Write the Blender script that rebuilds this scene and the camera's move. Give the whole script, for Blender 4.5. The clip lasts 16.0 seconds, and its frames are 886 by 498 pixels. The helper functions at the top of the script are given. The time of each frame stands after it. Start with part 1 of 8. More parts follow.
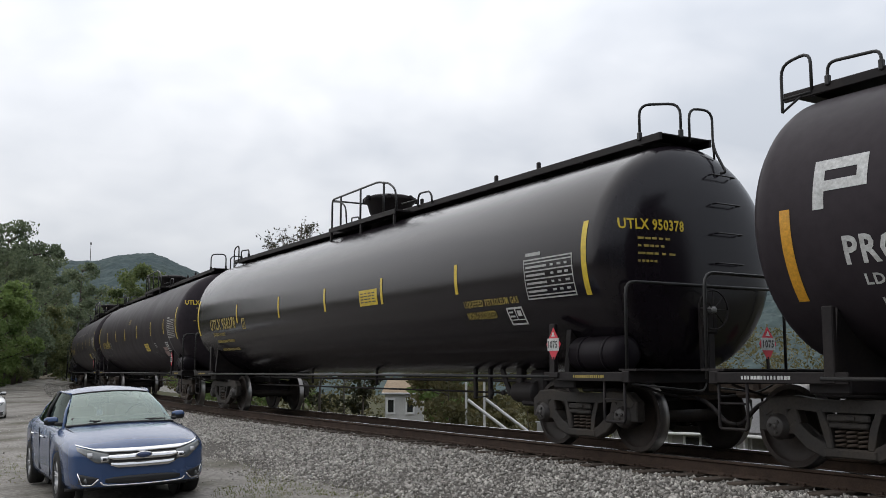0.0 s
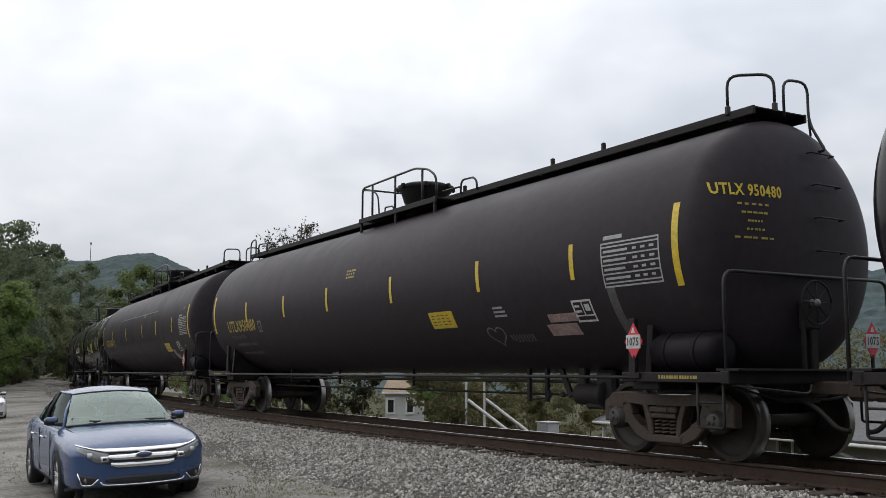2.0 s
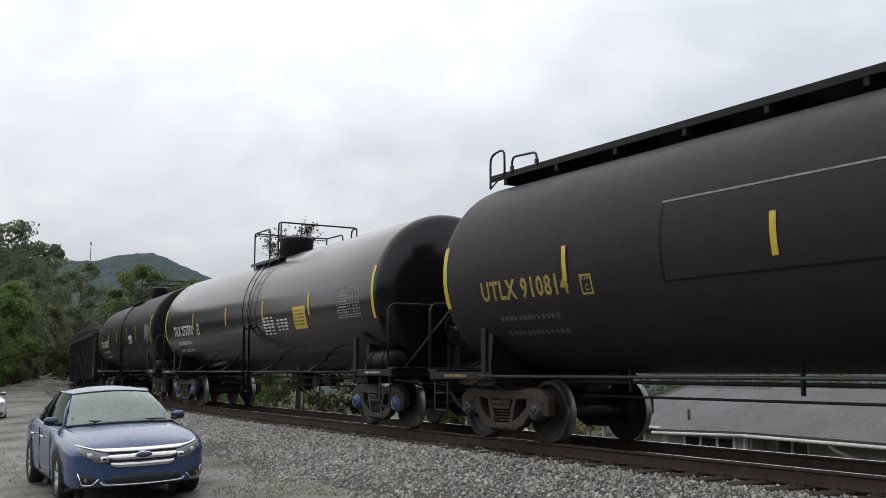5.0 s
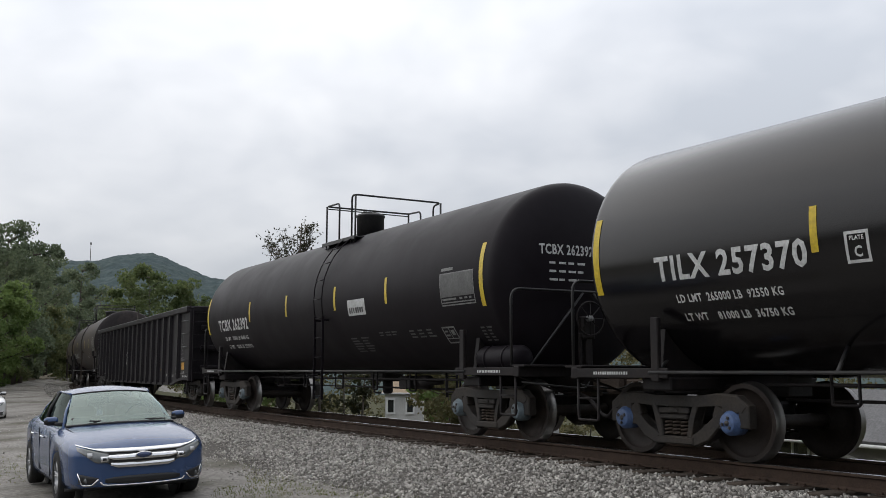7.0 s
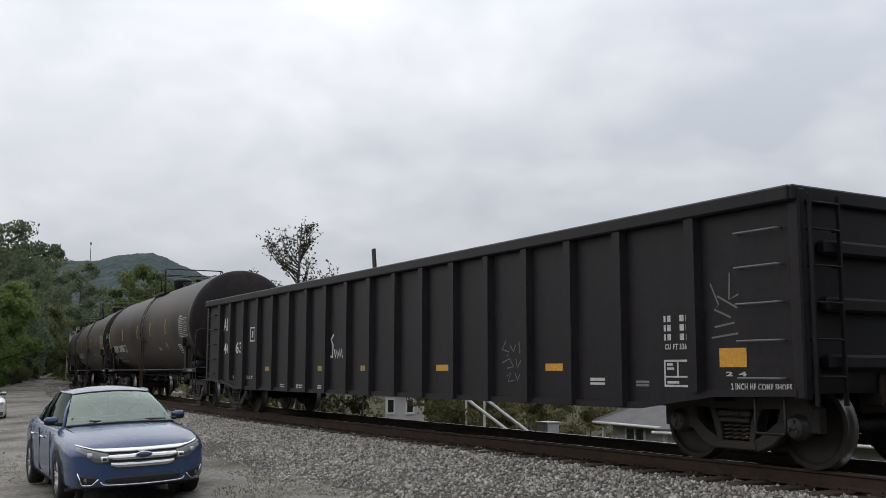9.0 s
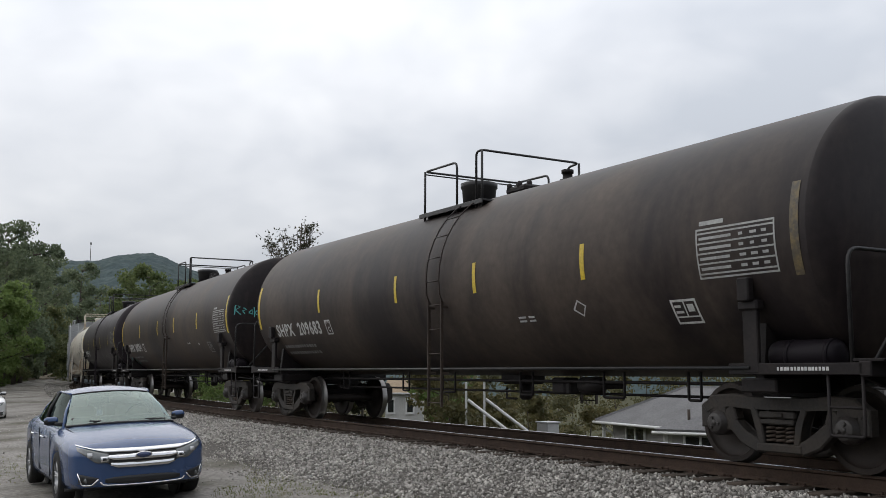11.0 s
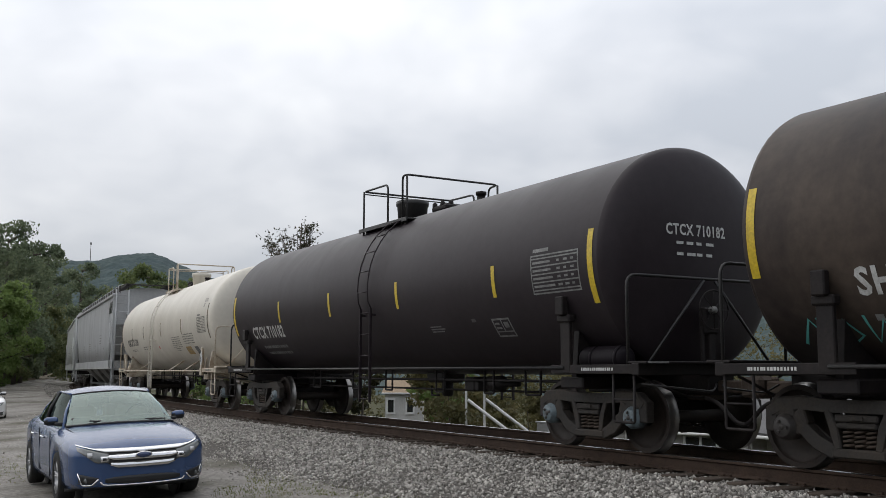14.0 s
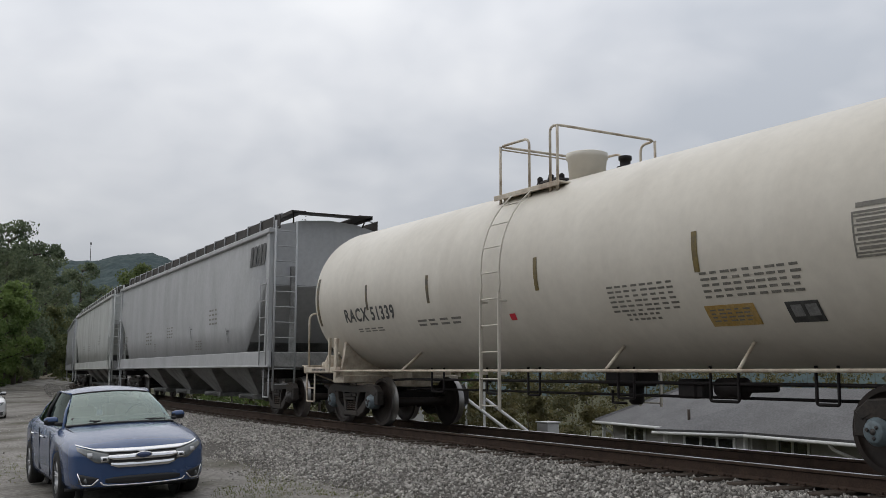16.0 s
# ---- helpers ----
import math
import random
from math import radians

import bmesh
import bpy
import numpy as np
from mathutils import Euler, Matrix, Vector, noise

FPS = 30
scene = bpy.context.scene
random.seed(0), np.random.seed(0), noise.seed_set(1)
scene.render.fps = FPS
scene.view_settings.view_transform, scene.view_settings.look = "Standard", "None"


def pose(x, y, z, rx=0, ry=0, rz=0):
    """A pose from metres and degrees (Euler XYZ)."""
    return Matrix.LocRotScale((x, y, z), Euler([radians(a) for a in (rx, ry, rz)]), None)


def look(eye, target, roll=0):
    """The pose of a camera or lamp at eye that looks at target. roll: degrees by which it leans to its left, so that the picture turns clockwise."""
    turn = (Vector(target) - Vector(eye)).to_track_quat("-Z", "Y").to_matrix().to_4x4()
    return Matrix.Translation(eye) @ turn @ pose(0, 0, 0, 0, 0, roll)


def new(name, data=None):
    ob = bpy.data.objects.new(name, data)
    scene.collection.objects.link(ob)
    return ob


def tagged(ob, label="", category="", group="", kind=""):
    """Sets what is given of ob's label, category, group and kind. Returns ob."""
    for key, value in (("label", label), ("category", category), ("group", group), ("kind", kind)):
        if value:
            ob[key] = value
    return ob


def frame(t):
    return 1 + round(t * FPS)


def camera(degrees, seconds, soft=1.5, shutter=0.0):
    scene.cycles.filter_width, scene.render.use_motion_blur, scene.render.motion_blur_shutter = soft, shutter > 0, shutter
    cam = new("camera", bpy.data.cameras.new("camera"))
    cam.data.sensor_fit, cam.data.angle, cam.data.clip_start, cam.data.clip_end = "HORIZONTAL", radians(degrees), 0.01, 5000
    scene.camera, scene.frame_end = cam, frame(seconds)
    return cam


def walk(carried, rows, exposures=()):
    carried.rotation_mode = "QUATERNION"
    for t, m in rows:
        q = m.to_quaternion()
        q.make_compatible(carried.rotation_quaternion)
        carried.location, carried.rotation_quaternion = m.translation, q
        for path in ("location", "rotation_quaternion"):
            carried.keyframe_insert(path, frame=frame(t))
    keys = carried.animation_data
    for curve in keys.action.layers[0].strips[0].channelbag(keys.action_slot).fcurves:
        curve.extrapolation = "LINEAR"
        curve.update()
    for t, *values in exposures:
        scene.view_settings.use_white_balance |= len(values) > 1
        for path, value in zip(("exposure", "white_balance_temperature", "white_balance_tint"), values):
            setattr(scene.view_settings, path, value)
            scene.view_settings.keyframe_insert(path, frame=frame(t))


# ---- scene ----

# ---------------------------------------------------------------- camera, held still by the track
EYE_Z = 1.0386            # over the rail heads, which lie at z = 0
cam = camera(48.10, 16.0, soft=0.7)
CAM_POSE = pose(0, 0, EYE_Z, 97.07, 0, 0) @ pose(0, 0, 0, 0, 0, 0.12)
walk(cam, [(0.0, CAM_POSE), (16.0, CAM_POSE)], exposures=[(0.0, 0.07), (4.2, 0.08), (6.2, 0.0), (8.2, 0.0), (9.0, -0.10), (9.4, -0.10), (11.2, 0.0), (14.4, -0.03), (15.5, -0.21), (16.0, -0.30)])

# ---------------------------------------------------------------- overcast sky and its soft sun
SUN_AZ, SUN_EL = radians(-60), radians(48)   # from north (+y) clockwise, height over the horizon
world = bpy.data.worlds.new("overcast_sky")
scene.world = world
world.use_nodes = True
wt = world.node_tree
wt.nodes.clear()


def node(tree, kind, **values):
    n = tree.nodes.new(kind)
    for key, value in values.items():
        if key == "op":
            n.operation = value
        elif key == "blend":
            n.blend_type = value
        elif key == "kind":
            n.data_type = value
        else:
            n.inputs[int(key[1:]) if key[0] == "i" and key[1:].isdigit() else key.replace("_", " ")].default_value = value
    return n


def ramp(tree, stops, source=None):
    n = tree.nodes.new("ShaderNodeValToRGB")
    while len(n.color_ramp.elements) < len(stops):
        n.color_ramp.elements.new(0.5)
    for e, (at, c) in zip(n.color_ramp.elements, stops):
        e.position = at
        e.color = (*c, 1) if len(c) == 3 else c
    if source is not None:
        tree.links.new(source, n.inputs[0])
    return n


def sky_nodes():
    L = wt.links.new
    tc = wt.nodes.new("ShaderNodeTexCoord")
    sep = wt.nodes.new("ShaderNodeSeparateXYZ")
    L(tc.outputs["Generated"], sep.inputs[0])
    up = node(wt, "ShaderNodeMath", op="MAXIMUM", i1=0.0)
    L(sep.outputs[2], up.inputs[0])
    den = node(wt, "ShaderNodeMath", op="ADD", i1=0.42)
    L(up.outputs[0], den.inputs[0])
    qx = node(wt, "ShaderNodeMath", op="DIVIDE")
    qy = node(wt, "ShaderNodeMath", op="DIVIDE")
    L(sep.outputs[0], qx.inputs[0]), L(den.outputs[0], qx.inputs[1])
    L(sep.outputs[1], qy.inputs[0]), L(den.outputs[0], qy.inputs[1])
    flat = wt.nodes.new("ShaderNodeCombineXYZ")
    L(qx.outputs[0], flat.inputs[0]), L(qy.outputs[0], flat.inputs[1])
    shift = node(wt, "ShaderNodeVectorMath", op="ADD", i1=(SKY_SHIFT[0], SKY_SHIFT[1], 0.0))
    L(flat.outputs[0], shift.inputs[0])
    big = node(wt, "ShaderNodeTexNoise", Scale=3.0, Detail=3.0, Roughness=0.52, Distortion=0.25)
    fine = node(wt, "ShaderNodeTexNoise", Scale=9.3, Detail=3.0, Roughness=0.5, Distortion=0.4)
    L(shift.outputs[0], big.inputs["Vector"]), L(shift.outputs[0], fine.inputs["Vector"])
    both = node(wt, "ShaderNodeMath", op="MULTIPLY_ADD", i1=0.20)
    L(fine.outputs[0], both.inputs[0]), L(big.outputs[0], both.inputs[2])
    toward = node(wt, "ShaderNodeVectorMath", op="DOT_PRODUCT", i1=(math.sin(SUN_AZ) * math.cos(SUN_EL), math.cos(SUN_AZ) * math.cos(SUN_EL), math.sin(SUN_EL)))
    L(tc.outputs["Generated"], toward.inputs[0])
    half = node(wt, "ShaderNodeMath", op="MULTIPLY", i1=0.6)
    L(both.outputs[0], half.inputs[0])
    lit = node(wt, "ShaderNodeMath", op="MULTIPLY_ADD", i1=0.381)
    L(toward.outputs["Value"], lit.inputs[0]), L(half.outputs[0], lit.inputs[2])
    cloud = ramp(wt, [(0.405, (0.675, 0.715, 0.785)), (0.493, (0.79, 0.82, 0.88)), (0.617, (0.955, 0.975, 1.02)), (0.749, (1.13, 1.14, 1.16))], lit.outputs[0])
    clear = wt.nodes.new("ShaderNodeTexSky")
    clear.sky_type, clear.sun_disc = "NISHITA", False
    clear.sun_elevation, clear.sun_rotation = SUN_EL, SUN_AZ
    dim = node(wt, "ShaderNodeVectorMath", op="SCALE", Scale=0.08)
    L(clear.outputs[0], dim.inputs[0])
    mix = wt.nodes.new("ShaderNodeMixRGB")
    mix.inputs[0].default_value = 0.90
    L(dim.outputs[0], mix.inputs[1]), L(cloud.outputs[0], mix.inputs[2])
    bg = node(wt, "ShaderNodeBackground", Strength=SKY_STRENGTH)
    # an overcast sky is brightest overhead
    rise = node(wt, "ShaderNodeMath", op="MULTIPLY_ADD", i1=1.35, i2=0.64)
    cap = node(wt, "ShaderNodeMath", op="MINIMUM", i1=0.5)
    L(up.outputs[0], cap.inputs[0]), L(cap.outputs[0], rise.inputs[0])
    dome = node(wt, "ShaderNodeVectorMath", op="SCALE")
    L(mix.outputs[0], dome.inputs[0]), L(rise.outputs[0], dome.inputs["Scale"])
    L(dome.outputs[0], bg.inputs[0])
    out = wt.nodes.new("ShaderNodeOutputWorld")
    L(bg.outputs[0], out.inputs[0])


SKY_SHIFT, SKY_STRENGTH = (10.066, 12.007), 1.0
sky_nodes()
sun = new("sun", bpy.data.lights.new("sun", "SUN"))
sun.data.energy, sun.data.angle, sun.data.color = 0.55, radians(110), (1.0, 0.97, 0.93)
sun.matrix_world = look((0, 0, 0), (-math.sin(SUN_AZ) * math.cos(SUN_EL), -math.cos(SUN_AZ) * math.cos(SUN_EL), -math.sin(SUN_EL)))
# ---------------------------------------------------------------- materials
def surface(name, base, rough=0.6, metal=0.0, dirt=None, dirt_amount=0.4, dirt_scale=1.2, grain=30.0, grain_amount=0.25, bump=0.15,
            stretch=(1, 1, 1), coat=0.0, per=None, rough_var=0.12, specular=0.5):
    """A worn surface: grain at small scale, dirt and stains at large scale, both in the thing's own space, in metres."""
    m = bpy.data.materials.new(name)
    m.use_nodes = True
    t = m.node_tree
    t.nodes.clear()
    L = t.links.new
    out, b = t.nodes.new("ShaderNodeOutputMaterial"), t.nodes.new("ShaderNodeBsdfPrincipled")
    L(b.outputs[0], out.inputs[0])
    tc = t.nodes.new("ShaderNodeTexCoord")
    mp = node(t, "ShaderNodeVectorMath", op="MULTIPLY", i1=stretch)
    L(tc.outputs["Object"], mp.inputs[0])
    g = node(t, "ShaderNodeTexNoise", Scale=grain, Detail=4.0, Roughness=0.6)
    d = node(t, "ShaderNodeTexNoise", Scale=dirt_scale, Detail=6.0, Roughness=0.62, Distortion=0.3)
    L(tc.outputs["Object"], g.inputs["Vector"]), L(mp.outputs[0], d.inputs["Vector"])
    dirt = dirt or tuple(c * 0.45 for c in base)
    k = ramp(t, [(0.40, (0, 0, 0)), (0.66, (1, 1, 1))], d.outputs[0])
    amount = node(t, "ShaderNodeMath", op="MULTIPLY", i1=dirt_amount)
    L(k.outputs[0], amount.inputs[0])
    mix = t.nodes.new("ShaderNodeMixRGB")
    mix.inputs[1].default_value, mix.inputs[2].default_value = (*base, 1), (*dirt, 1)
    L(amount.outputs[0], mix.inputs[0])
    gr = ramp(t, [(0.25, (1 - grain_amount,) * 3), (0.75, (1 + grain_amount,) * 3)], g.outputs[0])
    mul = t.nodes.new("ShaderNodeMixRGB")
    mul.blend_type = "MULTIPLY"
    mul.inputs[0].default_value = 1.0
    L(mix.outputs[0], mul.inputs[1]), L(gr.outputs[0], mul.inputs[2])
    colour = mul.outputs[0]
    if per:
        if per[0] == "island":
            src = t.nodes.new("ShaderNodeNewGeometry").outputs["Random Per Island"]
        else:
            src = t.nodes.new("ShaderNodeObjectInfo").outputs["Random"]
        r = ramp(t, per[1], src)
        mul2 = t.nodes.new("ShaderNodeMixRGB")
        mul2.blend_type = "MULTIPLY"
        mul2.inputs[0].default_value = 1.0
        L(colour, mul2.inputs[1]), L(r.outputs[0], mul2.inputs[2])
        colour = mul2.outputs[0]
    L(colour, b.inputs["Base Color"])
    rr = node(t, "ShaderNodeMapRange")
    rr.inputs[3].default_value, rr.inputs[4].default_value = max(0.03, rough - rough_var), min(1.0, rough + rough_var)
    L(d.outputs[0], rr.inputs[0]), L(rr.outputs[0], b.inputs["Roughness"])
    b.inputs["Metallic"].default_value, b.inputs["Coat Weight"].default_value = metal, coat
    b.inputs["Specular IOR Level"].default_value = specular
    b.inputs["Coat Roughness"].default_value = 0.08
    if bump:
        bp = node(t, "ShaderNodeBump", Strength=bump, Distance=0.01)
        L(g.outputs[0], bp.inputs["Height"]), L(bp.outputs[0], b.inputs["Normal"])
    return m


def plain(name, base, rough=0.5, metal=0.0, coat=0.0, emit=0.0):
    m = bpy.data.materials.new(name)
    m.use_nodes = True
    b = m.node_tree.nodes["Principled BSDF"]
    b.inputs["Base Color"].default_value = (*base, 1)
    b.inputs["Roughness"].default_value, b.inputs["Metallic"].default_value, b.inputs["Coat Weight"].default_value = rough, metal, coat
    if emit:
        b.inputs["Emission Color"].default_value, b.inputs["Emission Strength"].default_value = (*base, 1), emit
    return m


def leaf_material(name, tones, rough=0.55):
    m = bpy.data.materials.new(name)
    m.use_nodes = True
    t = m.node_tree
    b = t.nodes["Principled BSDF"]
    geo = t.nodes.new("ShaderNodeNewGeometry")
    r = ramp(t, [(i / (len(tones) - 1), c) for i, c in enumerate(tones)], geo.outputs["Random Per Island"])
    tc = t.nodes.new("ShaderNodeTexCoord")
    n = node(t, "ShaderNodeTexNoise", Scale=0.35, Detail=2.0)
    t.links.new(tc.outputs["Object"], n.inputs["Vector"])
    k = ramp(t, [(0.35, (0.88, 0.92, 0.88)), (0.68, (1.5, 1.42, 1.3))], n.outputs[0])
    mul = t.nodes.new("ShaderNodeMixRGB")
    mul.blend_type = "MULTIPLY"
    mul.inputs[0].default_value = 1.0
    t.links.new(r.outputs[0], mul.inputs[1]), t.links.new(k.outputs[0], mul.inputs[2])
    t.links.new(mul.outputs[0], b.inputs["Base Color"])
    b.inputs["Roughness"].default_value = rough
    b.inputs["Specular IOR Level"].default_value = 0.25
    # thin leaves let a part of the light through
    thin, both = t.nodes.new("ShaderNodeBsdfTranslucent"), node(t, "ShaderNodeMixShader", i0=0.48)
    t.links.new(mul.outputs[0], thin.inputs[0])
    t.links.new(b.outputs[0], both.inputs[1]), t.links.new(thin.outputs[0], both.inputs[2])
    t.links.new(both.outputs[0], t.nodes["Material Output"].inputs[0])
    return m


def glass_material(name, tint, face=0.05, rough=0.02, rise=5.0):
    """A thin tinted pane: see-through, with a real mirror on its face that grows towards grazing."""
    m = bpy.data.materials.new(name)
    m.use_nodes = True
    t = m.node_tree
    t.nodes.remove(t.nodes["Principled BSDF"])
    clear, shine, both = t.nodes.new("ShaderNodeBsdfTransparent"), t.nodes.new("ShaderNodeBsdfGlossy"), t.nodes.new("ShaderNodeMixShader")
    clear.inputs[0].default_value, shine.inputs[0].default_value, shine.inputs["Roughness"].default_value = (*tint, 1), (0.86, 1.0, 0.94, 1), rough
    lw, grow, gloss = node(t, "ShaderNodeLayerWeight", Blend=0.5), node(t, "ShaderNodeMath", op="POWER", i1=rise), node(t, "ShaderNodeMath", op="MULTIPLY_ADD", i1=0.9 - face, i2=face)
    t.links.new(lw.outputs["Facing"], grow.inputs[0]), t.links.new(grow.outputs[0], gloss.inputs[0])
    t.links.new(gloss.outputs[0], both.inputs[0]), t.links.new(clear.outputs[0], both.inputs[1]), t.links.new(shine.outputs[0], both.inputs[2])
    t.links.new(both.outputs[0], t.nodes["Material Output"].inputs[0])
    return m


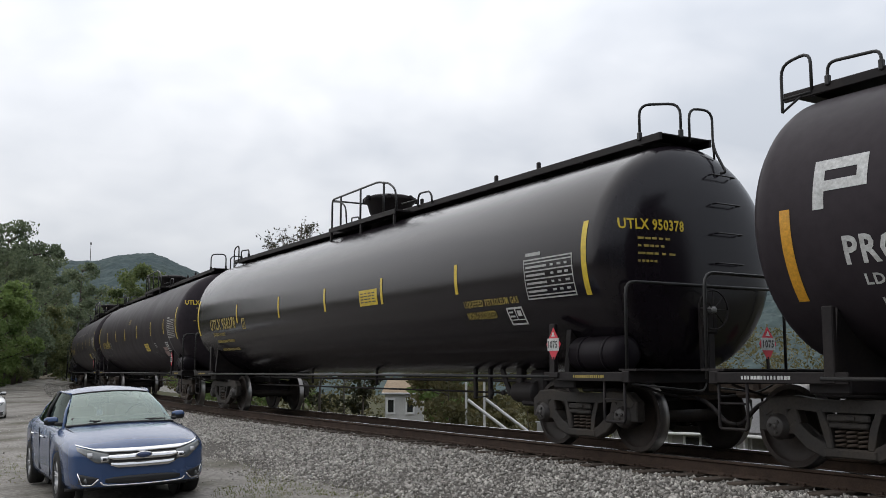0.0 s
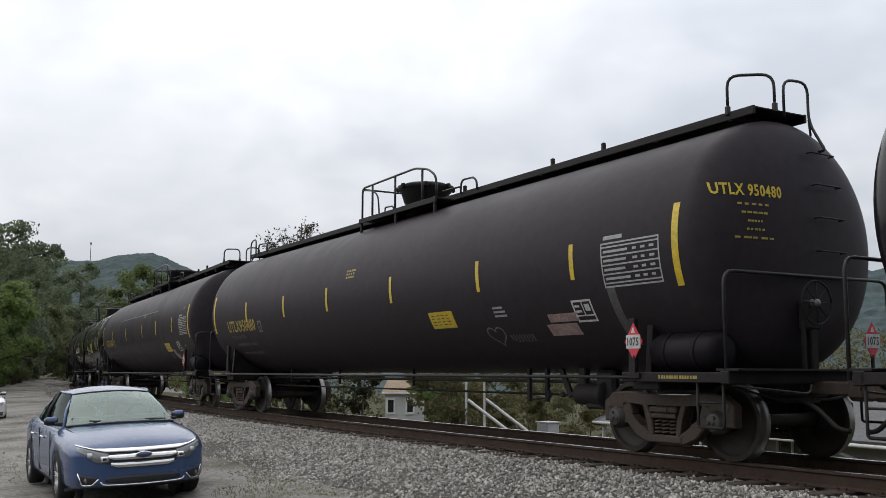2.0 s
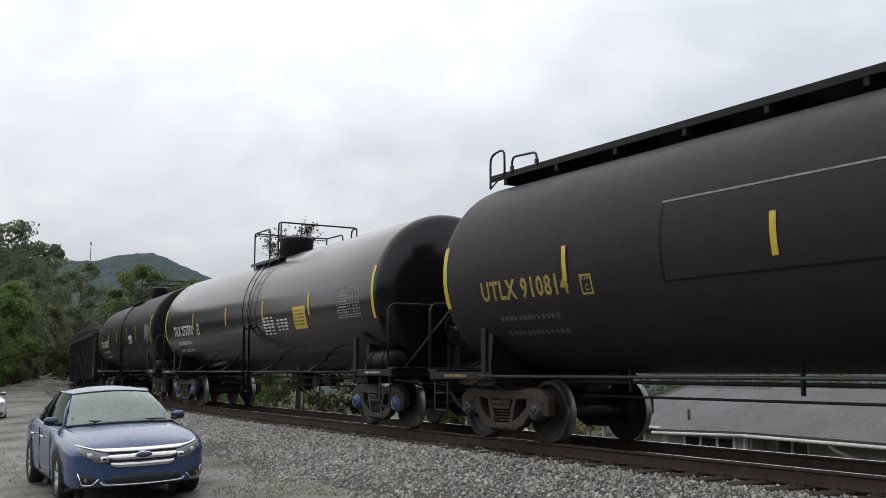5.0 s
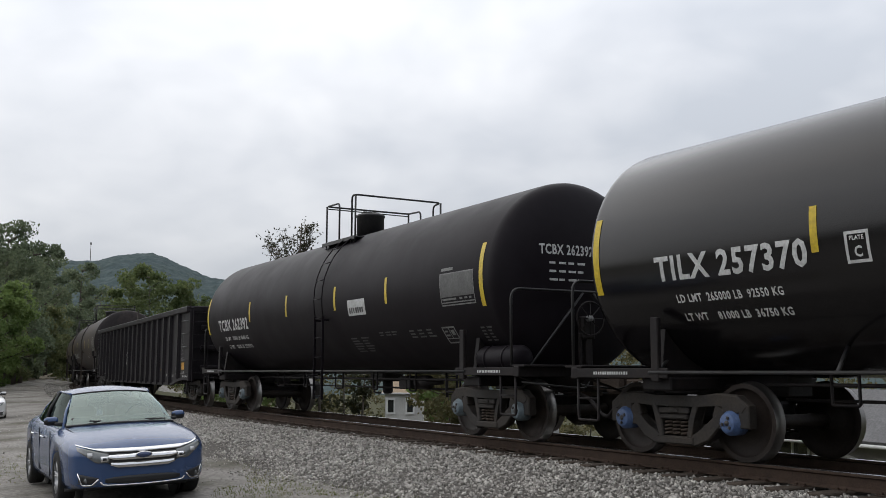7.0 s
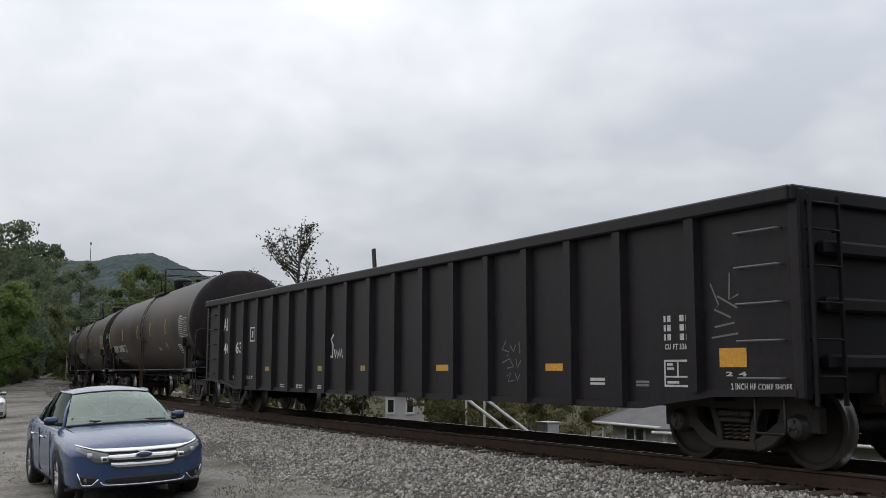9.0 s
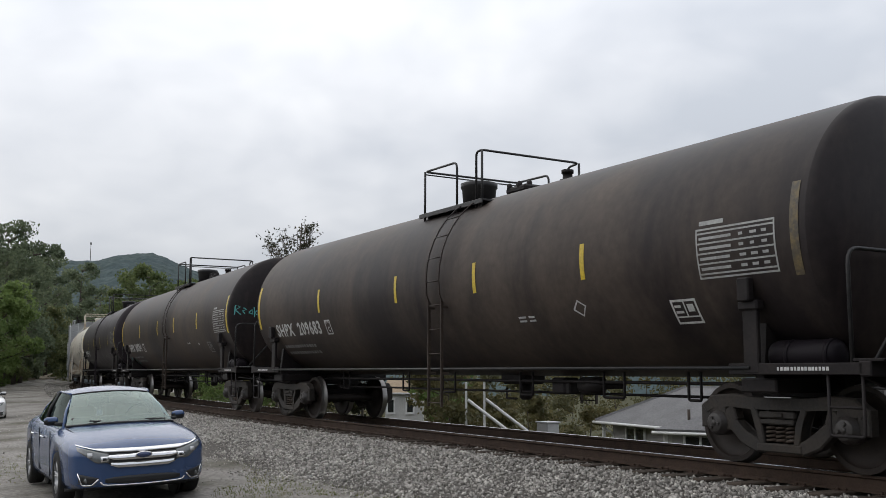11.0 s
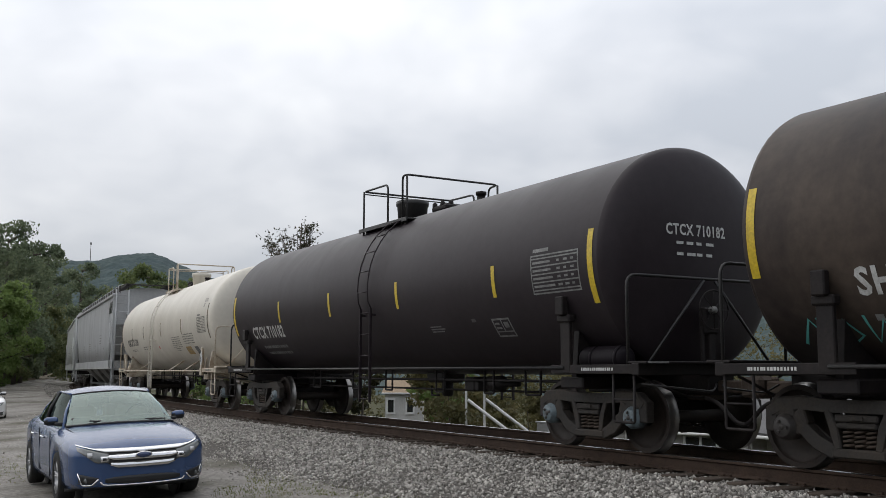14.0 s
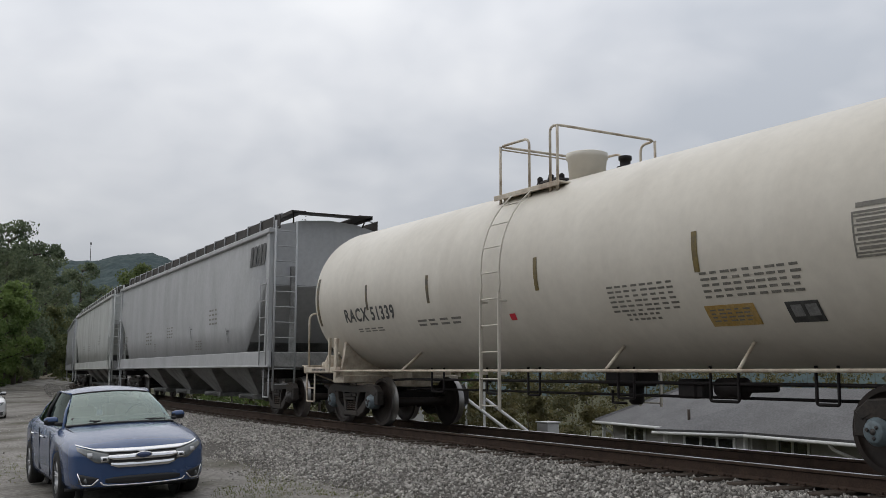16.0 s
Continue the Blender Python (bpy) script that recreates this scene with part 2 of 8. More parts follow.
M = {
    "gloss_black": surface("glossy black tank paint", (0.0088, 0.0066, 0.0092), 0.20, dirt=(0.0148, 0.0115, 0.0148), dirt_amount=0.5, grain=6, grain_amount=0.12, bump=0.006, stretch=(1.5, 1.5, 0.35), rough_var=0.07, specular=0.33),
    "satin_black": surface("dusty satin black tank paint", (0.0302, 0.0247, 0.0287), 0.46, dirt=(0.0392, 0.0324, 0.0370), dirt_amount=0.55, grain=7, grain_amount=0.16, bump=0.03, stretch=(1.5, 1.5, 0.4), specular=0.08),
    "dark_black": surface("plain black tank paint", (0.0105, 0.0083, 0.0105), 0.46, dirt=(0.0160, 0.0132, 0.0156), dirt_amount=0.4, grain=6, grain_amount=0.12, bump=0.02, stretch=(1.1, 1.1, 0.8), specular=0.09),
    "shiny_black": surface("shiny black tank paint", (0.0058, 0.0049, 0.0058), 0.19, dirt=(0.0105, 0.0098, 0.0094), dirt_amount=0.4, grain=6, grain_amount=0.1, bump=0.015, stretch=(1.5, 1.5, 0.4), rough_var=0.06, specular=0.42),
    "brown_black": surface("weathered brown-black tank paint", (0.0190, 0.0146, 0.0150), 0.50, dirt=(0.078, 0.060, 0.048), dirt_amount=0.9, dirt_scale=0.42, grain=8, grain_amount=0.2, bump=0.04, stretch=(1.6, 1.0, 0.5), specular=0.19),
    "plum_black": surface("matt plum-black tank paint", (0.0225, 0.0172, 0.0200), 0.45, dirt=(0.036, 0.0288, 0.0320), dirt_amount=0.45, dirt_scale=0.9, grain=7, grain_amount=0.14, bump=0.03, stretch=(1.6, 1.0, 0.5), specular=0.18),
    "cream": surface("stained cream tank paint", (0.59, 0.55, 0.475), 0.42, dirt=(0.45, 0.41, 0.345), dirt_amount=0.5, dirt_scale=0.7, grain=7, grain_amount=0.05, bump=0.01, stretch=(1.1, 1.0, 0.5)),
    "cream_frame": surface("rust-streaked cream frame paint", (0.56, 0.50, 0.40), 0.5, dirt=(0.20, 0.11, 0.06), dirt_amount=0.6, dirt_scale=3.5, grain=20, grain_amount=0.12, bump=0.05),
    "grey_hopper": surface("pale grey hopper paint", (0.40, 0.405, 0.41), 0.5, dirt=(0.30, 0.302, 0.30), dirt_amount=0.6, dirt_scale=1.1, grain=9, grain_amount=0.08, bump=0.03, stretch=(1.2, 1, 0.45)),
    "white_hopper": surface("dull white hopper paint", (0.52, 0.53, 0.51), 0.5, dirt=(0.34, 0.34, 0.32), dirt_amount=0.6, dirt_scale=1.1, grain=9, grain_amount=0.08, bump=0.03, stretch=(1.2, 1, 0.45)),
    "hopper_end": surface("grimy grey end sheet", (0.25, 0.25, 0.24), 0.6, dirt=(0.09, 0.085, 0.08), dirt_amount=0.7, dirt_scale=2.0),
    "gondola_black": surface("worn black gondola paint", (0.0115, 0.0092, 0.0112), 0.50, dirt=(0.023, 0.0192, 0.0202), dirt_amount=0.6, dirt_scale=1.6, grain=14, grain_amount=0.25, bump=0.08, stretch=(1.3, 1, 0.5), specular=0.2),
    "frame_black": surface("grimy black underframe", (0.0125, 0.0102, 0.0108), 0.6, dirt=(0.030, 0.0245, 0.0225), dirt_amount=0.6, dirt_scale=3.0, grain=25, bump=0.1, specular=0.2),
    "rail_black": surface("black painted pipe", (0.02, 0.02, 0.021), 0.4, dirt=(0.05, 0.045, 0.04), dirt_scale=4.0, bump=0.03, specular=0.3),
    "cast": surface("grimy cast steel", (0.030, 0.027, 0.025), 0.65, dirt=(0.055, 0.044, 0.035), dirt_amount=0.7, dirt_scale=3.5, grain=30, grain_amount=0.3, bump=0.2, specular=0.25),
    "cast_brown": surface("rusty cast steel", (0.048, 0.036, 0.029), 0.68, dirt=(0.075, 0.055, 0.042), dirt_amount=0.7, dirt_scale=3.5, grain=30, grain_amount=0.3, bump=0.2, specular=0.25),
    "wheel": surface("rust-brown wheel steel", (0.030, 0.022, 0.018), 0.6, dirt=(0.016, 0.013, 0.012), dirt_amount=0.7, dirt_scale=3.0, grain=25, bump=0.1, specular=0.25),
    "tread": surface("polished steel tread", (0.24, 0.23, 0.22), 0.36, metal=1.0, dirt=(0.3, 0.28, 0.26), grain=40, grain_amount=0.1, bump=0.02),
    "cap_blue": surface("faded blue bearing cap", (0.07, 0.12, 0.25), 0.5, dirt=(0.05, 0.07, 0.12), dirt_scale=14, bump=0.05),
    "cap_teal": surface("grey-teal bearing cap", (0.13, 0.17, 0.19), 0.5, dirt=(0.06, 0.06, 0.06), dirt_scale=14, bump=0.05),
    "cap_dark": surface("greasy dark bearing cap", (0.034, 0.029, 0.027), 0.5, dirt=(0.03, 0.026, 0.023), dirt_scale=14, bump=0.05),
    "yellow": surface("yellow reflective tape", (0.58, 0.42, 0.02), 0.4, dirt=(0.40, 0.27, 0.02), dirt_amount=0.5, dirt_scale=9, bump=0.0),
    "amber": surface("amber reflective tape", (0.62, 0.30, 0.02), 0.4, dirt=(0.45, 0.24, 0.02), dirt_amount=0.5, dirt_scale=9, bump=0.0),
    "dull_yellow": surface("faded yellow stencil paint", (0.36, 0.27, 0.05), 0.55, dirt=(0.16, 0.12, 0.04), dirt_amount=0.6, dirt_scale=8, bump=0.0),
    "dark_tape": surface("darkened brown reflective tape", (0.06, 0.05, 0.035), 0.5, dirt=(0.3, 0.2, 0.05), dirt_amount=0.35, dirt_scale=9, bump=0.0),
    "white_paint": surface("white stencil paint", (0.55, 0.55, 0.54), 0.55, dirt=(0.3, 0.3, 0.29), dirt_amount=0.55, dirt_scale=8, bump=0.0),
    "grey_paint": surface("faded grey stencil paint", (0.20, 0.20, 0.195), 0.6, dirt=(0.09, 0.09, 0.09), dirt_amount=0.7, dirt_scale=8, bump=0.0),
    "faded_paint": surface("greyed stencil ground", (0.085, 0.084, 0.082), 0.6, dirt=(0.13, 0.13, 0.125), dirt_amount=0.8, dirt_scale=6, bump=0.0),
    "patch_black": surface("repainted matt black patch", (0.0300, 0.0252, 0.0288), 0.5, dirt=(0.0370, 0.0312, 0.0352), dirt_amount=0.4, grain=7, grain_amount=0.12, bump=0.02, specular=0.08),
    "pale_paint": surface("chalky pale stencil paint", (0.36, 0.36, 0.35), 0.6, dirt=(0.2, 0.2, 0.195), dirt_amount=0.5, dirt_scale=8, bump=0.0),
    "dim_paint": surface("worn dim stencil paint", (0.085, 0.083, 0.08), 0.6, dirt=(0.04, 0.04, 0.04), dirt_amount=0.7, dirt_scale=8, bump=0.0),
    "black_paint": surface("black stencil paint", (0.03, 0.03, 0.03), 0.5, dirt=(0.12, 0.12, 0.11), dirt_amount=0.4, dirt_scale=8, bump=0.0),
    "grey_text": surface("grey stencil on cream", (0.13, 0.122, 0.105), 0.5, dirt=(0.24, 0.22, 0.18), dirt_amount=0.5, dirt_scale=10, bump=0.0),
    "pink_label": surface("scuffed pale pink label", (0.34, 0.24, 0.22), 0.6, dirt=(0.15, 0.1, 0.09), dirt_amount=0.7, dirt_scale=10, bump=0.0),
    "worn_tape": surface("browned yellow tape", (0.15, 0.105, 0.025), 0.5, dirt=(0.07, 0.055, 0.03), dirt_amount=0.6, dirt_scale=8, bump=0.0),
    "tan_label": surface("faded tan notice", (0.34, 0.21, 0.05), 0.55, dirt=(0.40, 0.31, 0.16), dirt_amount=0.5, dirt_scale=7, bump=0.0),
    "red_label": plain("red placard print", (0.55, 0.02, 0.04), 0.4),
    "teal_spray": plain("teal spray paint", (0.10, 0.38, 0.36), 0.6),
    "grey_spray": plain("grey spray paint", (0.14, 0.14, 0.14), 0.7),
    "rust": surface("brown rust", (0.058, 0.038, 0.028), 0.85, dirt=(0.034, 0.024, 0.019), dirt_amount=0.7, dirt_scale=5, grain=60, grain_amount=0.3, bump=0.2, specular=0.2),
    "railhead": surface("worn bright rail head", (0.62, 0.61, 0.60), 0.24, metal=1.0, dirt=(0.22, 0.2, 0.18), dirt_scale=2.0, grain=60, grain_amount=0.1, bump=0.02),
    "sleeper": surface("weathered creosoted timber", (0.055, 0.043, 0.034), 0.85, dirt=(0.10, 0.08, 0.065), dirt_amount=0.6, dirt_scale=4, grain=40, grain_amount=0.35, bump=0.4, specular=0.2),
    "stone": surface("crushed limestone ballast", (0.45, 0.428, 0.395), 0.85, dirt=(0.24, 0.226, 0.206), dirt_amount=0.5, dirt_scale=2.0, grain=60, grain_amount=0.25, bump=0.1, specular=0.25,
                     per=("island", [(0.0, (0.34, 0.33, 0.32)), (0.30, (0.62, 0.61, 0.60)), (0.75, (1.0, 0.99, 0.98)), (1.0, (1.35, 1.35, 1.33))])),
    # bed colour is lowered so the gaps between stones look shaded
    "ballast_bed": surface("packed ballast fines", (0.115, 0.106, 0.096), 0.95, dirt=(0.070, 0.063, 0.055), dirt_amount=0.7, dirt_scale=1.4, grain=28, grain_amount=0.6, bump=0.9, specular=0.15),
    "dirt_lot": surface("gravel and dirt ground", (0.250, 0.235, 0.216), 0.95, dirt=(0.085, 0.078, 0.056), dirt_amount=0.9, dirt_scale=0.45, grain=16, grain_amount=0.45, bump=0.6, specular=0.15),
    "turf": surface("rough grass ground", (0.055, 0.056, 0.026), 0.95, dirt=(0.075, 0.068, 0.042), dirt_amount=0.6, dirt_scale=0.25, grain=5, grain_amount=0.5, bump=0.5, specular=0.1),
    "bark": surface("grey-brown bark", (0.09, 0.075, 0.06), 0.9, dirt=(0.045, 0.037, 0.03), dirt_scale=6, grain=25, bump=0.4),
    "dead_wood": surface("bleached dead wood", (0.42, 0.37, 0.29), 0.85, dirt=(0.25, 0.21, 0.16), dirt_scale=4, grain=25, bump=0.3),
}
# ---------------------------------------------------------------- building tools
def part(name, bm, material, parent=None, label="", m=None, smooth=False):
    """Links a bmesh as one mesh object, under a thing or a part where one is given."""
    me = bpy.data.meshes.new(name)
    if smooth:
        for f in bm.faces:
            f.smooth = True
    bm.to_mesh(me)
    bm.free()
    for mt in material if isinstance(material, (list, tuple)) else [material]:
        me.materials.append(mt)
    return link(name, me, parent, label, m)


def link(name, me, parent=None, label="", m=None):
    ob = new(name, me)
    ob.parent = parent
    if m is not None:
        ob.matrix_basis = m
    if label:
        ob["label"] = label
    return ob


def thing(name, label, category, group="", kind="", m=None):
    ob = new(name)
    ob.empty_display_size = 0.3
    if m is not None:
        ob.matrix_basis = m
    return tagged(ob, label, category, group, kind)


def box(bm, c, size, bevel=0.0, rot=None, slot=0):
    got = bmesh.ops.create_cube(bm, size=1.0)["verts"]
    m = Matrix.Translation(c) @ (rot or Matrix.Identity(4)) @ Matrix.Diagonal((*size, 1))
    bmesh.ops.transform(bm, matrix=m, verts=got)
    faces = {f for v in got for f in v.link_faces}
    for f in faces:
        f.material_index = slot
    if bevel:
        edges = list({e for v in got for e in v.link_edges})
        out = bmesh.ops.bevel(bm, geom=edges, offset=bevel, segments=1, affect="EDGES", profile=0.5)
        for f in out["faces"]:
            f.material_index = slot


def rounded(pts, r, n=4):
    """A polyline with its corners rounded."""
    pts = [Vector(p) for p in pts]
    out = [pts[0]]
    for a, b, c in zip(pts, pts[1:], pts[2:]):
        d1, d2 = a - b, c - b
        k = min(r, d1.length * 0.48, d2.length * 0.48)
        p, q = b + d1.normalized() * k, b + d2.normalized() * k
        for i in range(n + 1):
            t = i / n
            out.append(p * (1 - t) ** 2 + b * 2 * t * (1 - t) + q * t * t)
    return out + [pts[-1]]


def tube(bm, pts, r, n=7, fillet=0.0, slot=0, taper=None):
    pts = rounded(pts, fillet) if fillet else [Vector(p) for p in pts]
    rings, side = [], None
    for i, p in enumerate(pts):
        d = (pts[min(i + 1, len(pts) - 1)] - pts[max(i - 1, 0)]).normalized()
        if side is None:
            side = d.orthogonal().normalized()
        side = (side - d * side.dot(d))
        side = side.normalized() if side.length > 1e-6 else d.orthogonal().normalized()
        up = d.cross(side)
        k = r if taper is None else r + (taper - r) * i / (len(pts) - 1)
        rings.append([bm.verts.new(p + (side * math.cos(a) + up * math.sin(a)) * k) for a in (j * math.tau / n for j in range(n))])
    for a, b in zip(rings, rings[1:]):
        for j in range(n):
            f = bm.faces.new((a[j], a[(j + 1) % n], b[(j + 1) % n], b[j]))
            f.smooth, f.material_index = True, slot
    for ring, flip in ((rings[0], True), (rings[-1], False)):
        f = bm.faces.new(ring[::-1] if flip else ring)
        f.material_index = slot


def lathe(bm, profile, axis="X", n=48, slot=0, centre=(0, 0, 0), close=True, sharp=()):
    """Turns (along, radius) points round an axis."""
    c = Vector(centre)
    rings = []
    for along, r in profile:
        ring = []
        for j in range(n):
            a = j * math.tau / n
            u, v = r * math.cos(a), r * math.sin(a)
            p = {"X": (along, u, v), "Y": (u, along, -v), "Z": (u, v, along)}[axis]
            ring.append(bm.verts.new(c + Vector(p)) if r > 1e-6 or j == 0 else ring[0])
        rings.append(ring)
    for k, (a, b) in enumerate(zip(rings, rings[1:])):
        for j in range(n):
            q = (j + 1) % n
            vs = []
            for v in (a[j], a[q], b[q], b[j]):
                if v not in vs:
                    vs.append(v)
            if len(vs) > 2:
                f = bm.faces.new(vs)
                f.smooth = True
                f.material_index = slot[k] if isinstance(slot, (list, tuple)) else slot
    for k in sharp:
        ring = set(rings[k])
        for v in rings[k]:
            for e in v.link_edges:
                if e.verts[0] in ring and e.verts[1] in ring:
                    e.smooth = False
    if close:
        for ring, flip in ((rings[0], True), (rings[-1], False)):
            if len(set(ring)) > 2:
                f = bm.faces.new(ring[::-1] if flip else ring)
                f.material_index = slot[0 if flip else -1] if isinstance(slot, (list, tuple)) else slot


def slab(bm, outline, y0, y1, bevel=0.0, slot=0):
    """An outline in x and z, given thickness along y."""
    a = [bm.verts.new((x, y0, z)) for x, z in outline]
    b = [bm.verts.new((x, y1, z)) for x, z in outline]
    faces = [bm.faces.new(a), bm.faces.new(b[::-1])]
    for i in range(len(a)):
        j = (i + 1) % len(a)
        faces.append(bm.faces.new((a[j], a[i], b[i], b[j])))
    for f in faces:
        f.material_index = slot
    if bevel:
        edges = [e for f in faces[:2] for e in f.edges]
        bmesh.ops.bevel(bm, geom=list(set(edges)), offset=bevel, segments=1, affect="EDGES")


def strip(bm, pts, width, y0, y1, bevel=0.0, slot=0):
    """A bar of that width that follows x, z points, with thickness along y."""
    pts = [Vector(p) for p in pts]
    left, right = [], []
    for i, p in enumerate(pts):
        d = (pts[min(i + 1, len(pts) - 1)] - pts[max(i - 1, 0)]).normalized()
        nrm = Vector((-d.y, d.x)) * width / 2
        left.append(p + nrm), right.append(p - nrm)
    slab(bm, [tuple(q) for q in left] + [tuple(q) for q in right[::-1]], y0, y1, bevel, slot)


# flat marks are drawn as faces in a plane (u to the right, v up) and then laid on a surface
def glyphs(body, w, h):
    cu = bpy.data.curves.new("writing", "FONT")
    cu.body, cu.resolution_u, cu.offset, cu.space_character = body, 2, 0.03, 1.12
    ob = bpy.data.objects.new("writing", cu)
    scene.collection.objects.link(ob)
    me = ob.to_mesh()
    v = np.array([(p.co.x, p.co.y) for p in me.vertices])
    polys = [tuple(p.vertices) for p in me.polygons]
    ob.to_mesh_clear()
    bpy.data.objects.remove(ob)
    bpy.data.curves.remove(cu)
    lo, hi = v.min(0), v.max(0)
    v = (v - lo) / (hi - lo) * (w, h)
    return [tuple(p) for p in v], polys


def marks(rects):
    vs, fs = [], []
    for u0, v0, u1, v1 in rects:
        k = len(vs)
        vs += [(u0, v0), (u1, v0), (u1, v1), (u0, v1)]
        fs.append((k, k + 1, k + 2, k + 3))
    return vs, fs


def outline_box(w, h, t):
    return [(0, 0, w, t), (0, h - t, w, h), (0, t, t, h - t), (w - t, t, w, h - t)]


def bar_lines(w, h, rows, cols, seed, fill=0.5, edge=0.0):
    """Rows of short bars that stand for writing too small to read."""
    rnd = random.Random(seed)
    out = outline_box(w, h, edge) if edge else []
    rh = (h - 2 * edge * 1.5) / rows
    for i in range(rows):
        v = edge * 1.5 + i * rh + rh * (1 - fill) / 2
        cw = (w - 3 * edge) / cols
        for j in range(cols):
            u = 1.5 * edge + j * cw
            out.append((u + cw * 0.04, v, u + cw * rnd.uniform(0.55, 0.93), v + rh * fill))
    return out


def scribble(strokes, t):
    vs, fs = [], []
    for st in strokes:
        pts = [Vector(p) for p in st]
        k = len(vs)
        for i, p in enumerate(pts):
            d = (pts[min(i + 1, len(pts) - 1)] - pts[max(i - 1, 0)]).normalized()
            q = Vector((-d.y, d.x)) * t / 2
            vs += [tuple(p + q), tuple(p - q)]
        for i in range(len(pts) - 1):
            a = k + 2 * i
            fs.append((a + 1, a + 3, a + 2, a))
    return vs, fs


def lay(name, drawn, place, material, parent, label="", step=0.0):
    """Lays flat marks on a surface: place(u, v) gives the point."""
    vs, fs = drawn
    bm = bmesh.new()
    vv = [bm.verts.new((u, v, 0)) for u, v in vs]
    for f in fs:
        try:
            bm.faces.new([vv[i] for i in f])
        except ValueError:
            pass
    if step:
        lo, hi = min(v for _, v in vs), max(v for _, v in vs)
        k = lo + step
        while k < hi - 0.2 * step:
            bmesh.ops.bisect_plane(bm, geom=bm.verts[:] + bm.edges[:] + bm.faces[:], plane_co=(0, k, 0), plane_no=(0, 1, 0))
            k += step
    for v in bm.verts:
        v.co = place(v.co.x, v.co.y)
    ob = part(name, bm, material, parent, label, smooth=name == "paint_patch")
    return tagged(ob, kind="stuff") if name == "lettering" else ob   # strokes too small to pick apart


# ---------------------------------------------------------------- the line of the track, by arc length from its nearest point
BENDS = ((-260, -0.00199), (-200, -0.00199), (-130, -0.0020), (-75, -0.00201), (-50, -0.00175), (-25, -0.00364), (0, -0.00141), (30, -0.00141))
S_GRID = np.arange(-420.0, 321.0, 1.0)
_turn = np.cumsum(np.interp(S_GRID, [b[0] for b in BENDS], [b[1] for b in BENDS]))
_i0 = int(np.argmin(np.abs(S_GRID)))
HEADING = radians(57.857) + _turn - _turn[_i0]
TRACK_X, TRACK_Y = np.cumsum(np.cos(HEADING)), np.cumsum(-np.sin(HEADING))
TRACK_X += (9.2692 + 0.7535) * math.sin(radians(57.857)) - TRACK_X[_i0]
TRACK_Y += (9.2692 + 0.7535) * math.cos(radians(57.857)) - TRACK_Y[_i0]


def on_track(s, off=0.0):
    """x, y and heading (degrees about z) at arc length s, off metres to the far side."""
    a = float(np.interp(s, S_GRID, HEADING))
    x, y = float(np.interp(s, S_GRID, TRACK_X)), float(np.interp(s, S_GRID, TRACK_Y))
    return x + off * math.sin(a), y + off * math.cos(a), -math.degrees(a)


# the same line, carried on straight for the ground
_far = np.arange(50, 4000, 50.0)
_a0, _a1 = HEADING[0], HEADING[-1]
LINE = np.concatenate([
    np.stack([TRACK_X[0] - _far[::-1] * math.cos(_a0), TRACK_Y[0] + _far[::-1] * math.sin(_a0), np.full(len(_far), _a0)], 1),
    np.stack([TRACK_X, TRACK_Y, HEADING], 1),
    np.stack([TRACK_X[-1] + _far * math.cos(_a1), TRACK_Y[-1] - _far * math.sin(_a1), np.full(len(_far), _a1)], 1)])


def beside(xy):
    """How far points lie off the track, to its far side."""
    xy = np.atleast_2d(np.asarray(xy, float))
    out = np.empty(len(xy))
    for k in range(0, len(xy), 4000):
        c = xy[k:k + 4000]
        i = ((c[:, None, 0] - LINE[None, :, 0]) ** 2 + (c[:, None, 1] - LINE[None, :, 1]) ** 2).argmin(1)
        q = LINE[i]
        out[k:k + 4000] = (c[:, 0] - q[:, 0]) * np.sin(q[:, 2]) + (c[:, 1] - q[:, 1]) * np.cos(q[:, 2])
    return out


GROUND_OFF = (-4000, -40, -14, -9, -6.5, -4.3, -3.0, -1.4, 1.4, 3.2, 6, 10, 15, 60, 4000)
GROUND_Z = (-0.4, -0.5, -0.86, -0.80, -0.68, -0.56, -0.50, -0.60, -0.70, -1.05, -2.2, -3.4, -3.9, -4.1, -4.0)


def ground_z(xy):
    xy = np.atleast_2d(np.asarray(xy, float))
    off = beside(xy)
    z = np.interp(off, GROUND_OFF, GROUND_Z)
    d = np.hypot(xy[:, 0], xy[:, 1])
    rise = np.clip((d - 45) / 90, 0, 1) * 0.85 * np.clip((-off) / 3.0, 0, 1)
    wave = 0.02 * np.sin(xy[:, 0] * 1.7 + 0.6 * np.sin(xy[:, 1] * 0.9)) * np.cos(xy[:, 1] * 1.3) * (d < 60)
    return z + rise + wave
# ---------------------------------------------------------------- ground, ballast and track
def graded(lo, hi, fine_lo, fine_hi, step, grow):
    out = list(np.arange(fine_lo, fine_hi + step / 2, step))
    k, p = step, out[-1]
    while p < hi:
        k *= grow
        p += k
        out.append(min(p, hi))
    k, p = step, out[0]
    while p > lo:
        k *= grow
        p -= k
        out.insert(0, max(p, lo))
    return np.array(out)


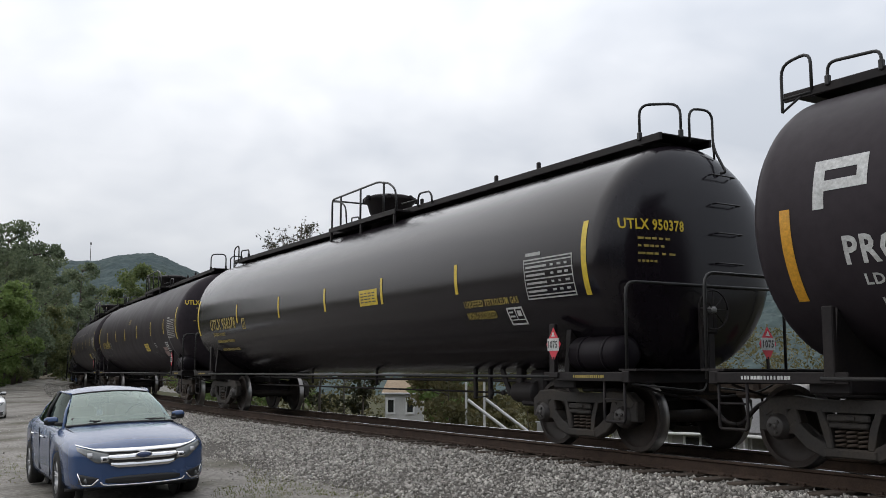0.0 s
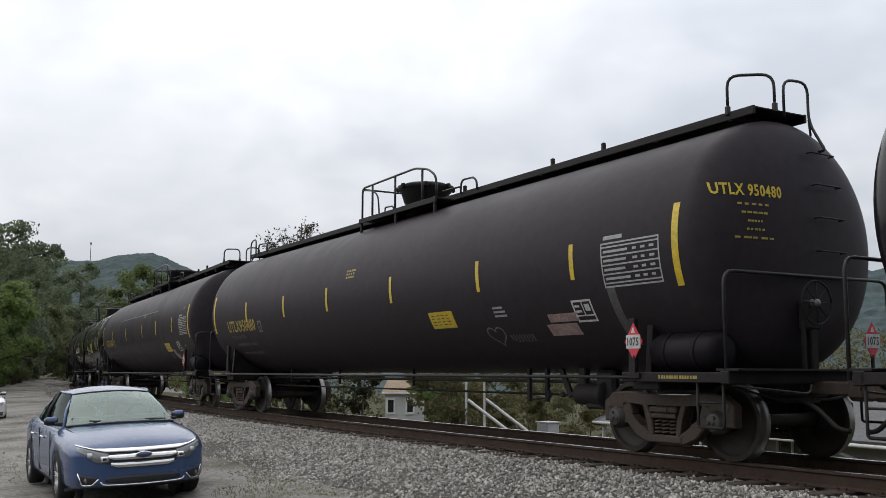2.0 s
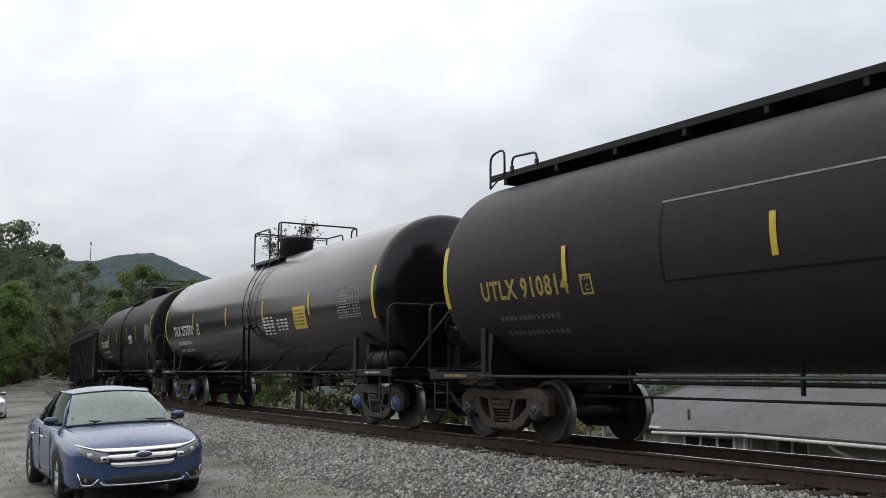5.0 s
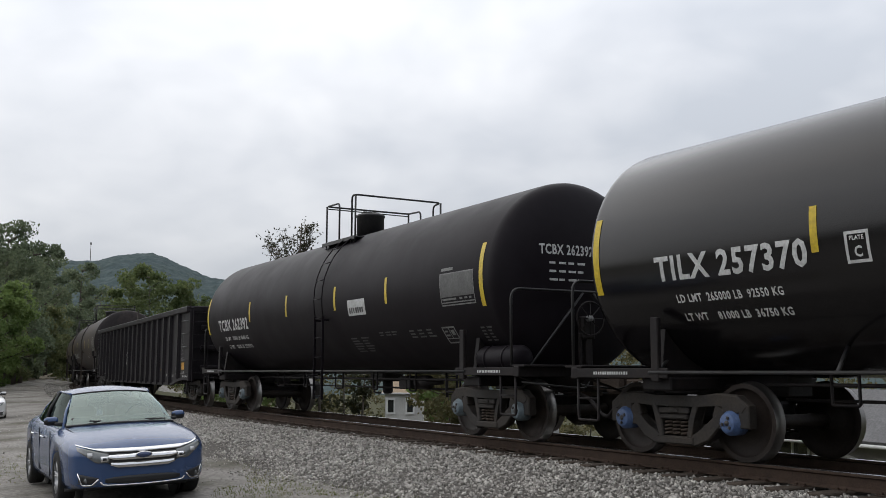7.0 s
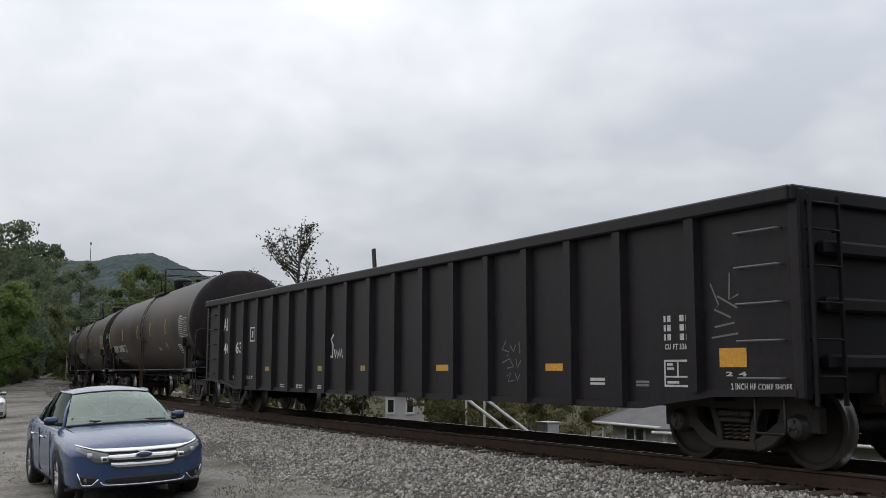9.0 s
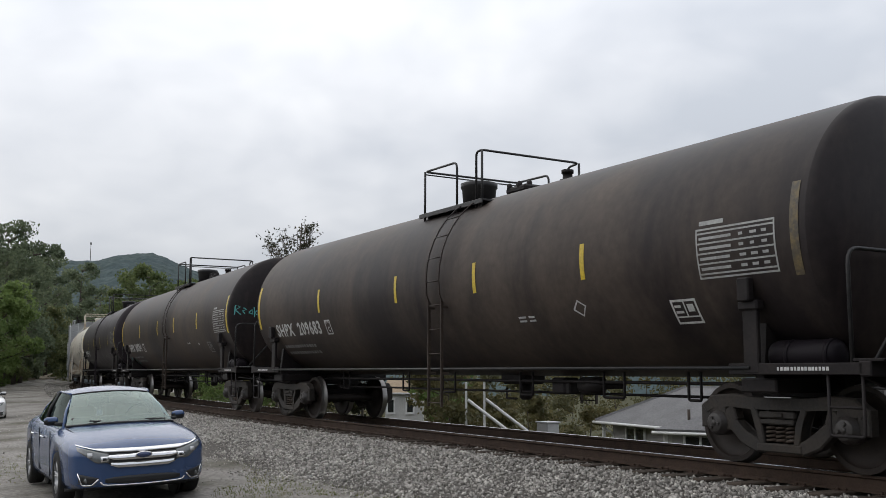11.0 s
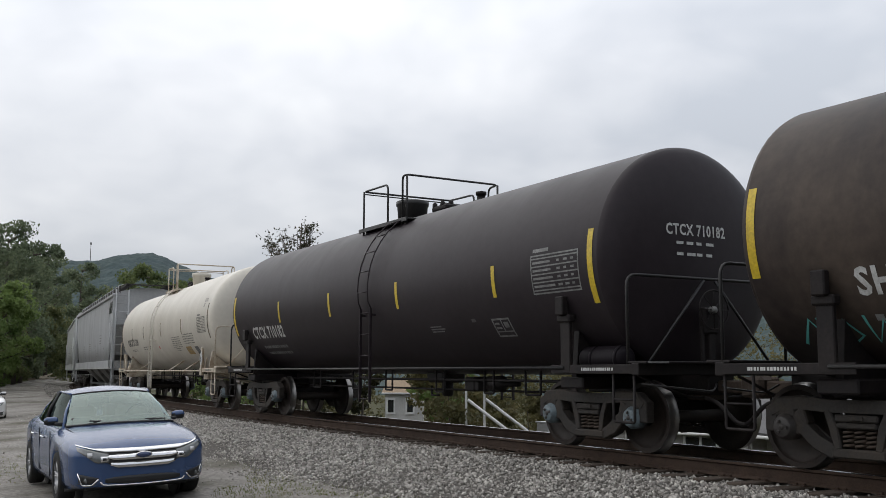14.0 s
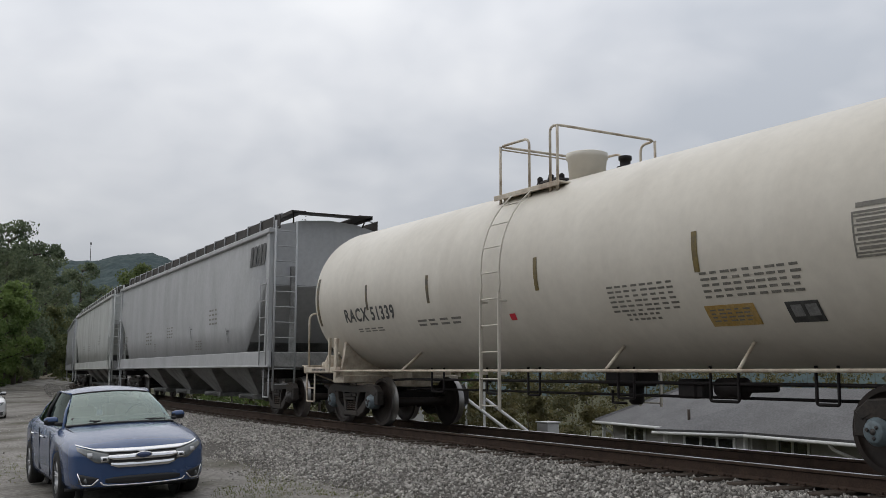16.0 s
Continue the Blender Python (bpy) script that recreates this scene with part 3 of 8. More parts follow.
def build_ground():
    xs, ys = graded(-3500, 3500, -24, 16, 0.5, 1.17), graded(-3500, 3500, -4, 46, 0.5, 1.17)
    X, Y = np.meshgrid(xs, ys)
    xy = np.stack([X.ravel(), Y.ravel()], 1)
    z, off = ground_z(xy), beside(xy)
    nx = len(xs)
    faces, slots = [], []
    for j in range(len(ys) - 1):
        for i in range(nx - 1):
            a = j * nx + i
            faces.append((a, a + 1, a + nx + 1, a + nx))
            o = off[a]
            slots.append(0 if -26 < o < 2.6 and xy[a, 1] < 190 else 1)
    me = bpy.data.meshes.new("ground")
    me.from_pydata([(p[0], p[1], q) for p, q in zip(xy, z)], [], faces)
    me.materials.append(M["dirt_lot"]), me.materials.append(M["turf"])
    me.polygons.foreach_set("material_index", slots)
    me.polygons.foreach_set("use_smooth", [True] * len(faces))
    tagged(link("ground", me), "gravel and dirt lot with rough grass beyond the railway", "ground", kind="structure")


def sweep(name, profile, s0, s1, material, parent=None, step=1.0, slots=None, close=False, label=""):
    """A cross-section (off, z) carried along the track."""
    ss = np.arange(s0, s1 + step / 2, step)
    vs, fs, sl = [], [], []
    n = len(profile)
    for s in ss:
        for o, z in profile:
            x, y, _ = on_track(s, o)
            vs.append((x, y, z))
    m = n if close else n - 1
    for k in range(len(ss) - 1):
        for i in range(m):
            a, b = k * n + i, k * n + (i + 1) % n
            fs.append((a, b, b + n, a + n))
            sl.append(slots[i] if slots else 0)
    me = bpy.data.meshes.new(name)
    me.from_pydata(vs, [], fs)
    for mt in material:
        me.materials.append(mt)
    me.polygons.foreach_set("material_index", sl)
    return link(name, me, parent, label)


# the head is crowned, with worn bright shoulders
RAIL = [(-0.036, -0.016), (-0.0335, -0.008), (-0.028, -0.0035), (-0.016, -0.0008), (0.016, -0.0008), (0.028, -0.0035), (0.0335, -0.008), (0.036, -0.016), (0.036, -0.035), (0.010, -0.050),
        (0.009, -0.150), (0.07, -0.170), (0.07, -0.182), (-0.07, -0.182), (-0.07, -0.170), (-0.009, -0.150), (-0.010, -0.050), (-0.036, -0.035)]
RAIL_SLOT = [0, 1, 1, 1, 1, 1, 0] + [0] * 11


def build_track():
    track = tagged(new("railway_track"), "rusty rails on timber sleepers in grey ballast", "railway track", kind="structure")
    for side in (-0.7535, 0.7535):
        sweep("rail", [(o + side, z) for o, z in RAIL], -330, 200, [M["rust"], M["railhead"]], track, slots=RAIL_SLOT, close=True)
    bed = [(-4.6, -0.68), (-3.6, -0.50), (-2.6, -0.36), (-1.75, -0.245), (-1.5, -0.225), (1.5, -0.225), (1.8, -0.25), (3.4, -1.15)]
    sweep("ballast_bed", bed, -330, 200, [M["ballast_bed"]], track)
    # sleepers: those the camera is near are pieces of their own, the rest one mesh
    bm = bmesh.new()
    box(bm, (0, 0, -0.27), (0.23, 2.62, 0.17), 0.012)
    one = bpy.data.meshes.new("sleeper")
    bm.to_mesh(one)
    bm.free()
    one.materials.append(M["sleeper"])
    rnd = random.Random(4)
    rest_v, rest_f = [], []
    base = np.array([v.co[:] for v in one.vertices])
    polys = [tuple(p.vertices) for p in one.polygons]
    for k in range(-520, 240):
        s = k * 0.52
        x, y, rz = on_track(s)
        mt = pose(x, y, rnd.uniform(-0.008, 0.008), 0, 0, rz + rnd.uniform(-1.2, 1.2))
        if -45 < s < 14:
            link("sleeper", one, track, m=mt)
        else:
            q = np.array([mt @ Vector(p) for p in base])
            a = len(rest_v)
            rest_v += [tuple(p) for p in q]
            rest_f += [tuple(i + a for i in f) for f in polys]
    me = bpy.data.meshes.new("far_sleepers")
    me.from_pydata(rest_v, [], rest_f)
    me.materials.append(M["sleeper"])
    tagged(link("far_sleepers", me, track), kind="stuff")
    # tie plates under the near rail
    bm = bmesh.new()
    box(bm, (0, -0.7535, -0.183), (0.18, 0.34, 0.014), 0.003)
    for dx, dy in ((-0.05, -0.11), (0.05, 0.11), (0.05, -0.11)):
        box(bm, (dx, -0.7535 + dy, -0.168), (0.024, 0.03, 0.03), 0.004)
    plate = bpy.data.meshes.new("tie_plate")
    bm.to_mesh(plate)
    bm.free()
    plate.materials.append(M["rust"])
    for k in range(-80, 26):
        x, y, rz = on_track(k * 0.52)
        link("tie_plate", plate, track, m=pose(x, y, 0, 0, 0, rz))


def rocks(name, count, s0, s1, off0, off1, size, label, seed, dense=None, height=None):
    """Loose stones strewn along the track, one mesh of many."""
    rnd = np.random.RandomState(seed)
    corner = np.array([(x, y, z) for x in (-1, 1) for y in (-1, 1) for z in (-1, 1)]) * 0.60
    tri = np.array([(0, 1, 3), (0, 3, 2), (4, 6, 7), (4, 7, 5), (0, 4, 5), (0, 5, 1), (2, 3, 7), (2, 7, 6), (0, 2, 6), (0, 6, 4), (1, 5, 7), (1, 7, 3)])
    s, off = rnd.uniform(s0, s1, count), rnd.uniform(off0, off1, count)
    if dense is not None:
        keep = rnd.uniform(0, 1, count) < dense(s, off, rnd)
        s, off = s[keep], off[keep]
    n = len(s)
    a = np.interp(s, S_GRID, HEADING)
    x, y = np.interp(s, S_GRID, TRACK_X) + off * np.sin(a), np.interp(s, S_GRID, TRACK_Y) + off * np.cos(a)
    z = height(s, off, np.stack([x, y], 1))
    k = size[0] + (size[1] - size[0]) * rnd.uniform(0, 1, n) ** 2
    q = rnd.normal(size=(n, 4))
    q /= np.linalg.norm(q, axis=1)[:, None]
    w, i, j, l = q.T
    R = np.stack([np.stack([1 - 2 * (j * j + l * l), 2 * (i * j - l * w), 2 * (i * l + j * w)], 1),
                  np.stack([2 * (i * j + l * w), 1 - 2 * (i * i + l * l), 2 * (j * l - i * w)], 1),
                  np.stack([2 * (i * l - j * w), 2 * (j * l + i * w), 1 - 2 * (i * i + j * j)], 1)], 1)
    shape = corner[None] * rnd.uniform(0.55, 1.35, (n, 8, 1)) * rnd.uniform(0.50, 1.25, (n, 1, 3)) + rnd.uniform(-0.16, 0.16, (n, 8, 3))
    v = np.einsum("nab,nkb->nka", R, shape) * (k / 2)[:, None, None]
    v += np.stack([x, y, z + k * 0.16], 1)[:, None, :]
    me = bpy.data.meshes.new(name)
    me.vertices.add(n * 8)
    me.vertices.foreach_set("co", v.reshape(-1))
    f = (tri[None] + (np.arange(n) * 8)[:, None, None]).reshape(-1)
    me.loops.add(len(f))
    me.loops.foreach_set("vertex_index", f)
    me.polygons.add(len(f) // 3)
    me.polygons.foreach_set("loop_start", np.arange(0, len(f), 3))
    me.polygons.foreach_set("loop_total", np.full(len(f) // 3, 3))
    me.update(calc_edges=True)
    me.materials.append(M["stone"])
    return tagged(link(name, me), label, "ballast stones", kind="stuff")


BED_OFF, BED_Z = (-4.6, -3.6, -2.6, -1.75, -1.5, 1.5, 1.8, 3.4), (-0.68, -0.50, -0.36, -0.245, -0.225, -0.225, -0.25, -1.15)


def bed_height(s, off, xy):
    return np.maximum(np.interp(off, BED_OFF, BED_Z), ground_z(xy))


def build_stones():
    def shoulder(s, off, rnd):
        edge = -3.75 + 0.45 * np.sin(s * 0.55) + 0.25 * np.sin(s * 1.9 + 1)
        return np.clip((off - edge) / 0.9 + 0.35, 0.0, 1.0) * np.where(off > -1.0, 0.35, 1.0)
    rocks("ballast", 76000, -31, 6, -4.5, -0.82, (0.030, 0.070), "loose grey crushed-stone ballast beside the rail", 11, shoulder, bed_height)
    rocks("ballast", 8500, -95, -31, -3.1, -0.85, (0.04, 0.09), "loose grey crushed-stone ballast further along the line", 12, shoulder, bed_height)
    rocks("ballast", 5200, -34, 8, -0.66, 0.66, (0.035, 0.08), "oily ballast between the rails", 15, None, bed_height)
    def strewn(s, off, rnd):
        return np.clip((off + 8.0) / 5.0, 0.06, 1) ** 2
    rocks("loose_gravel", 16000, -40, 4, -9.5, -3.3, (0.015, 0.045), "small gravel strewn over the dirt", 13, strewn, bed_height)


def build_grass():
    """Short tufts of grass and weeds at the foot of the ballast and round the parked car."""
    rnd = random.Random(21)
    vs, fs = [], []
    for k in range(13000):
        s, off = rnd.uniform(-22, 3), rnd.gauss(-5.0, 0.9) if rnd.random() < 0.7 else rnd.uniform(-8.5, -4.2)
        if noise.noise(Vector((s * 0.35, off * 0.6, 3.0))) < 0.08:
            continue
        x, y, _ = on_track(s, off)
        z = float(ground_z([(x, y)])[0])
        for b in range(3):
            a, h = rnd.uniform(0, math.tau), rnd.uniform(0.015, 0.045)
            px, py = x + rnd.uniform(-0.04, 0.04), y + rnd.uniform(-0.04, 0.04)
            dx, dy, w = math.cos(a), math.sin(a), 0.004
            lean = rnd.uniform(0.2, 0.7) * h
            i = len(vs)
            vs += [(px - dy * w, py + dx * w, z), (px + dy * w, py - dx * w, z), (px + dx * lean, py + dy * lean, z + h)]
            fs.append((i, i + 1, i + 2))
    me = bpy.data.meshes.new("grass")
    me.from_pydata(vs, [], fs)
    me.materials.append(leaf_material("short grass", [(0.07, 0.10, 0.02), (0.11, 0.13, 0.03), (0.16, 0.15, 0.06)]))
    tagged(link("grass", me), "sparse short grass and weeds at the foot of the ballast", "grass", kind="stuff")


build_ground()
# ---------------------------------------------------------------- bogies, shared by every wagon
WHEELS = []


def frame_mesh():
    bm = bmesh.new()
    y0, y1 = -1.06, -0.90
    strip(bm, [(-1.10, 0.60), (-0.97, 0.715), (-0.70, 0.735), (-0.36, 0.695), (0.36, 0.695), (0.70, 0.735), (0.97, 0.715), (1.10, 0.60)], 0.13, y0, y1, 0.02)
    for k in (-1, 1):
        slab(bm, [(k * 1.16, 0.40), (k * 1.16, 0.66), (k * 1.06, 0.72), (k * 1.0, 0.60), (k * 1.0, 0.40)][::k], y0 + 0.01, y1 - 0.01, 0.015)
        slab(bm, [(k * 0.80, 0.38), (k * 0.80, 0.60), (k * 0.66, 0.70), (k * 0.60, 0.52), (k * 0.68, 0.38)][::k], y0 + 0.01, y1 - 0.01, 0.015)
        strip(bm, [(k * 0.72, 0.50), (k * 0.50, 0.30), (k * 0.28, 0.215)], 0.15, y0 + 0.005, y1 - 0.005, 0.018)
        strip(bm, [(k * 0.235, 0.25), (k * 0.27, 0.47), (k * 0.36, 0.66)], 0.085, y0 - 0.004, y1, 0.015)
        box(bm, (k * 0.889, -0.98, 0.615), (0.26, 0.15, 0.09), 0.015)
    strip(bm, [(-0.31, 0.215), (0.31, 0.215)], 0.10, y0 - 0.01, y1 + 0.01, 0.018)
    box(bm, (0, -0.985, 0.50), (0.46, 0.20, 0.06), 0.015)
    box(bm, (0, -1.06, 0.575), (0.50, 0.05, 0.075), 0.015)
    box(bm, (0.03, -1.094, 0.578), (0.13, 0.02, 0.045), 0.006)
    me = bpy.data.meshes.new("side_frame")
    bm.to_mesh(me)
    bm.free()
    return me


def spring_mesh():
    bm = bmesh.new()
    pts = [(0.060 * math.cos(a), -0.99 + 0.06 * math.sin(a), 0.265 + 0.205 * a / (math.tau * 4.5)) for a in (i * math.tau / 9 for i in range(41))]
    tube(bm, pts, 0.016, 5)
    me = bpy.data.meshes.new("spring")
    bm.to_mesh(me)
    bm.free()
    return me


def wheelset_mesh():
    bm = bmesh.new()
    for k in (-1, 1):
        prof = [(0.60, 0.10), (0.605, 0.135), (0.655, 0.15), (0.70, 0.36), (0.675, 0.395), (0.675, 0.47), (0.685, 0.482), (0.70, 0.480), (0.712, 0.462),
                (0.82, 0.457), (0.822, 0.40), (0.80, 0.392), (0.775, 0.37), (0.745, 0.25), (0.78, 0.15), (0.785, 0.11)]
        slots = [0, 0, 0, 0, 0, 0, 1, 1, 1, 0, 0, 0, 0, 0, 0]
        lathe(bm, [(k * y, r) for y, r in prof], "Y", 40, slots, (0, 0, 0), False, (9, 10))
        lathe(bm, [(k * 0.90, 0.075), (k * 0.90, 0.145), (k * 1.06, 0.145), (k * 1.075, 0.12), (k * 1.11, 0.115), (k * 1.12, 0.10), (k * 1.12, 0.0)], "Y", 20, 2)
        for i in range(3):
            a = i * math.tau / 3
            box(bm, (0.065 * math.cos(a), k * 1.128, 0.065 * math.sin(a)), (0.036, 0.022, 0.036), 0.006, slot=3)
        lathe(bm, [(k * 1.12, 0.035), (k * 1.13, 0.03), (k * 1.13, 0.0)], "Y", 10, 3)
    lathe(bm, [(-0.91, 0.082), (-0.58, 0.095), (-0.3, 0.083), (0.3, 0.083), (0.58, 0.095), (0.91, 0.082)], "Y", 16, 0)
    bmesh.ops.recalc_face_normals(bm, faces=bm.faces)
    me = bpy.data.meshes.new("wheelset")
    bm.to_mesh(me)
    bm.free()
    return me


def bolster_mesh():
    bm = bmesh.new()
    box(bm, (0, 0, 0.57), (0.42, 2.0, 0.20), 0.04)
    lathe(bm, [(0.66, 0.22), (0.72, 0.22), (0.735, 0.17)], "Z", 20)
    for k in (-1, 1):
        box(bm, (k * 0.40, 0, 0.42), (0.08, 1.7, 0.10), 0.015)
        for y in (-0.76, 0.76):
            box(bm, (k * 0.405, y, 0.45), (0.06, 0.10, 0.30), 0.015)
        tube(bm, [(k * 0.40, -0.3, 0.42), (k * 0.1, 0, 0.33)], 0.03, 6)
    box(bm, (0, -0.62, 0.70), (0.18, 0.22, 0.07), 0.01)
    box(bm, (0, 0.62, 0.70), (0.18, 0.22, 0.07), 0.01)
    me = bpy.data.meshes.new("bogie")
    bm.to_mesh(me)
    bm.free()
    return me


FRAME, SPRING, WHEELSET, BOLSTER = frame_mesh(), spring_mesh(), wheelset_mesh(), bolster_mesh()


def styled(me, *mats):
    m2 = me.copy()
    m2.name = me.name
    for mt in mats:
        m2.materials.append(mt)
    return m2


STYLES = {}
for _k, _cast, _cap in (("dark", "cast", "cap_dark"), ("brown", "cast_brown", "cap_dark"), ("blue", "cast", "cap_blue"), ("teal", "cast", "cap_teal")):
    STYLES[_k] = (styled(BOLSTER, M["frame_black"]), styled(FRAME, M[_cast]), styled(SPRING, M["cast_brown"]),
                  styled(WHEELSET, M["wheel"], M["tread"], M[_cap], M["cap_dark"]))


def add_bogie(car, x, style, turned=False):
    bolster, frame_me, spring_me, wheel_me = STYLES[style]
    b = link("bogie", bolster, car, m=pose(x, 0, 0, 0, 0, 180 if turned else 0))
    for rz in (0, 180):
        link("side_frame", frame_me, b, m=pose(0, 0, 0, 0, 0, rz))
        for dx in (-0.135, 0.0, 0.135):
            link("spring", spring_me, b, m=pose(0, 0, 0, 0, 0, rz) @ pose(dx, 0, 0))
    for k in (-0.889, 0.889):
        w = link("wheelset", wheel_me, b, m=pose(k, 0, 0.457))
        WHEELS.append((w, k, -1 if turned else 1))


def coupler_part(car, x, k):
    """Knuckle coupler, its shank and the hose under it, at the end k (1 ahead, -1 behind)."""
    bm = bmesh.new()
    box(bm, (x - k * 0.45, 0, 0.86), (0.80, 0.14, 0.16), 0.02)
    box(bm, (x - k * 0.06, 0.03 * k, 0.86), (0.26, 0.26, 0.28), 0.05)
    box(bm, (x + k * 0.08, 0.10 * k, 0.86), (0.16, 0.10, 0.26), 0.03)
    box(bm, (x - k * 0.95, 0, 0.86), (0.36, 0.42, 0.36), 0.02)
    part("coupler", bm, M["cast_brown"], car)
    bm = bmesh.new()
    tube(bm, [(x - k * 0.62, -0.36, 0.72), (x - k * 0.40, -0.36, 0.66), (x - k * 0.12, -0.34, 0.42), (x + k * 0.02, -0.30, 0.40)], 0.028, 7, 0.12)
    part("brake_hose", bm, M["frame_black"], car, "black rubber brake hose")


# ---------------------------------------------------------------- tank wagons
def head_shape(R, depth, power, n=12):
    """(along, radius) of a tank head, from its rim to its pole."""
    out = []
    for i in range(1, n + 1):
        a = (i / n) * math.pi / 2
        out.append((depth * math.sin(a) ** (2 / power), R * max(0.0, math.cos(a)) ** (2 / power) if i < n else 0.0))
    return out


class Tank:
    """A tank wagon: an Empty on the rails half-way between its bogies, x ahead, near side at -y."""

    def __init__(self, half, cyl, R, zc, paint, style, label, depth=0.7, power=2.0, group="freight train", frame_mat="frame_black", pipe="rail_black", crease=False, deck=0.985, out=(1.43, 1.55), rail_top=2.19, cap=False):
        self.deck, self.out, self.rail_top, self.cap = deck, out, rail_top, cap
        self.half, self.cyl, self.R, self.zc, self.depth, self.power = half, cyl, R, zc, depth, power
        self.frame_mat, self.pipe, self.paint = M[frame_mat], M[pipe], M[paint]
        self.car = thing("tank_car", label, "tank wagon", group)
        bm = bmesh.new()
        h = head_shape(R, depth, power)
        prof = [(-cyl - a, r) for a, r in h[::-1]] + [(-cyl, R)] + [(x, R) for x in np.linspace(-cyl, cyl, 9)[1:-1]] + [(cyl, R)] + [(cyl + a, r) for a, r in h]
        lathe(bm, prof, "X", 72, 0, (0, 0, zc), True, (len(h), len(prof) - 1 - len(h)) if crease else ())
        bmesh.ops.recalc_face_normals(bm, faces=bm.faces)
        part("tank", bm, self.paint, self.car)
        add_bogie(self.car, half, style)
        add_bogie(self.car, -half, style, True)

    # places on the barrel and on the heads
    def side(self, X, z, e=0.005):
        t0 = math.asin(max(-1, min(1, (z - self.zc) / self.R)))

        def place(u, v):
            t = t0 + v / self.R
            return Vector((X + u, -(self.R + e) * math.cos(t), self.zc + (self.R + e) * math.sin(t)))
        return place

    def head(self, y, z, e=0.006):
        def place(u, v):
            yy, zz = y + u, z + v - self.zc
            rho = min(0.999, math.hypot(yy, zz) / self.R)
            x = self.cyl + self.depth * (1 - rho ** self.power) ** (1 / self.power)
            return Vector((x + e * 1.6, yy, zz + self.zc))
        return place

    def mark(self, name, drawn, X, z, mat, label="", step=0.09):
        return lay(name, drawn, self.side(X, z), M[mat], self.car, label, step)

    def head_mark(self, drawn, y, z, mat, label=""):
        return lay("lettering", drawn, self.head(y, z), M[mat], self.car, label, 0.12)

    def stripes(self, xs, ends, mat, w=0.09, worn=(), drop=0.0, low=0.0, lift=0.0):
        mid = self.zc + self.R - 1.585 - low
        for i, x in enumerate(xs):
            self.mark("reflector_strip", marks([(-w / 2, -0.24, w / 2, 0.24)]), x, mid, "dark_tape" if i in worn else mat).location.y -= lift
        for i, x in enumerate(ends):
            self.mark("reflector_strip", marks([(-w / 2 - 0.01, -0.5, w / 2 + 0.01, 0.5)]), x, mid + 0.03 - drop, "dark_tape" if ("tail", "head")[i] in worn else mat)

    # frame, platforms, pipes
    def underframe(self, rail_z=1.02, struts=()):
        h, car = self.half, self.car
        for k in (-1, 1):
            bm = bmesh.new()
            box(bm, (k * (h + 0.20), 0, 0.90), (2.5, 0.46, 0.30), 0.015)
            # saddle over the bogie, cut to the barrel
            out = [(-1.30, 0.98), (1.30, 0.98)]
            for i in range(15):
                t = math.radians(-38 - 104 * i / 14)
                out.append((self.R * 1.003 * math.cos(t), self.zc + self.R * 1.003 * math.sin(t)))
            vs0 = [bm.verts.new((k * h - 0.05, y, z)) for y, z in out]
            vs1 = [bm.verts.new((k * h + 0.05, y, z)) for y, z in out]
            bm.faces.new(vs0), bm.faces.new(vs1[::-1])
            for i in range(len(out)):
                j = (i + 1) % len(out)
                bm.faces.new((vs0[j], vs0[i], vs1[i], vs1[j]))
            box(bm, (k * h, 0, 0.90), (0.5, 2.7, 0.16), 0.02)
            bmesh.ops.recalc_face_normals(bm, faces=bm.faces)
            saddle = part("saddle", bm, self.frame_mat, car)
            for y in (-1.44, 1.44):   # the upright that ties the barrel to the bolster
                bm = bmesh.new()
                if self.cap:
                    box(bm, (k * (h + 0.02), y, 1.38), (0.21, 0.06, 0.70), 0.012)
                    box(bm, (k * (h + 0.02), y, 1.77), (0.28, 0.13, 0.11), 0.02)
                    box(bm, (k * (h + 0.02), y * 1.055, 1.94), (0.17, 0.10, 0.26), 0.015)
                else:
                    box(bm, (k * (h - 0.10), y, 1.32), (0.13, 0.07, 0.78), 0.012)
                part("saddle_post", bm, self.frame_mat, saddle)
            pz, xr = self.deck, h + self.out[0 if k > 0 else 1]
            for y in (-1, 1):
                bm = bmesh.new()
                box(bm, (k * (h + 0.68), y * 1.18, pz + 0.015), (1.45, 0.56, 0.035), 0.006)
                box(bm, (k * (h + 0.55), y * 1.45, pz), (1.72, 0.03, 0.12), 0.008)
                part("end_platform", bm, self.frame_mat, car)
            bm = bmesh.new()
            box(bm, (k * (h + 1.43), 0, pz + 0.0), (0.14, 2.93, 0.15), 0.012)
            box(bm, (k * (h + 1.46), 0, pz + 0.085), (0.34, 2.90, 0.03), 0.006)
            part("end_sill", bm, self.frame_mat, car)
            if self.cap:   # pale worn stripes on the edge of the end walk
                x0 = k * (h + 1.634)
                lay("edge_stripe", marks([(-1.42, 0, -1.08, 0.024), (-0.2, 0, 0.22, 0.024)]), lambda u, v: Vector((x0, u, pz + 0.074 + v)), M["grey_paint"], car)
            # small stencil on the edge of the platform
            u0 = k * (h + 0.70) - 0.33
            lay("lettering", marks(bar_lines(0.66, 0.042, 1, 15, int(h * 10) + k, 0.9)), lambda u, v: Vector((u0 + u, -1.4675, pz - 0.02 + v)), M["dull_yellow"] if self.cyl > 9 else M["white_paint"] if self.frame_mat is M["frame_black"] else M["black_paint"], car)
            bm = bmesh.new()
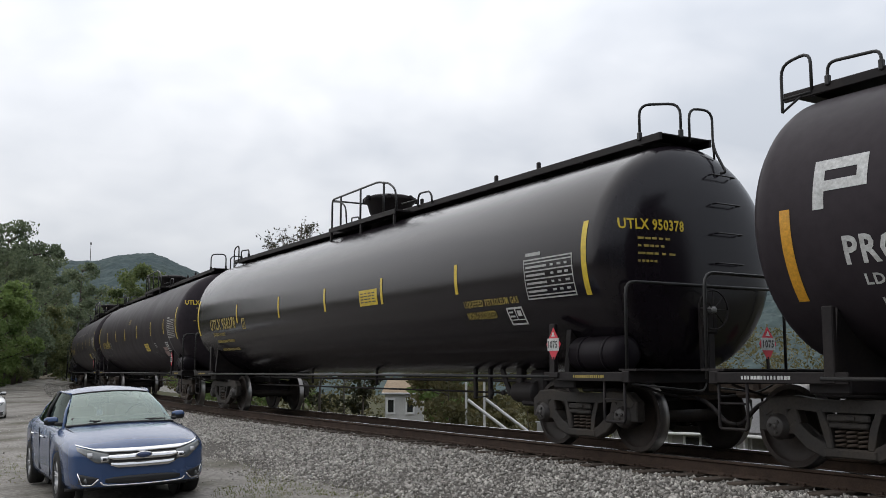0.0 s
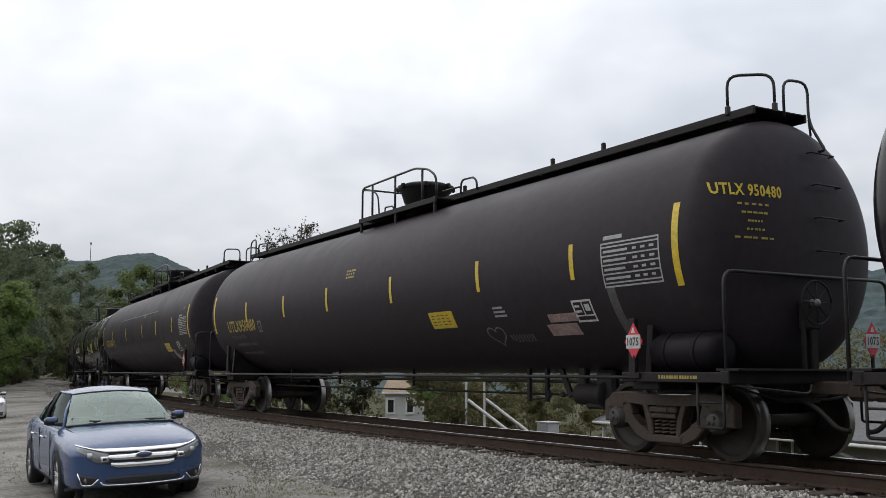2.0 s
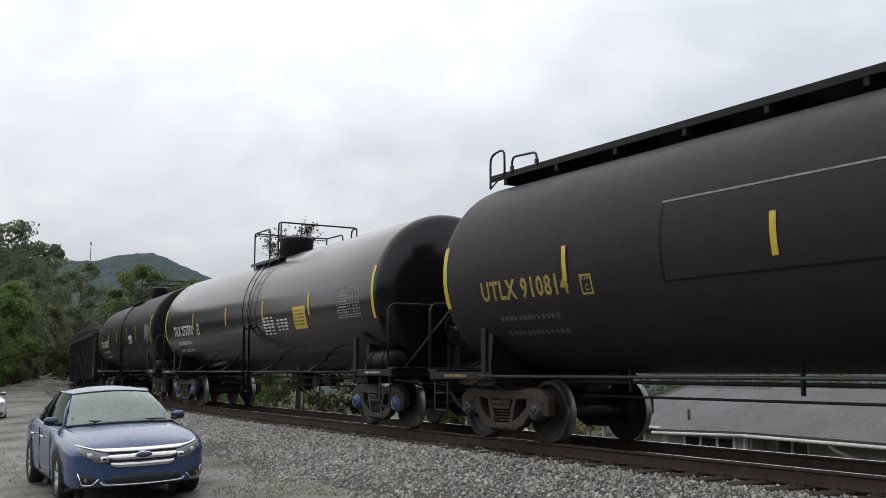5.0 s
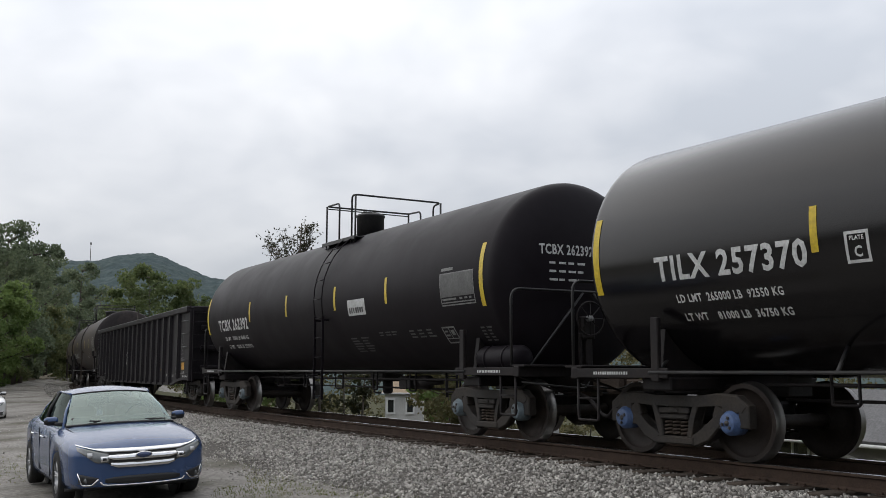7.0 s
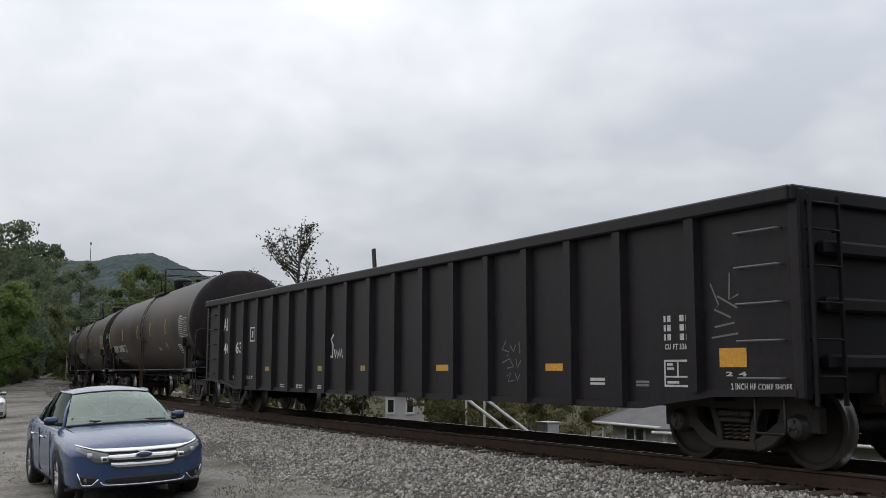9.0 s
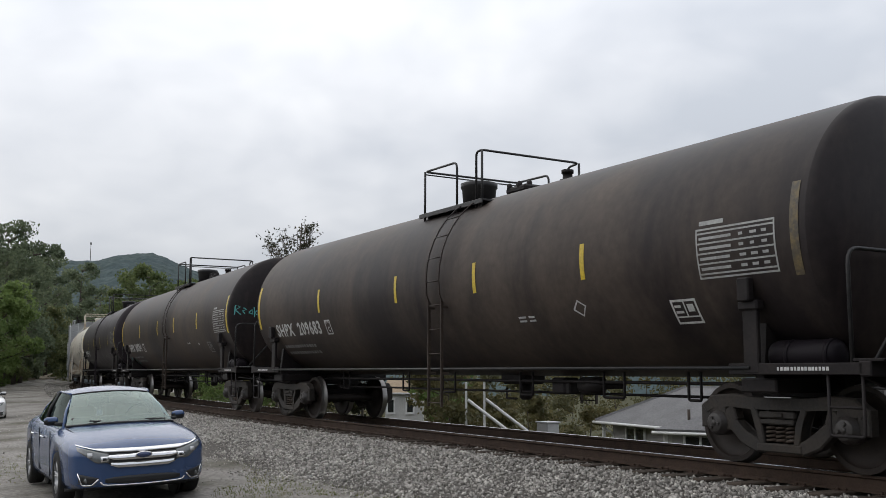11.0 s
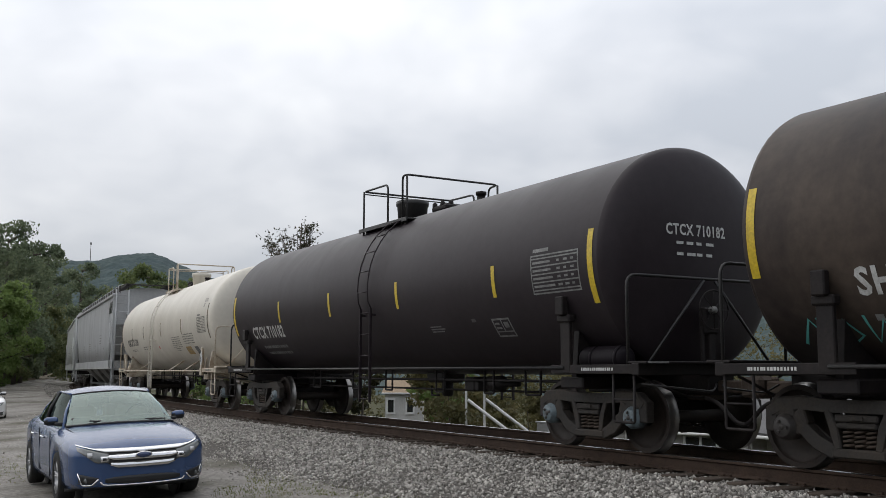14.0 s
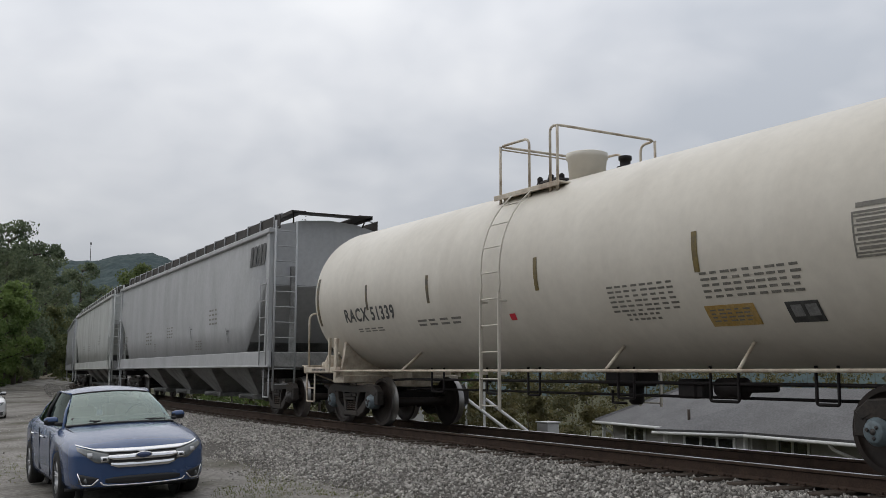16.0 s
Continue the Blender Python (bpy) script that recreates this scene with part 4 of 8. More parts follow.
            tube(bm, [(k * xr, -1.43, pz - 0.02), (k * xr, -1.43, self.rail_top), (k * xr, 1.43, self.rail_top), (k * xr, 1.43, pz - 0.02)], 0.022, 7, 0.16)
            part("end_handrail", bm, M["rail_black"] if self.pipe is M["rail_black"] else self.pipe, car)
            for y in (-1.43, 1.43):
                bm = bmesh.new()
                tube(bm, [(k * (h + 0.98), y, pz - 0.03), (k * (h + 0.98), y, 0.42), (k * (h + 1.38), y, 0.42), (k * (h + 1.38), y, pz - 0.03)], 0.018, 6, 0.04)
                tube(bm, [(k * (h + 0.98), y, 0.70), (k * (h + 1.38), y, 0.70)], 0.014, 6)
                part("step", bm, self.frame_mat, car)
            bm = bmesh.new()
            tube(bm, [(k * (h + 1.46), -1.38, 0.90), (k * (h + 1.66), -1.1, 0.86), (k * (h + 1.70), -0.4, 0.80), (k * (h + 1.60), -0.25, 0.90)], 0.013, 6, 0.1)
            part("uncoupling_lever", bm, M["rail_black"], car)
            # walk brackets and pipes across the end, under the sill
            bm = bmesh.new()
            tube(bm, [(k * (h + 1.30), -1.30, pz - 0.08), (k * (h + 1.34), -0.5, 0.72), (k * (h + 1.34), 0.5, 0.72), (k * (h + 1.30), 1.30, pz - 0.08)], 0.018, 6, 0.2)
            part("sill_pipe", bm, self.frame_mat, car)
            coupler_part(car, k * (h + 2.13), k)
        for y in (-1.47, 1.47):
            bm = bmesh.new()
            tube(bm, [(-h, y, rail_z), (h, y, rail_z)], 0.022, 7)
            for x in struts:
                t = math.radians(-52)
                tube(bm, [(x, y, rail_z), (x - 0.24, math.copysign(self.R * math.cos(t), y), self.zc + self.R * math.sin(t))], 0.024, 6)
            part("side_handrail", bm, self.pipe, car)

    def brake_gear(self, seed, valve=0.8):
        """Pipes, rods, hangers and the air brake valve slung under the barrel."""
        h, rnd = self.half, random.Random(seed)
        bm = bmesh.new()
        tube(bm, [(-h - 1.5, -0.36, 0.80), (-h + 1.2, -0.42, 0.90), (h - 1.2, -0.42, 0.90), (h + 1.5, -0.36, 0.80)], 0.024, 7, 0.3)
        tube(bm, [(-h + 1.0, -0.20, 0.72), (h - 1.0, -0.20, 0.72)], 0.020, 7)
        part("brake_pipe", bm, M["frame_black"], self.car)
        for x in np.linspace(-h + 2.0, h - 2.0, 6):
            x += rnd.uniform(-0.4, 0.4)
            bm = bmesh.new()
            w = rnd.uniform(0.18, 0.5)
            tube(bm, [(x, -0.44, 1.12), (x, -0.44, 0.68), (x + w, -0.44, 0.68), (x + w, -0.44, 1.12)], 0.020, 6, 0.03)
            part("pipe_hanger", bm, M["frame_black"], self.car)
        bm = bmesh.new()
        lathe(bm, [(-0.3, 0.0), (-0.3, 0.12), (0.12, 0.13), (0.18, 0.06), (0.62, 0.045), (0.62, 0.0)], "X", 16, 0, (valve + 2.3, -0.3, 0.85))
        part("brake_cylinder", bm, M["frame_black"], self.car)
        bm = bmesh.new()
        box(bm, (valve + 1.5, -0.25, 0.83), (0.34, 0.3, 0.26), 0.03)
        box(bm, (valve + 1.74, -0.3, 0.80), (0.12, 0.2, 0.18), 0.02)
        part("brake_valve", bm, M["frame_black"], self.car)
        bm = bmesh.new()
        box(bm, (valve, 0, 0.97), (0.70, 0.5, 0.26), 0.06)
        lathe(bm, [(0.58, 0.07), (0.62, 0.11), (0.86, 0.11)], "Z", 14, 0, (valve + 0.15, -0.05, 0))
        tube(bm, [(valve - 0.2, -0.2, 0.78), (valve - 0.2, -0.2, 0.60), (valve + 0.1, -0.2, 0.60)], 0.02, 6)
        part("bottom_outlet", bm, M["frame_black"], self.car)

    def pressure_gear(self):
        """The brake gear of the pressure wagons: rods along the barrel, a lever frame and the cylinder with its bracket near one bogie."""
        h, y = self.half, -0.44
        bm = bmesh.new()
        tube(bm, [(-h - 1.5, -0.36, 0.80), (-h + 1.2, -0.42, 0.90), (h - 1.2, -0.42, 0.90), (h + 1.5, -0.36, 0.80)], 0.026, 7, 0.3)
        part("brake_pipe", bm, M["frame_black"], self.car)
        bm = bmesh.new()
        tube(bm, [(-h + 1.0, y, 0.70), (5.6, y, 0.70)], 0.018, 7)
        box(bm, (4.84, y, 0.70), (0.14, 0.06, 0.12), 0.02)
        box(bm, (5.22, y, 0.70), (0.10, 0.05, 0.08), 0.015)
        part("brake_rod", bm, M["frame_black"], self.car)
        for x in (-6.0, -3.1, 0.4):
            bm = bmesh.new()
            box(bm, (x, y, 0.94), (0.045, 0.05, 0.34), 0.006)
            part("pipe_hanger", bm, M["frame_black"], self.car)
        bm = bmesh.new()
        for x in (4.34, 4.82):
            box(bm, (x, y, 0.87), (0.075, 0.06, 0.58), 0.008)
        tube(bm, [(4.34, y, 0.60), (4.82, y, 0.64)], 0.014, 6)
        part("lever_frame", bm, M["frame_black"], self.car)
        bm = bmesh.new()
        strip(bm, [(5.18, 1.10), (5.44, 0.68)], 0.10, y - 0.02, y + 0.02)
        part("brake_lever", bm, M["frame_black"], self.car)
        bm = bmesh.new()
        lathe(bm, [(-0.02, 0.0), (0.0, 0.10), (0.06, 0.16), (0.62, 0.17), (0.66, 0.20), (0.72, 0.20), (0.74, 0.0)], "X", 20, 0, (5.60, y, 0.72))
        box(bm, (5.76, y, 1.0), (0.16, 0.12, 0.34), 0.02)
        part("brake_cylinder", bm, M["frame_black"], self.car, "black brake cylinder slung under the barrel")
        bm = bmesh.new()
        box(bm, (6.30, y, 0.80), (0.42, 0.16, 0.56), 0.05)
        box(bm, (6.12, y, 0.56), (0.44, 0.22, 0.10), 0.03)
        box(bm, (6.30, y + 0.1, 1.08), (0.34, 0.10, 0.22), 0.02)
        part("brake_valve", bm, M["frame_black"], self.car)

    def reservoir(self, r=0.20, length=1.15):
        bm = bmesh.new()
        x0, z = self.half + 0.05, 1.03 + r + 0.02
        prof = [(0, 0.0), (0.01, r * 0.6), (0.05, r * 0.9), (0.1, r), (length - 0.1, r), (length - 0.05, r * 0.9), (length - 0.01, r * 0.6), (length, 0)]
        lathe(bm, prof, "X", 24, 0, (x0, -1.14, z))
        for x in (0.3, 0.8):
            lathe(bm, [(x - 0.025, r + 0.008), (x + 0.025, r + 0.008)], "X", 24, 0, (x0, -1.14, z), True)
        part("air_reservoir", bm, M["dark_black"], self.car, "black air reservoir cylinder")

    def hand_brake(self):
        """The hand brake's gear box, wheel and chain stand on the end walk, with the braces of the end rail."""
        xr = self.half + self.out[0]
        x, y = xr + 0.02, -0.05
        bm = bmesh.new()
        box(bm, (x, y, 1.72), (0.14, 0.26, 0.36), 0.03)
        box(bm, (x, y + 0.02, 1.30), (0.10, 0.12, 0.66), 0.015)
        box(bm, (x + 0.02, y - 0.14, 1.36), (0.05, 0.05, 0.56), 0.01)
        brake = part("hand_brake", bm, self.frame_mat, self.car)
        bm = bmesh.new()
        cy, cz = y - 0.02, 1.86
        pts = [(x + 0.13, cy + 0.26 * math.cos(a), cz + 0.26 * math.sin(a)) for a in (i * math.tau / 20 for i in range(21))]
        tube(bm, pts, 0.012, 6)
        for i in range(4):
            a = i * math.pi / 4
            tube(bm, [(x + 0.13, cy + 0.26 * math.cos(a), cz + 0.26 * math.sin(a)), (x + 0.13, cy - 0.26 * math.cos(a), cz - 0.26 * math.sin(a))], 0.008, 5)
        part("brake_wheel", bm, self.frame_mat, brake)
        bm = bmesh.new()
        lathe(bm, [(x + 0.07, 0.0), (x + 0.07, 0.05), (x + 0.15, 0.045), (x + 0.16, 0.0)], "X", 12, 0, (0, cy, cz))
        part("hub", bm, M["grey_paint"], brake, "worn pale wheel hub")
        for k in (-1, 1) if self.rail_top > 2.2 else ():
            bm = bmesh.new()
            tube(bm, [(xr + 0.02, k * 1.12, self.deck + 0.06), (xr + 0.01, k * 0.10, self.rail_top - 0.02)], 0.020, 6)
            part("handrail_brace", bm, self.pipe, self.car)

    def end_rungs(self):
        for z in (2.50, 2.91, 3.32, 3.73):
            bm = bmesh.new()
            f = self.head(0.16, z, 0.01)
            a, b = f(0, 0), f(0.46, 0)
            tube(bm, [a, a + Vector((0.09, 0, 0)), b + Vector((0.09, 0, 0)), b], 0.011, 5, 0.02)
            part("rung", bm, self.paint, self.car)

    def ladder(self, x, z0=0.48, w=0.42):
        """A side ladder that climbs round the barrel to the platform."""
        R = self.R + 0.10
        for y in (-1, 1):
            bm = bmesh.new()
            pts = [(-1.60, z0), (-1.60, self.zc - 0.35)]
            for i in range(9):
                t = math.radians(-8 + 66 * i / 8)
                pts.append((-R * math.cos(t), self.zc + R * math.sin(t)))
            for dx in (0, w):
                tube(bm, [(x + dx, p[0] if y < 0 else -p[0], p[1]) for p in pts[1:]], 0.013, 6)
                box(bm, (x + dx, y * 1.60, (z0 + self.zc - 0.35) / 2), (0.022, 0.055, self.zc - 0.35 - z0), 0.005)
                for zz in (1.02, 2.1):
                    box(bm, (x + dx, y * 1.54, zz), (0.03, 0.14, 0.04), 0.005)
            length = [0.0]
            for a, b in zip(pts, pts[1:]):
                length.append(length[-1] + math.hypot(b[0] - a[0], b[1] - a[1]))
            k = 0.06
            while k < length[-1]:
                i = max(j for j in range(len(pts)) if length[j] <= k)
                i = min(i, len(pts) - 2)
                t = (k - length[i]) / (length[i + 1] - length[i])
                py, pz = pts[i][0] + (pts[i + 1][0] - pts[i][0]) * t, pts[i][1] + (pts[i + 1][1] - pts[i][1]) * t
                yy = py if y < 0 else -py
                tube(bm, [(x, yy, pz), (x + w, yy, pz)], 0.012, 5)
                k += 0.40
            part("side_ladder", bm, self.paint, self.car)

    def top_platform(self, xa, hoop, xb, zt=4.73, dome="drum", dome_x=0.0, dome_mat=None, band=None, far=1.15, drum=0.43):
        """The grated loading platform on the crown, its rails, the valve housing and the fittings beside it."""
        zb = self.zc + self.R
        for y in (-0.80, 0.80):
            bm = bmesh.new()
            box(bm, ((xa + xb) / 2, y, zb - 0.20), (xb - xa + 0.16, 0.34, 0.035), 0.006)
            box(bm, ((xa + xb) / 2, y * 1.22, zb - 0.22), (xb - xa + 0.2, 0.03, 0.08), 0.006)
            for x in (xa + 0.1, xb - 0.1):
                box(bm, (x, y * 1.1, zb - 0.32), (0.07, 0.05, 0.26), 0.006)
            part("platform", bm, self.pipe, self.car)
        lo = 3.72
        for x, pts in ((xa, [(hoop, -0.92, lo), (hoop, -0.92, zt - 0.02), (xa, -0.92, zt), (xa, far, zt), (hoop - 0.1, far, zt - 0.02), (hoop - 0.1, far, zb - 0.5)]),
                       (xb, [(xb - 0.18, -0.92, lo), (xb - 0.18, -0.92, zt + 0.045), (xb, -0.92, zt + 0.045), (xb, far, zt + 0.04), (xb - 0.34, far, zt + 0.02), (xb - 0.34, far, zb - 0.5)])):
            bm = bmesh.new()
            tube(bm, pts, 0.021, 7, 0.12)
            for y in (-0.92, far):
                tube(bm, [(x, y, lo), (x, y, zt + 0.035 * (x == xb))], 0.022, 6)
            if x == xa:
                tube(bm, [(x, -0.92, zt - 0.05), (x, far, zt - 0.06)], 0.014, 6)
            part("platform_rail", bm, self.pipe, self.car)
        dx = dome_x
        dm = dome_mat or self.pipe
        bm = bmesh.new()
        if dome == "drum":
            lathe(bm, [(zb - 0.06, drum), (zb + 0.42, drum), (zb + 0.44, drum + 0.02), (zb + 0.48, drum + 0.02), (zb + 0.51, drum - 0.04), (zb + 0.53, 0.0)], "Z", 28, 0, (dx, 0, 0))
            box(bm, (dx, 0, zb + 0.54), (0.12, 0.4, 0.05), 0.01)
            part("valve_housing", bm, dm, self.car)
        else:
            r = 0.32 if dome == "box" else 0.31
            lathe(bm, [(zb - 0.06, r - 0.03), (zb + 0.30, r), (zb + 0.33, r + 0.025), (zb + 0.41, r + 0.025), (zb + 0.43, r - 0.02), (zb + 0.44, 0.0)], "Z", 24, 0, (dx - (0.28 if dome == "box" else 0.0), 0, 0))
            part("valve_housing", bm, dm, self.car)
            m = dx + (1.25 if dome == "box" else -0.75)
            bm = bmesh.new()
            box(bm, (m, -0.05, zb + 0.05), (0.60, 0.40, 0.13), 0.04)
            for i in range(4):
                lathe(bm, [(zb + 0.02, 0.05), (zb + 0.16, 0.05), (zb + 0.19, 0.02)], "Z", 10, 0, (m - 0.23 + 0.15 * i, -0.2 + 0.1 * (i % 2), 0))
            part("manway_cover", bm, M["frame_black"], self.car)
            bm = bmesh.new()
            lathe(bm, [(zb - 0.05, 0.13), (zb + 0.05, 0.13), (zb + 0.06, 0.08), (zb + 0.15, 0.08), (zb + 0.15, 0.10), (zb + 0.21, 0.10), (zb + 0.22, 0)], "Z", 14, 0, (dx + (2.4 if dome == "box" else 0.9), 0, 0))
            part("relief_valve", bm, M["frame_black"], self.car)
        if band:
            for x in band:
                bm = bmesh.new()
                lathe(bm, [(x - 0.03, self.R + 0.003), (x + 0.03, self.R + 0.003)], "X", 72, 0, (0, 0, self.zc), False)
                part("jacket_band", bm, self.paint, self.car)

    def walkway(self, rise=0.0, dx=0.0, fore=0.0):
        """The full-length running board of the pressure wagons, with the flared valve housing and its rails."""
        zb, L, mid = self.zc + self.R + 0.025 + rise, self.half + 1.10, Matrix.Translation((dx, 0, 0))
        bm = bmesh.new()
        for y in (-0.46, 0.46):
            box(bm, (0, y, zb + 0.05), (2 * L, 0.045, 0.11), 0.008)
        box(bm, (0, 0, zb + 0.085), (2 * L, 0.90, 0.02), 0.004)
        for x in np.linspace(-L + 0.4, L - 0.4, 14):
            box(bm, (x, 0, zb + 0.02 - rise / 2), (0.08, 0.94, 0.08 + rise), 0.006)
        part("running_board", bm, M["frame_black"], self.car)
        for xx in (2.30, 5.0, 6.27):
            bm = bmesh.new()
            box(bm, (xx, -0.42, zb + 0.16), (0.07, 0.06, 0.13), 0.015)
            part("board_bracket", bm, M["frame_black"], self.car)
        bm = bmesh.new()
        lathe(bm, [(zb - 0.1, 0.40), (zb + 0.20, 0.40), (zb + 0.26, 0.44), (zb + 0.46, 0.50), (zb + 0.52, 0.56), (zb + 0.59, 0.58), (zb + 0.61, 0.50), (zb + 0.64, 0.44), (zb + 0.65, 0)], "Z", 32, 0, (0.06, 0, 0))
        for i in range(7):
            a = 0.4 + i * math.tau / 7
            box(bm, (0.06 + 0.58 * math.cos(a), 0.58 * math.sin(a), zb + 0.56), (0.08, 0.08, 0.10), 0.015, Matrix.Rotation(a, 4, "Z"))
        part("valve_housing", bm, M["frame_black"], self.car, "flared black valve housing with hinged lid", mid)
        zt, zr = zb + 0.73, zb + 0.06
        bm = bmesh.new()
        tube(bm, [(-1.30, -0.78, zr - 0.12), (-1.30, -0.78, zt - 0.02), (1.05, -0.78, zt), (1.55, -0.78, zt - 0.10), (1.86, -0.78, zt - 0.28), (1.90, -0.78, zr - 0.08)], 0.022, 7, 0.13)
        tube(bm, [(-1.30, -0.78, zt - 0.06), (-0.82, -0.78, zt - 0.14), (-0.56, -0.78, zt - 0.28), (-0.50, -0.78, zr)], 0.018, 6, 0.12)
        tube(bm, [(-1.30, -0.78, zt - 0.04), (-1.30, 0.78, zt - 0.04), (-0.7, 0.78, zt - 0.04), (-0.7, 0.78, zr)], 0.020, 7, 0.14)
        tube(bm, [(-0.23, -0.78, zr), (-0.23, -0.78, zb + 0.15), (0.11, -0.78, zb + 0.13), (0.16, -0.78, zr)], 0.017, 6, 0.08)
        for x, t in ((-0.82, zt), (0.21, zt), (1.33, zt - 0.06)):
            tube(bm, [(x, -0.78, zr - 0.1), (x, -0.78, t)], 0.024, 6)
        part("platform_rail", bm, M["rail_black"], self.car, m=mid)
        bm = bmesh.new()
        for y in (-0.66, 0.66):
            box(bm, (0.28, y, zb + 0.02), (3.30, 0.34, 0.04), 0.006)
            box(bm, (0.28, y * 1.24, zb + 0.0), (3.30, 0.03, 0.10), 0.006)
            for x in (-1.30, 0.28, 1.84):
                box(bm, (x, y * 1.2, zb - 0.16), (0.06, 0.05, 0.34), 0.006)
        part("platform", bm, M["frame_black"], self.car, m=mid)
        bm = bmesh.new()
        tube(bm, [(2.28, -0.50, zb + 0.06), (2.30, -0.50, zb + 0.32), (2.74, -0.50, zb + 0.30), (2.84, -0.50, zb + 0.20), (2.84, -0.50, zb + 0.06)], 0.020, 6, 0.12)
        tube(bm, [(1.90, -0.66, zb + 0.16), (2.30, -0.50, zb + 0.20)], 0.016, 6)
        part("grab_rail", bm, M["rail_black"], self.car, m=mid)
        # grab rails at the ends of the board, and the ladder hoop that carries on down the head
        ahead = [(L - 0.42 - fore, -0.48, zb + 0.08), (L - 0.42 - fore, -0.48, zb + 0.58 - rise), (L - fore, -0.10, zb + 0.55 - rise), (L - fore, -0.10, zb + 0.08)]
        astern = [(-L + 1.30, -0.48, zb + 0.08), (-L + 1.30, -0.48, zb + 0.29), (-L + 0.62, -0.48, zb + 0.33), (-L + 0.62, -0.48, zb + 0.08)]
        for pts in (ahead, astern):
            bm = bmesh.new()
            tube(bm, pts, 0.020, 7, 0.16)
            for q in (pts[0], pts[-1]):
                box(bm, (q[0], q[1], zb + 0.12), (0.06, 0.06, 0.12), 0.01)
            part("grab_rail", bm, M["rail_black"], self.car)
        for k, y0, y1 in ((1, 0.04, 0.44), (-1, -0.48, -0.10)):
            bm = bmesh.new()
            x0, x1 = (L + 0.02, L + 0.06) if k > 0 else (-L - 0.02, -L + 0.40)
            foot = self.head(y1, zb - 0.42, 0.01)(0, 0) if k > 0 else Vector((-L - 0.02, -0.48, zb - 0.12))
            if k > 0:
                tube(bm, [(x0, y0, zb + 0.02), (x0, y0, zb + 0.50), (x1, y1, zb + 0.50), (x1, y1, zb - 0.02), foot + Vector((0.10, 0, 0)), foot], 0.019, 7, 0.15)
                tube(bm, [(x1, y1, zb + 0.02), self.head(y1, zb - 0.20, 0.01)(0, 0)], 0.015, 6)
            else:
                tube(bm, [foot, (x0, y0, zb + 0.02), (x0, y0, zb + 0.46), (x1, y0, zb + 0.52), (x1, y0, zb + 0.06)], 0.020, 7, 0.15)
                tube(bm, [(x0, y0, zb + 0.04), (x1, y0, zb + 0.04)], 0.016, 6)
                tube(bm, [foot, (x1 - 0.15, y0, zb + 0.02)], 0.015, 6)
            part("ladder_hoop", bm, M["rail_black"], self.car)

    # markings
    def number(self, body, X, z, w, mat, h=0.31):
        self.mark("lettering", glyphs(body, w, h), X, z, mat, step=0.08)

    def load_lines(self, X, z, mat, w=1.45, lines=None, gap=0.21):
        for i in range(2):
            drawn = glyphs(lines[i], w, 0.11) if lines else marks(bar_lines(w, 0.085, 1, 13, i + 17, 0.9))
            self.mark("lettering", drawn, X + 0.03 * i, z - gap * i, mat)

    def plate_c(self, X, z, mat):
        k = 0.70 if self.cyl > 9 else 0.80
        self.mark("plate_box", marks(outline_box(0.34 * k, 0.40 * k, 0.032)), X, z + 0.05, mat)
        self.mark("lettering", glyphs("C", 0.11 * k, 0.14 * k), X + 0.12 * k, z + 0.05 + 0.07 * k, mat)
        self.mark("lettering", glyphs("PLATE", 0.20 * k, 0.055 * k), X + 0.07 * k, z + 0.05 + 0.28 * k, mat)

    def test_panel(self, X, z, mat, w=1.15, h=0.58, seed=1, faded=False):
        rnd, rects, n = random.Random(seed), outline_box(w, h, 0.022), 10
        for i in range(1, n):   # ruled lines, with short entries on every second one
            v = h * i / n
            rects.append((0.022, v - 0.010, w - 0.022, v + 0.010) if i % 2 else (0.05, v - 0.016, w * rnd.uniform(0.42, 0.5), v + 0.016))
            if i % 2 == 0:
                rects += [(w * k, v - 0.016, w * (k + rnd.uniform(0.05, 0.09)), v + 0.016) for k in (0.56, 0.70, 0.84)]
        self.mark("test_panel", marks(rects), X, z, mat, "stencilled grid of test data")
        if faded:
            self.mark("paint_patch", marks([(0.02, h * 0.27, w - 0.02, h - 0.02)]), X, z, "faded_paint", "greyed part of the panel").location.y -= 0.004
        self.mark("lettering", marks([(0.05, 0, 0.42, 0.05)]), X, z + h + 0.03, mat)

    def shoes_frame(self, X, z, mat, w=0.42, h=0.33):
        rects = outline_box(w, h, 0.03) + [(w * 0.48, h * 0.3, w * 0.53, h), (0, h * 0.27, w, h * 0.33), (w * 0.1, h * 0.45, w * 0.4, h * 0.55), (w * 0.1, h * 0.68, w * 0.36, h * 0.78), (w * 0.6, h * 0.5, w * 0.85, h * 0.8)]
        self.mark("stencil_box", marks(rects), X, z, mat)

    def note(self, X, z, w, h, rows, mat, seed, cols=5):
        self.mark("lettering", marks(bar_lines(w, h, rows, cols, seed, 0.5)), X, z, mat)

    def placard(self, x, y, z, red=True, end=False):
        """A diamond placard in its holder on a short post."""
        turn = Matrix.Translation((x, y, z)) @ Matrix.Rotation(radians(90 if end else 0), 4, "Z")
        bm = bmesh.new()
        box(bm, (0, 0, -0.29), (0.04, 0.03, 0.24), 0.004)
        box(bm, (0, 0, -0.42), (0.20, 0.05, 0.07), 0.006)
        holder = part("placard_holder", bm, M["frame_black"] if red else M["cream_frame"], self.car, m=turn)
        bm = bmesh.new()
        slab(bm, [(-0.165, 0), (0, -0.235), (0.165, 0), (0, 0.235)], -0.012, -0.004)
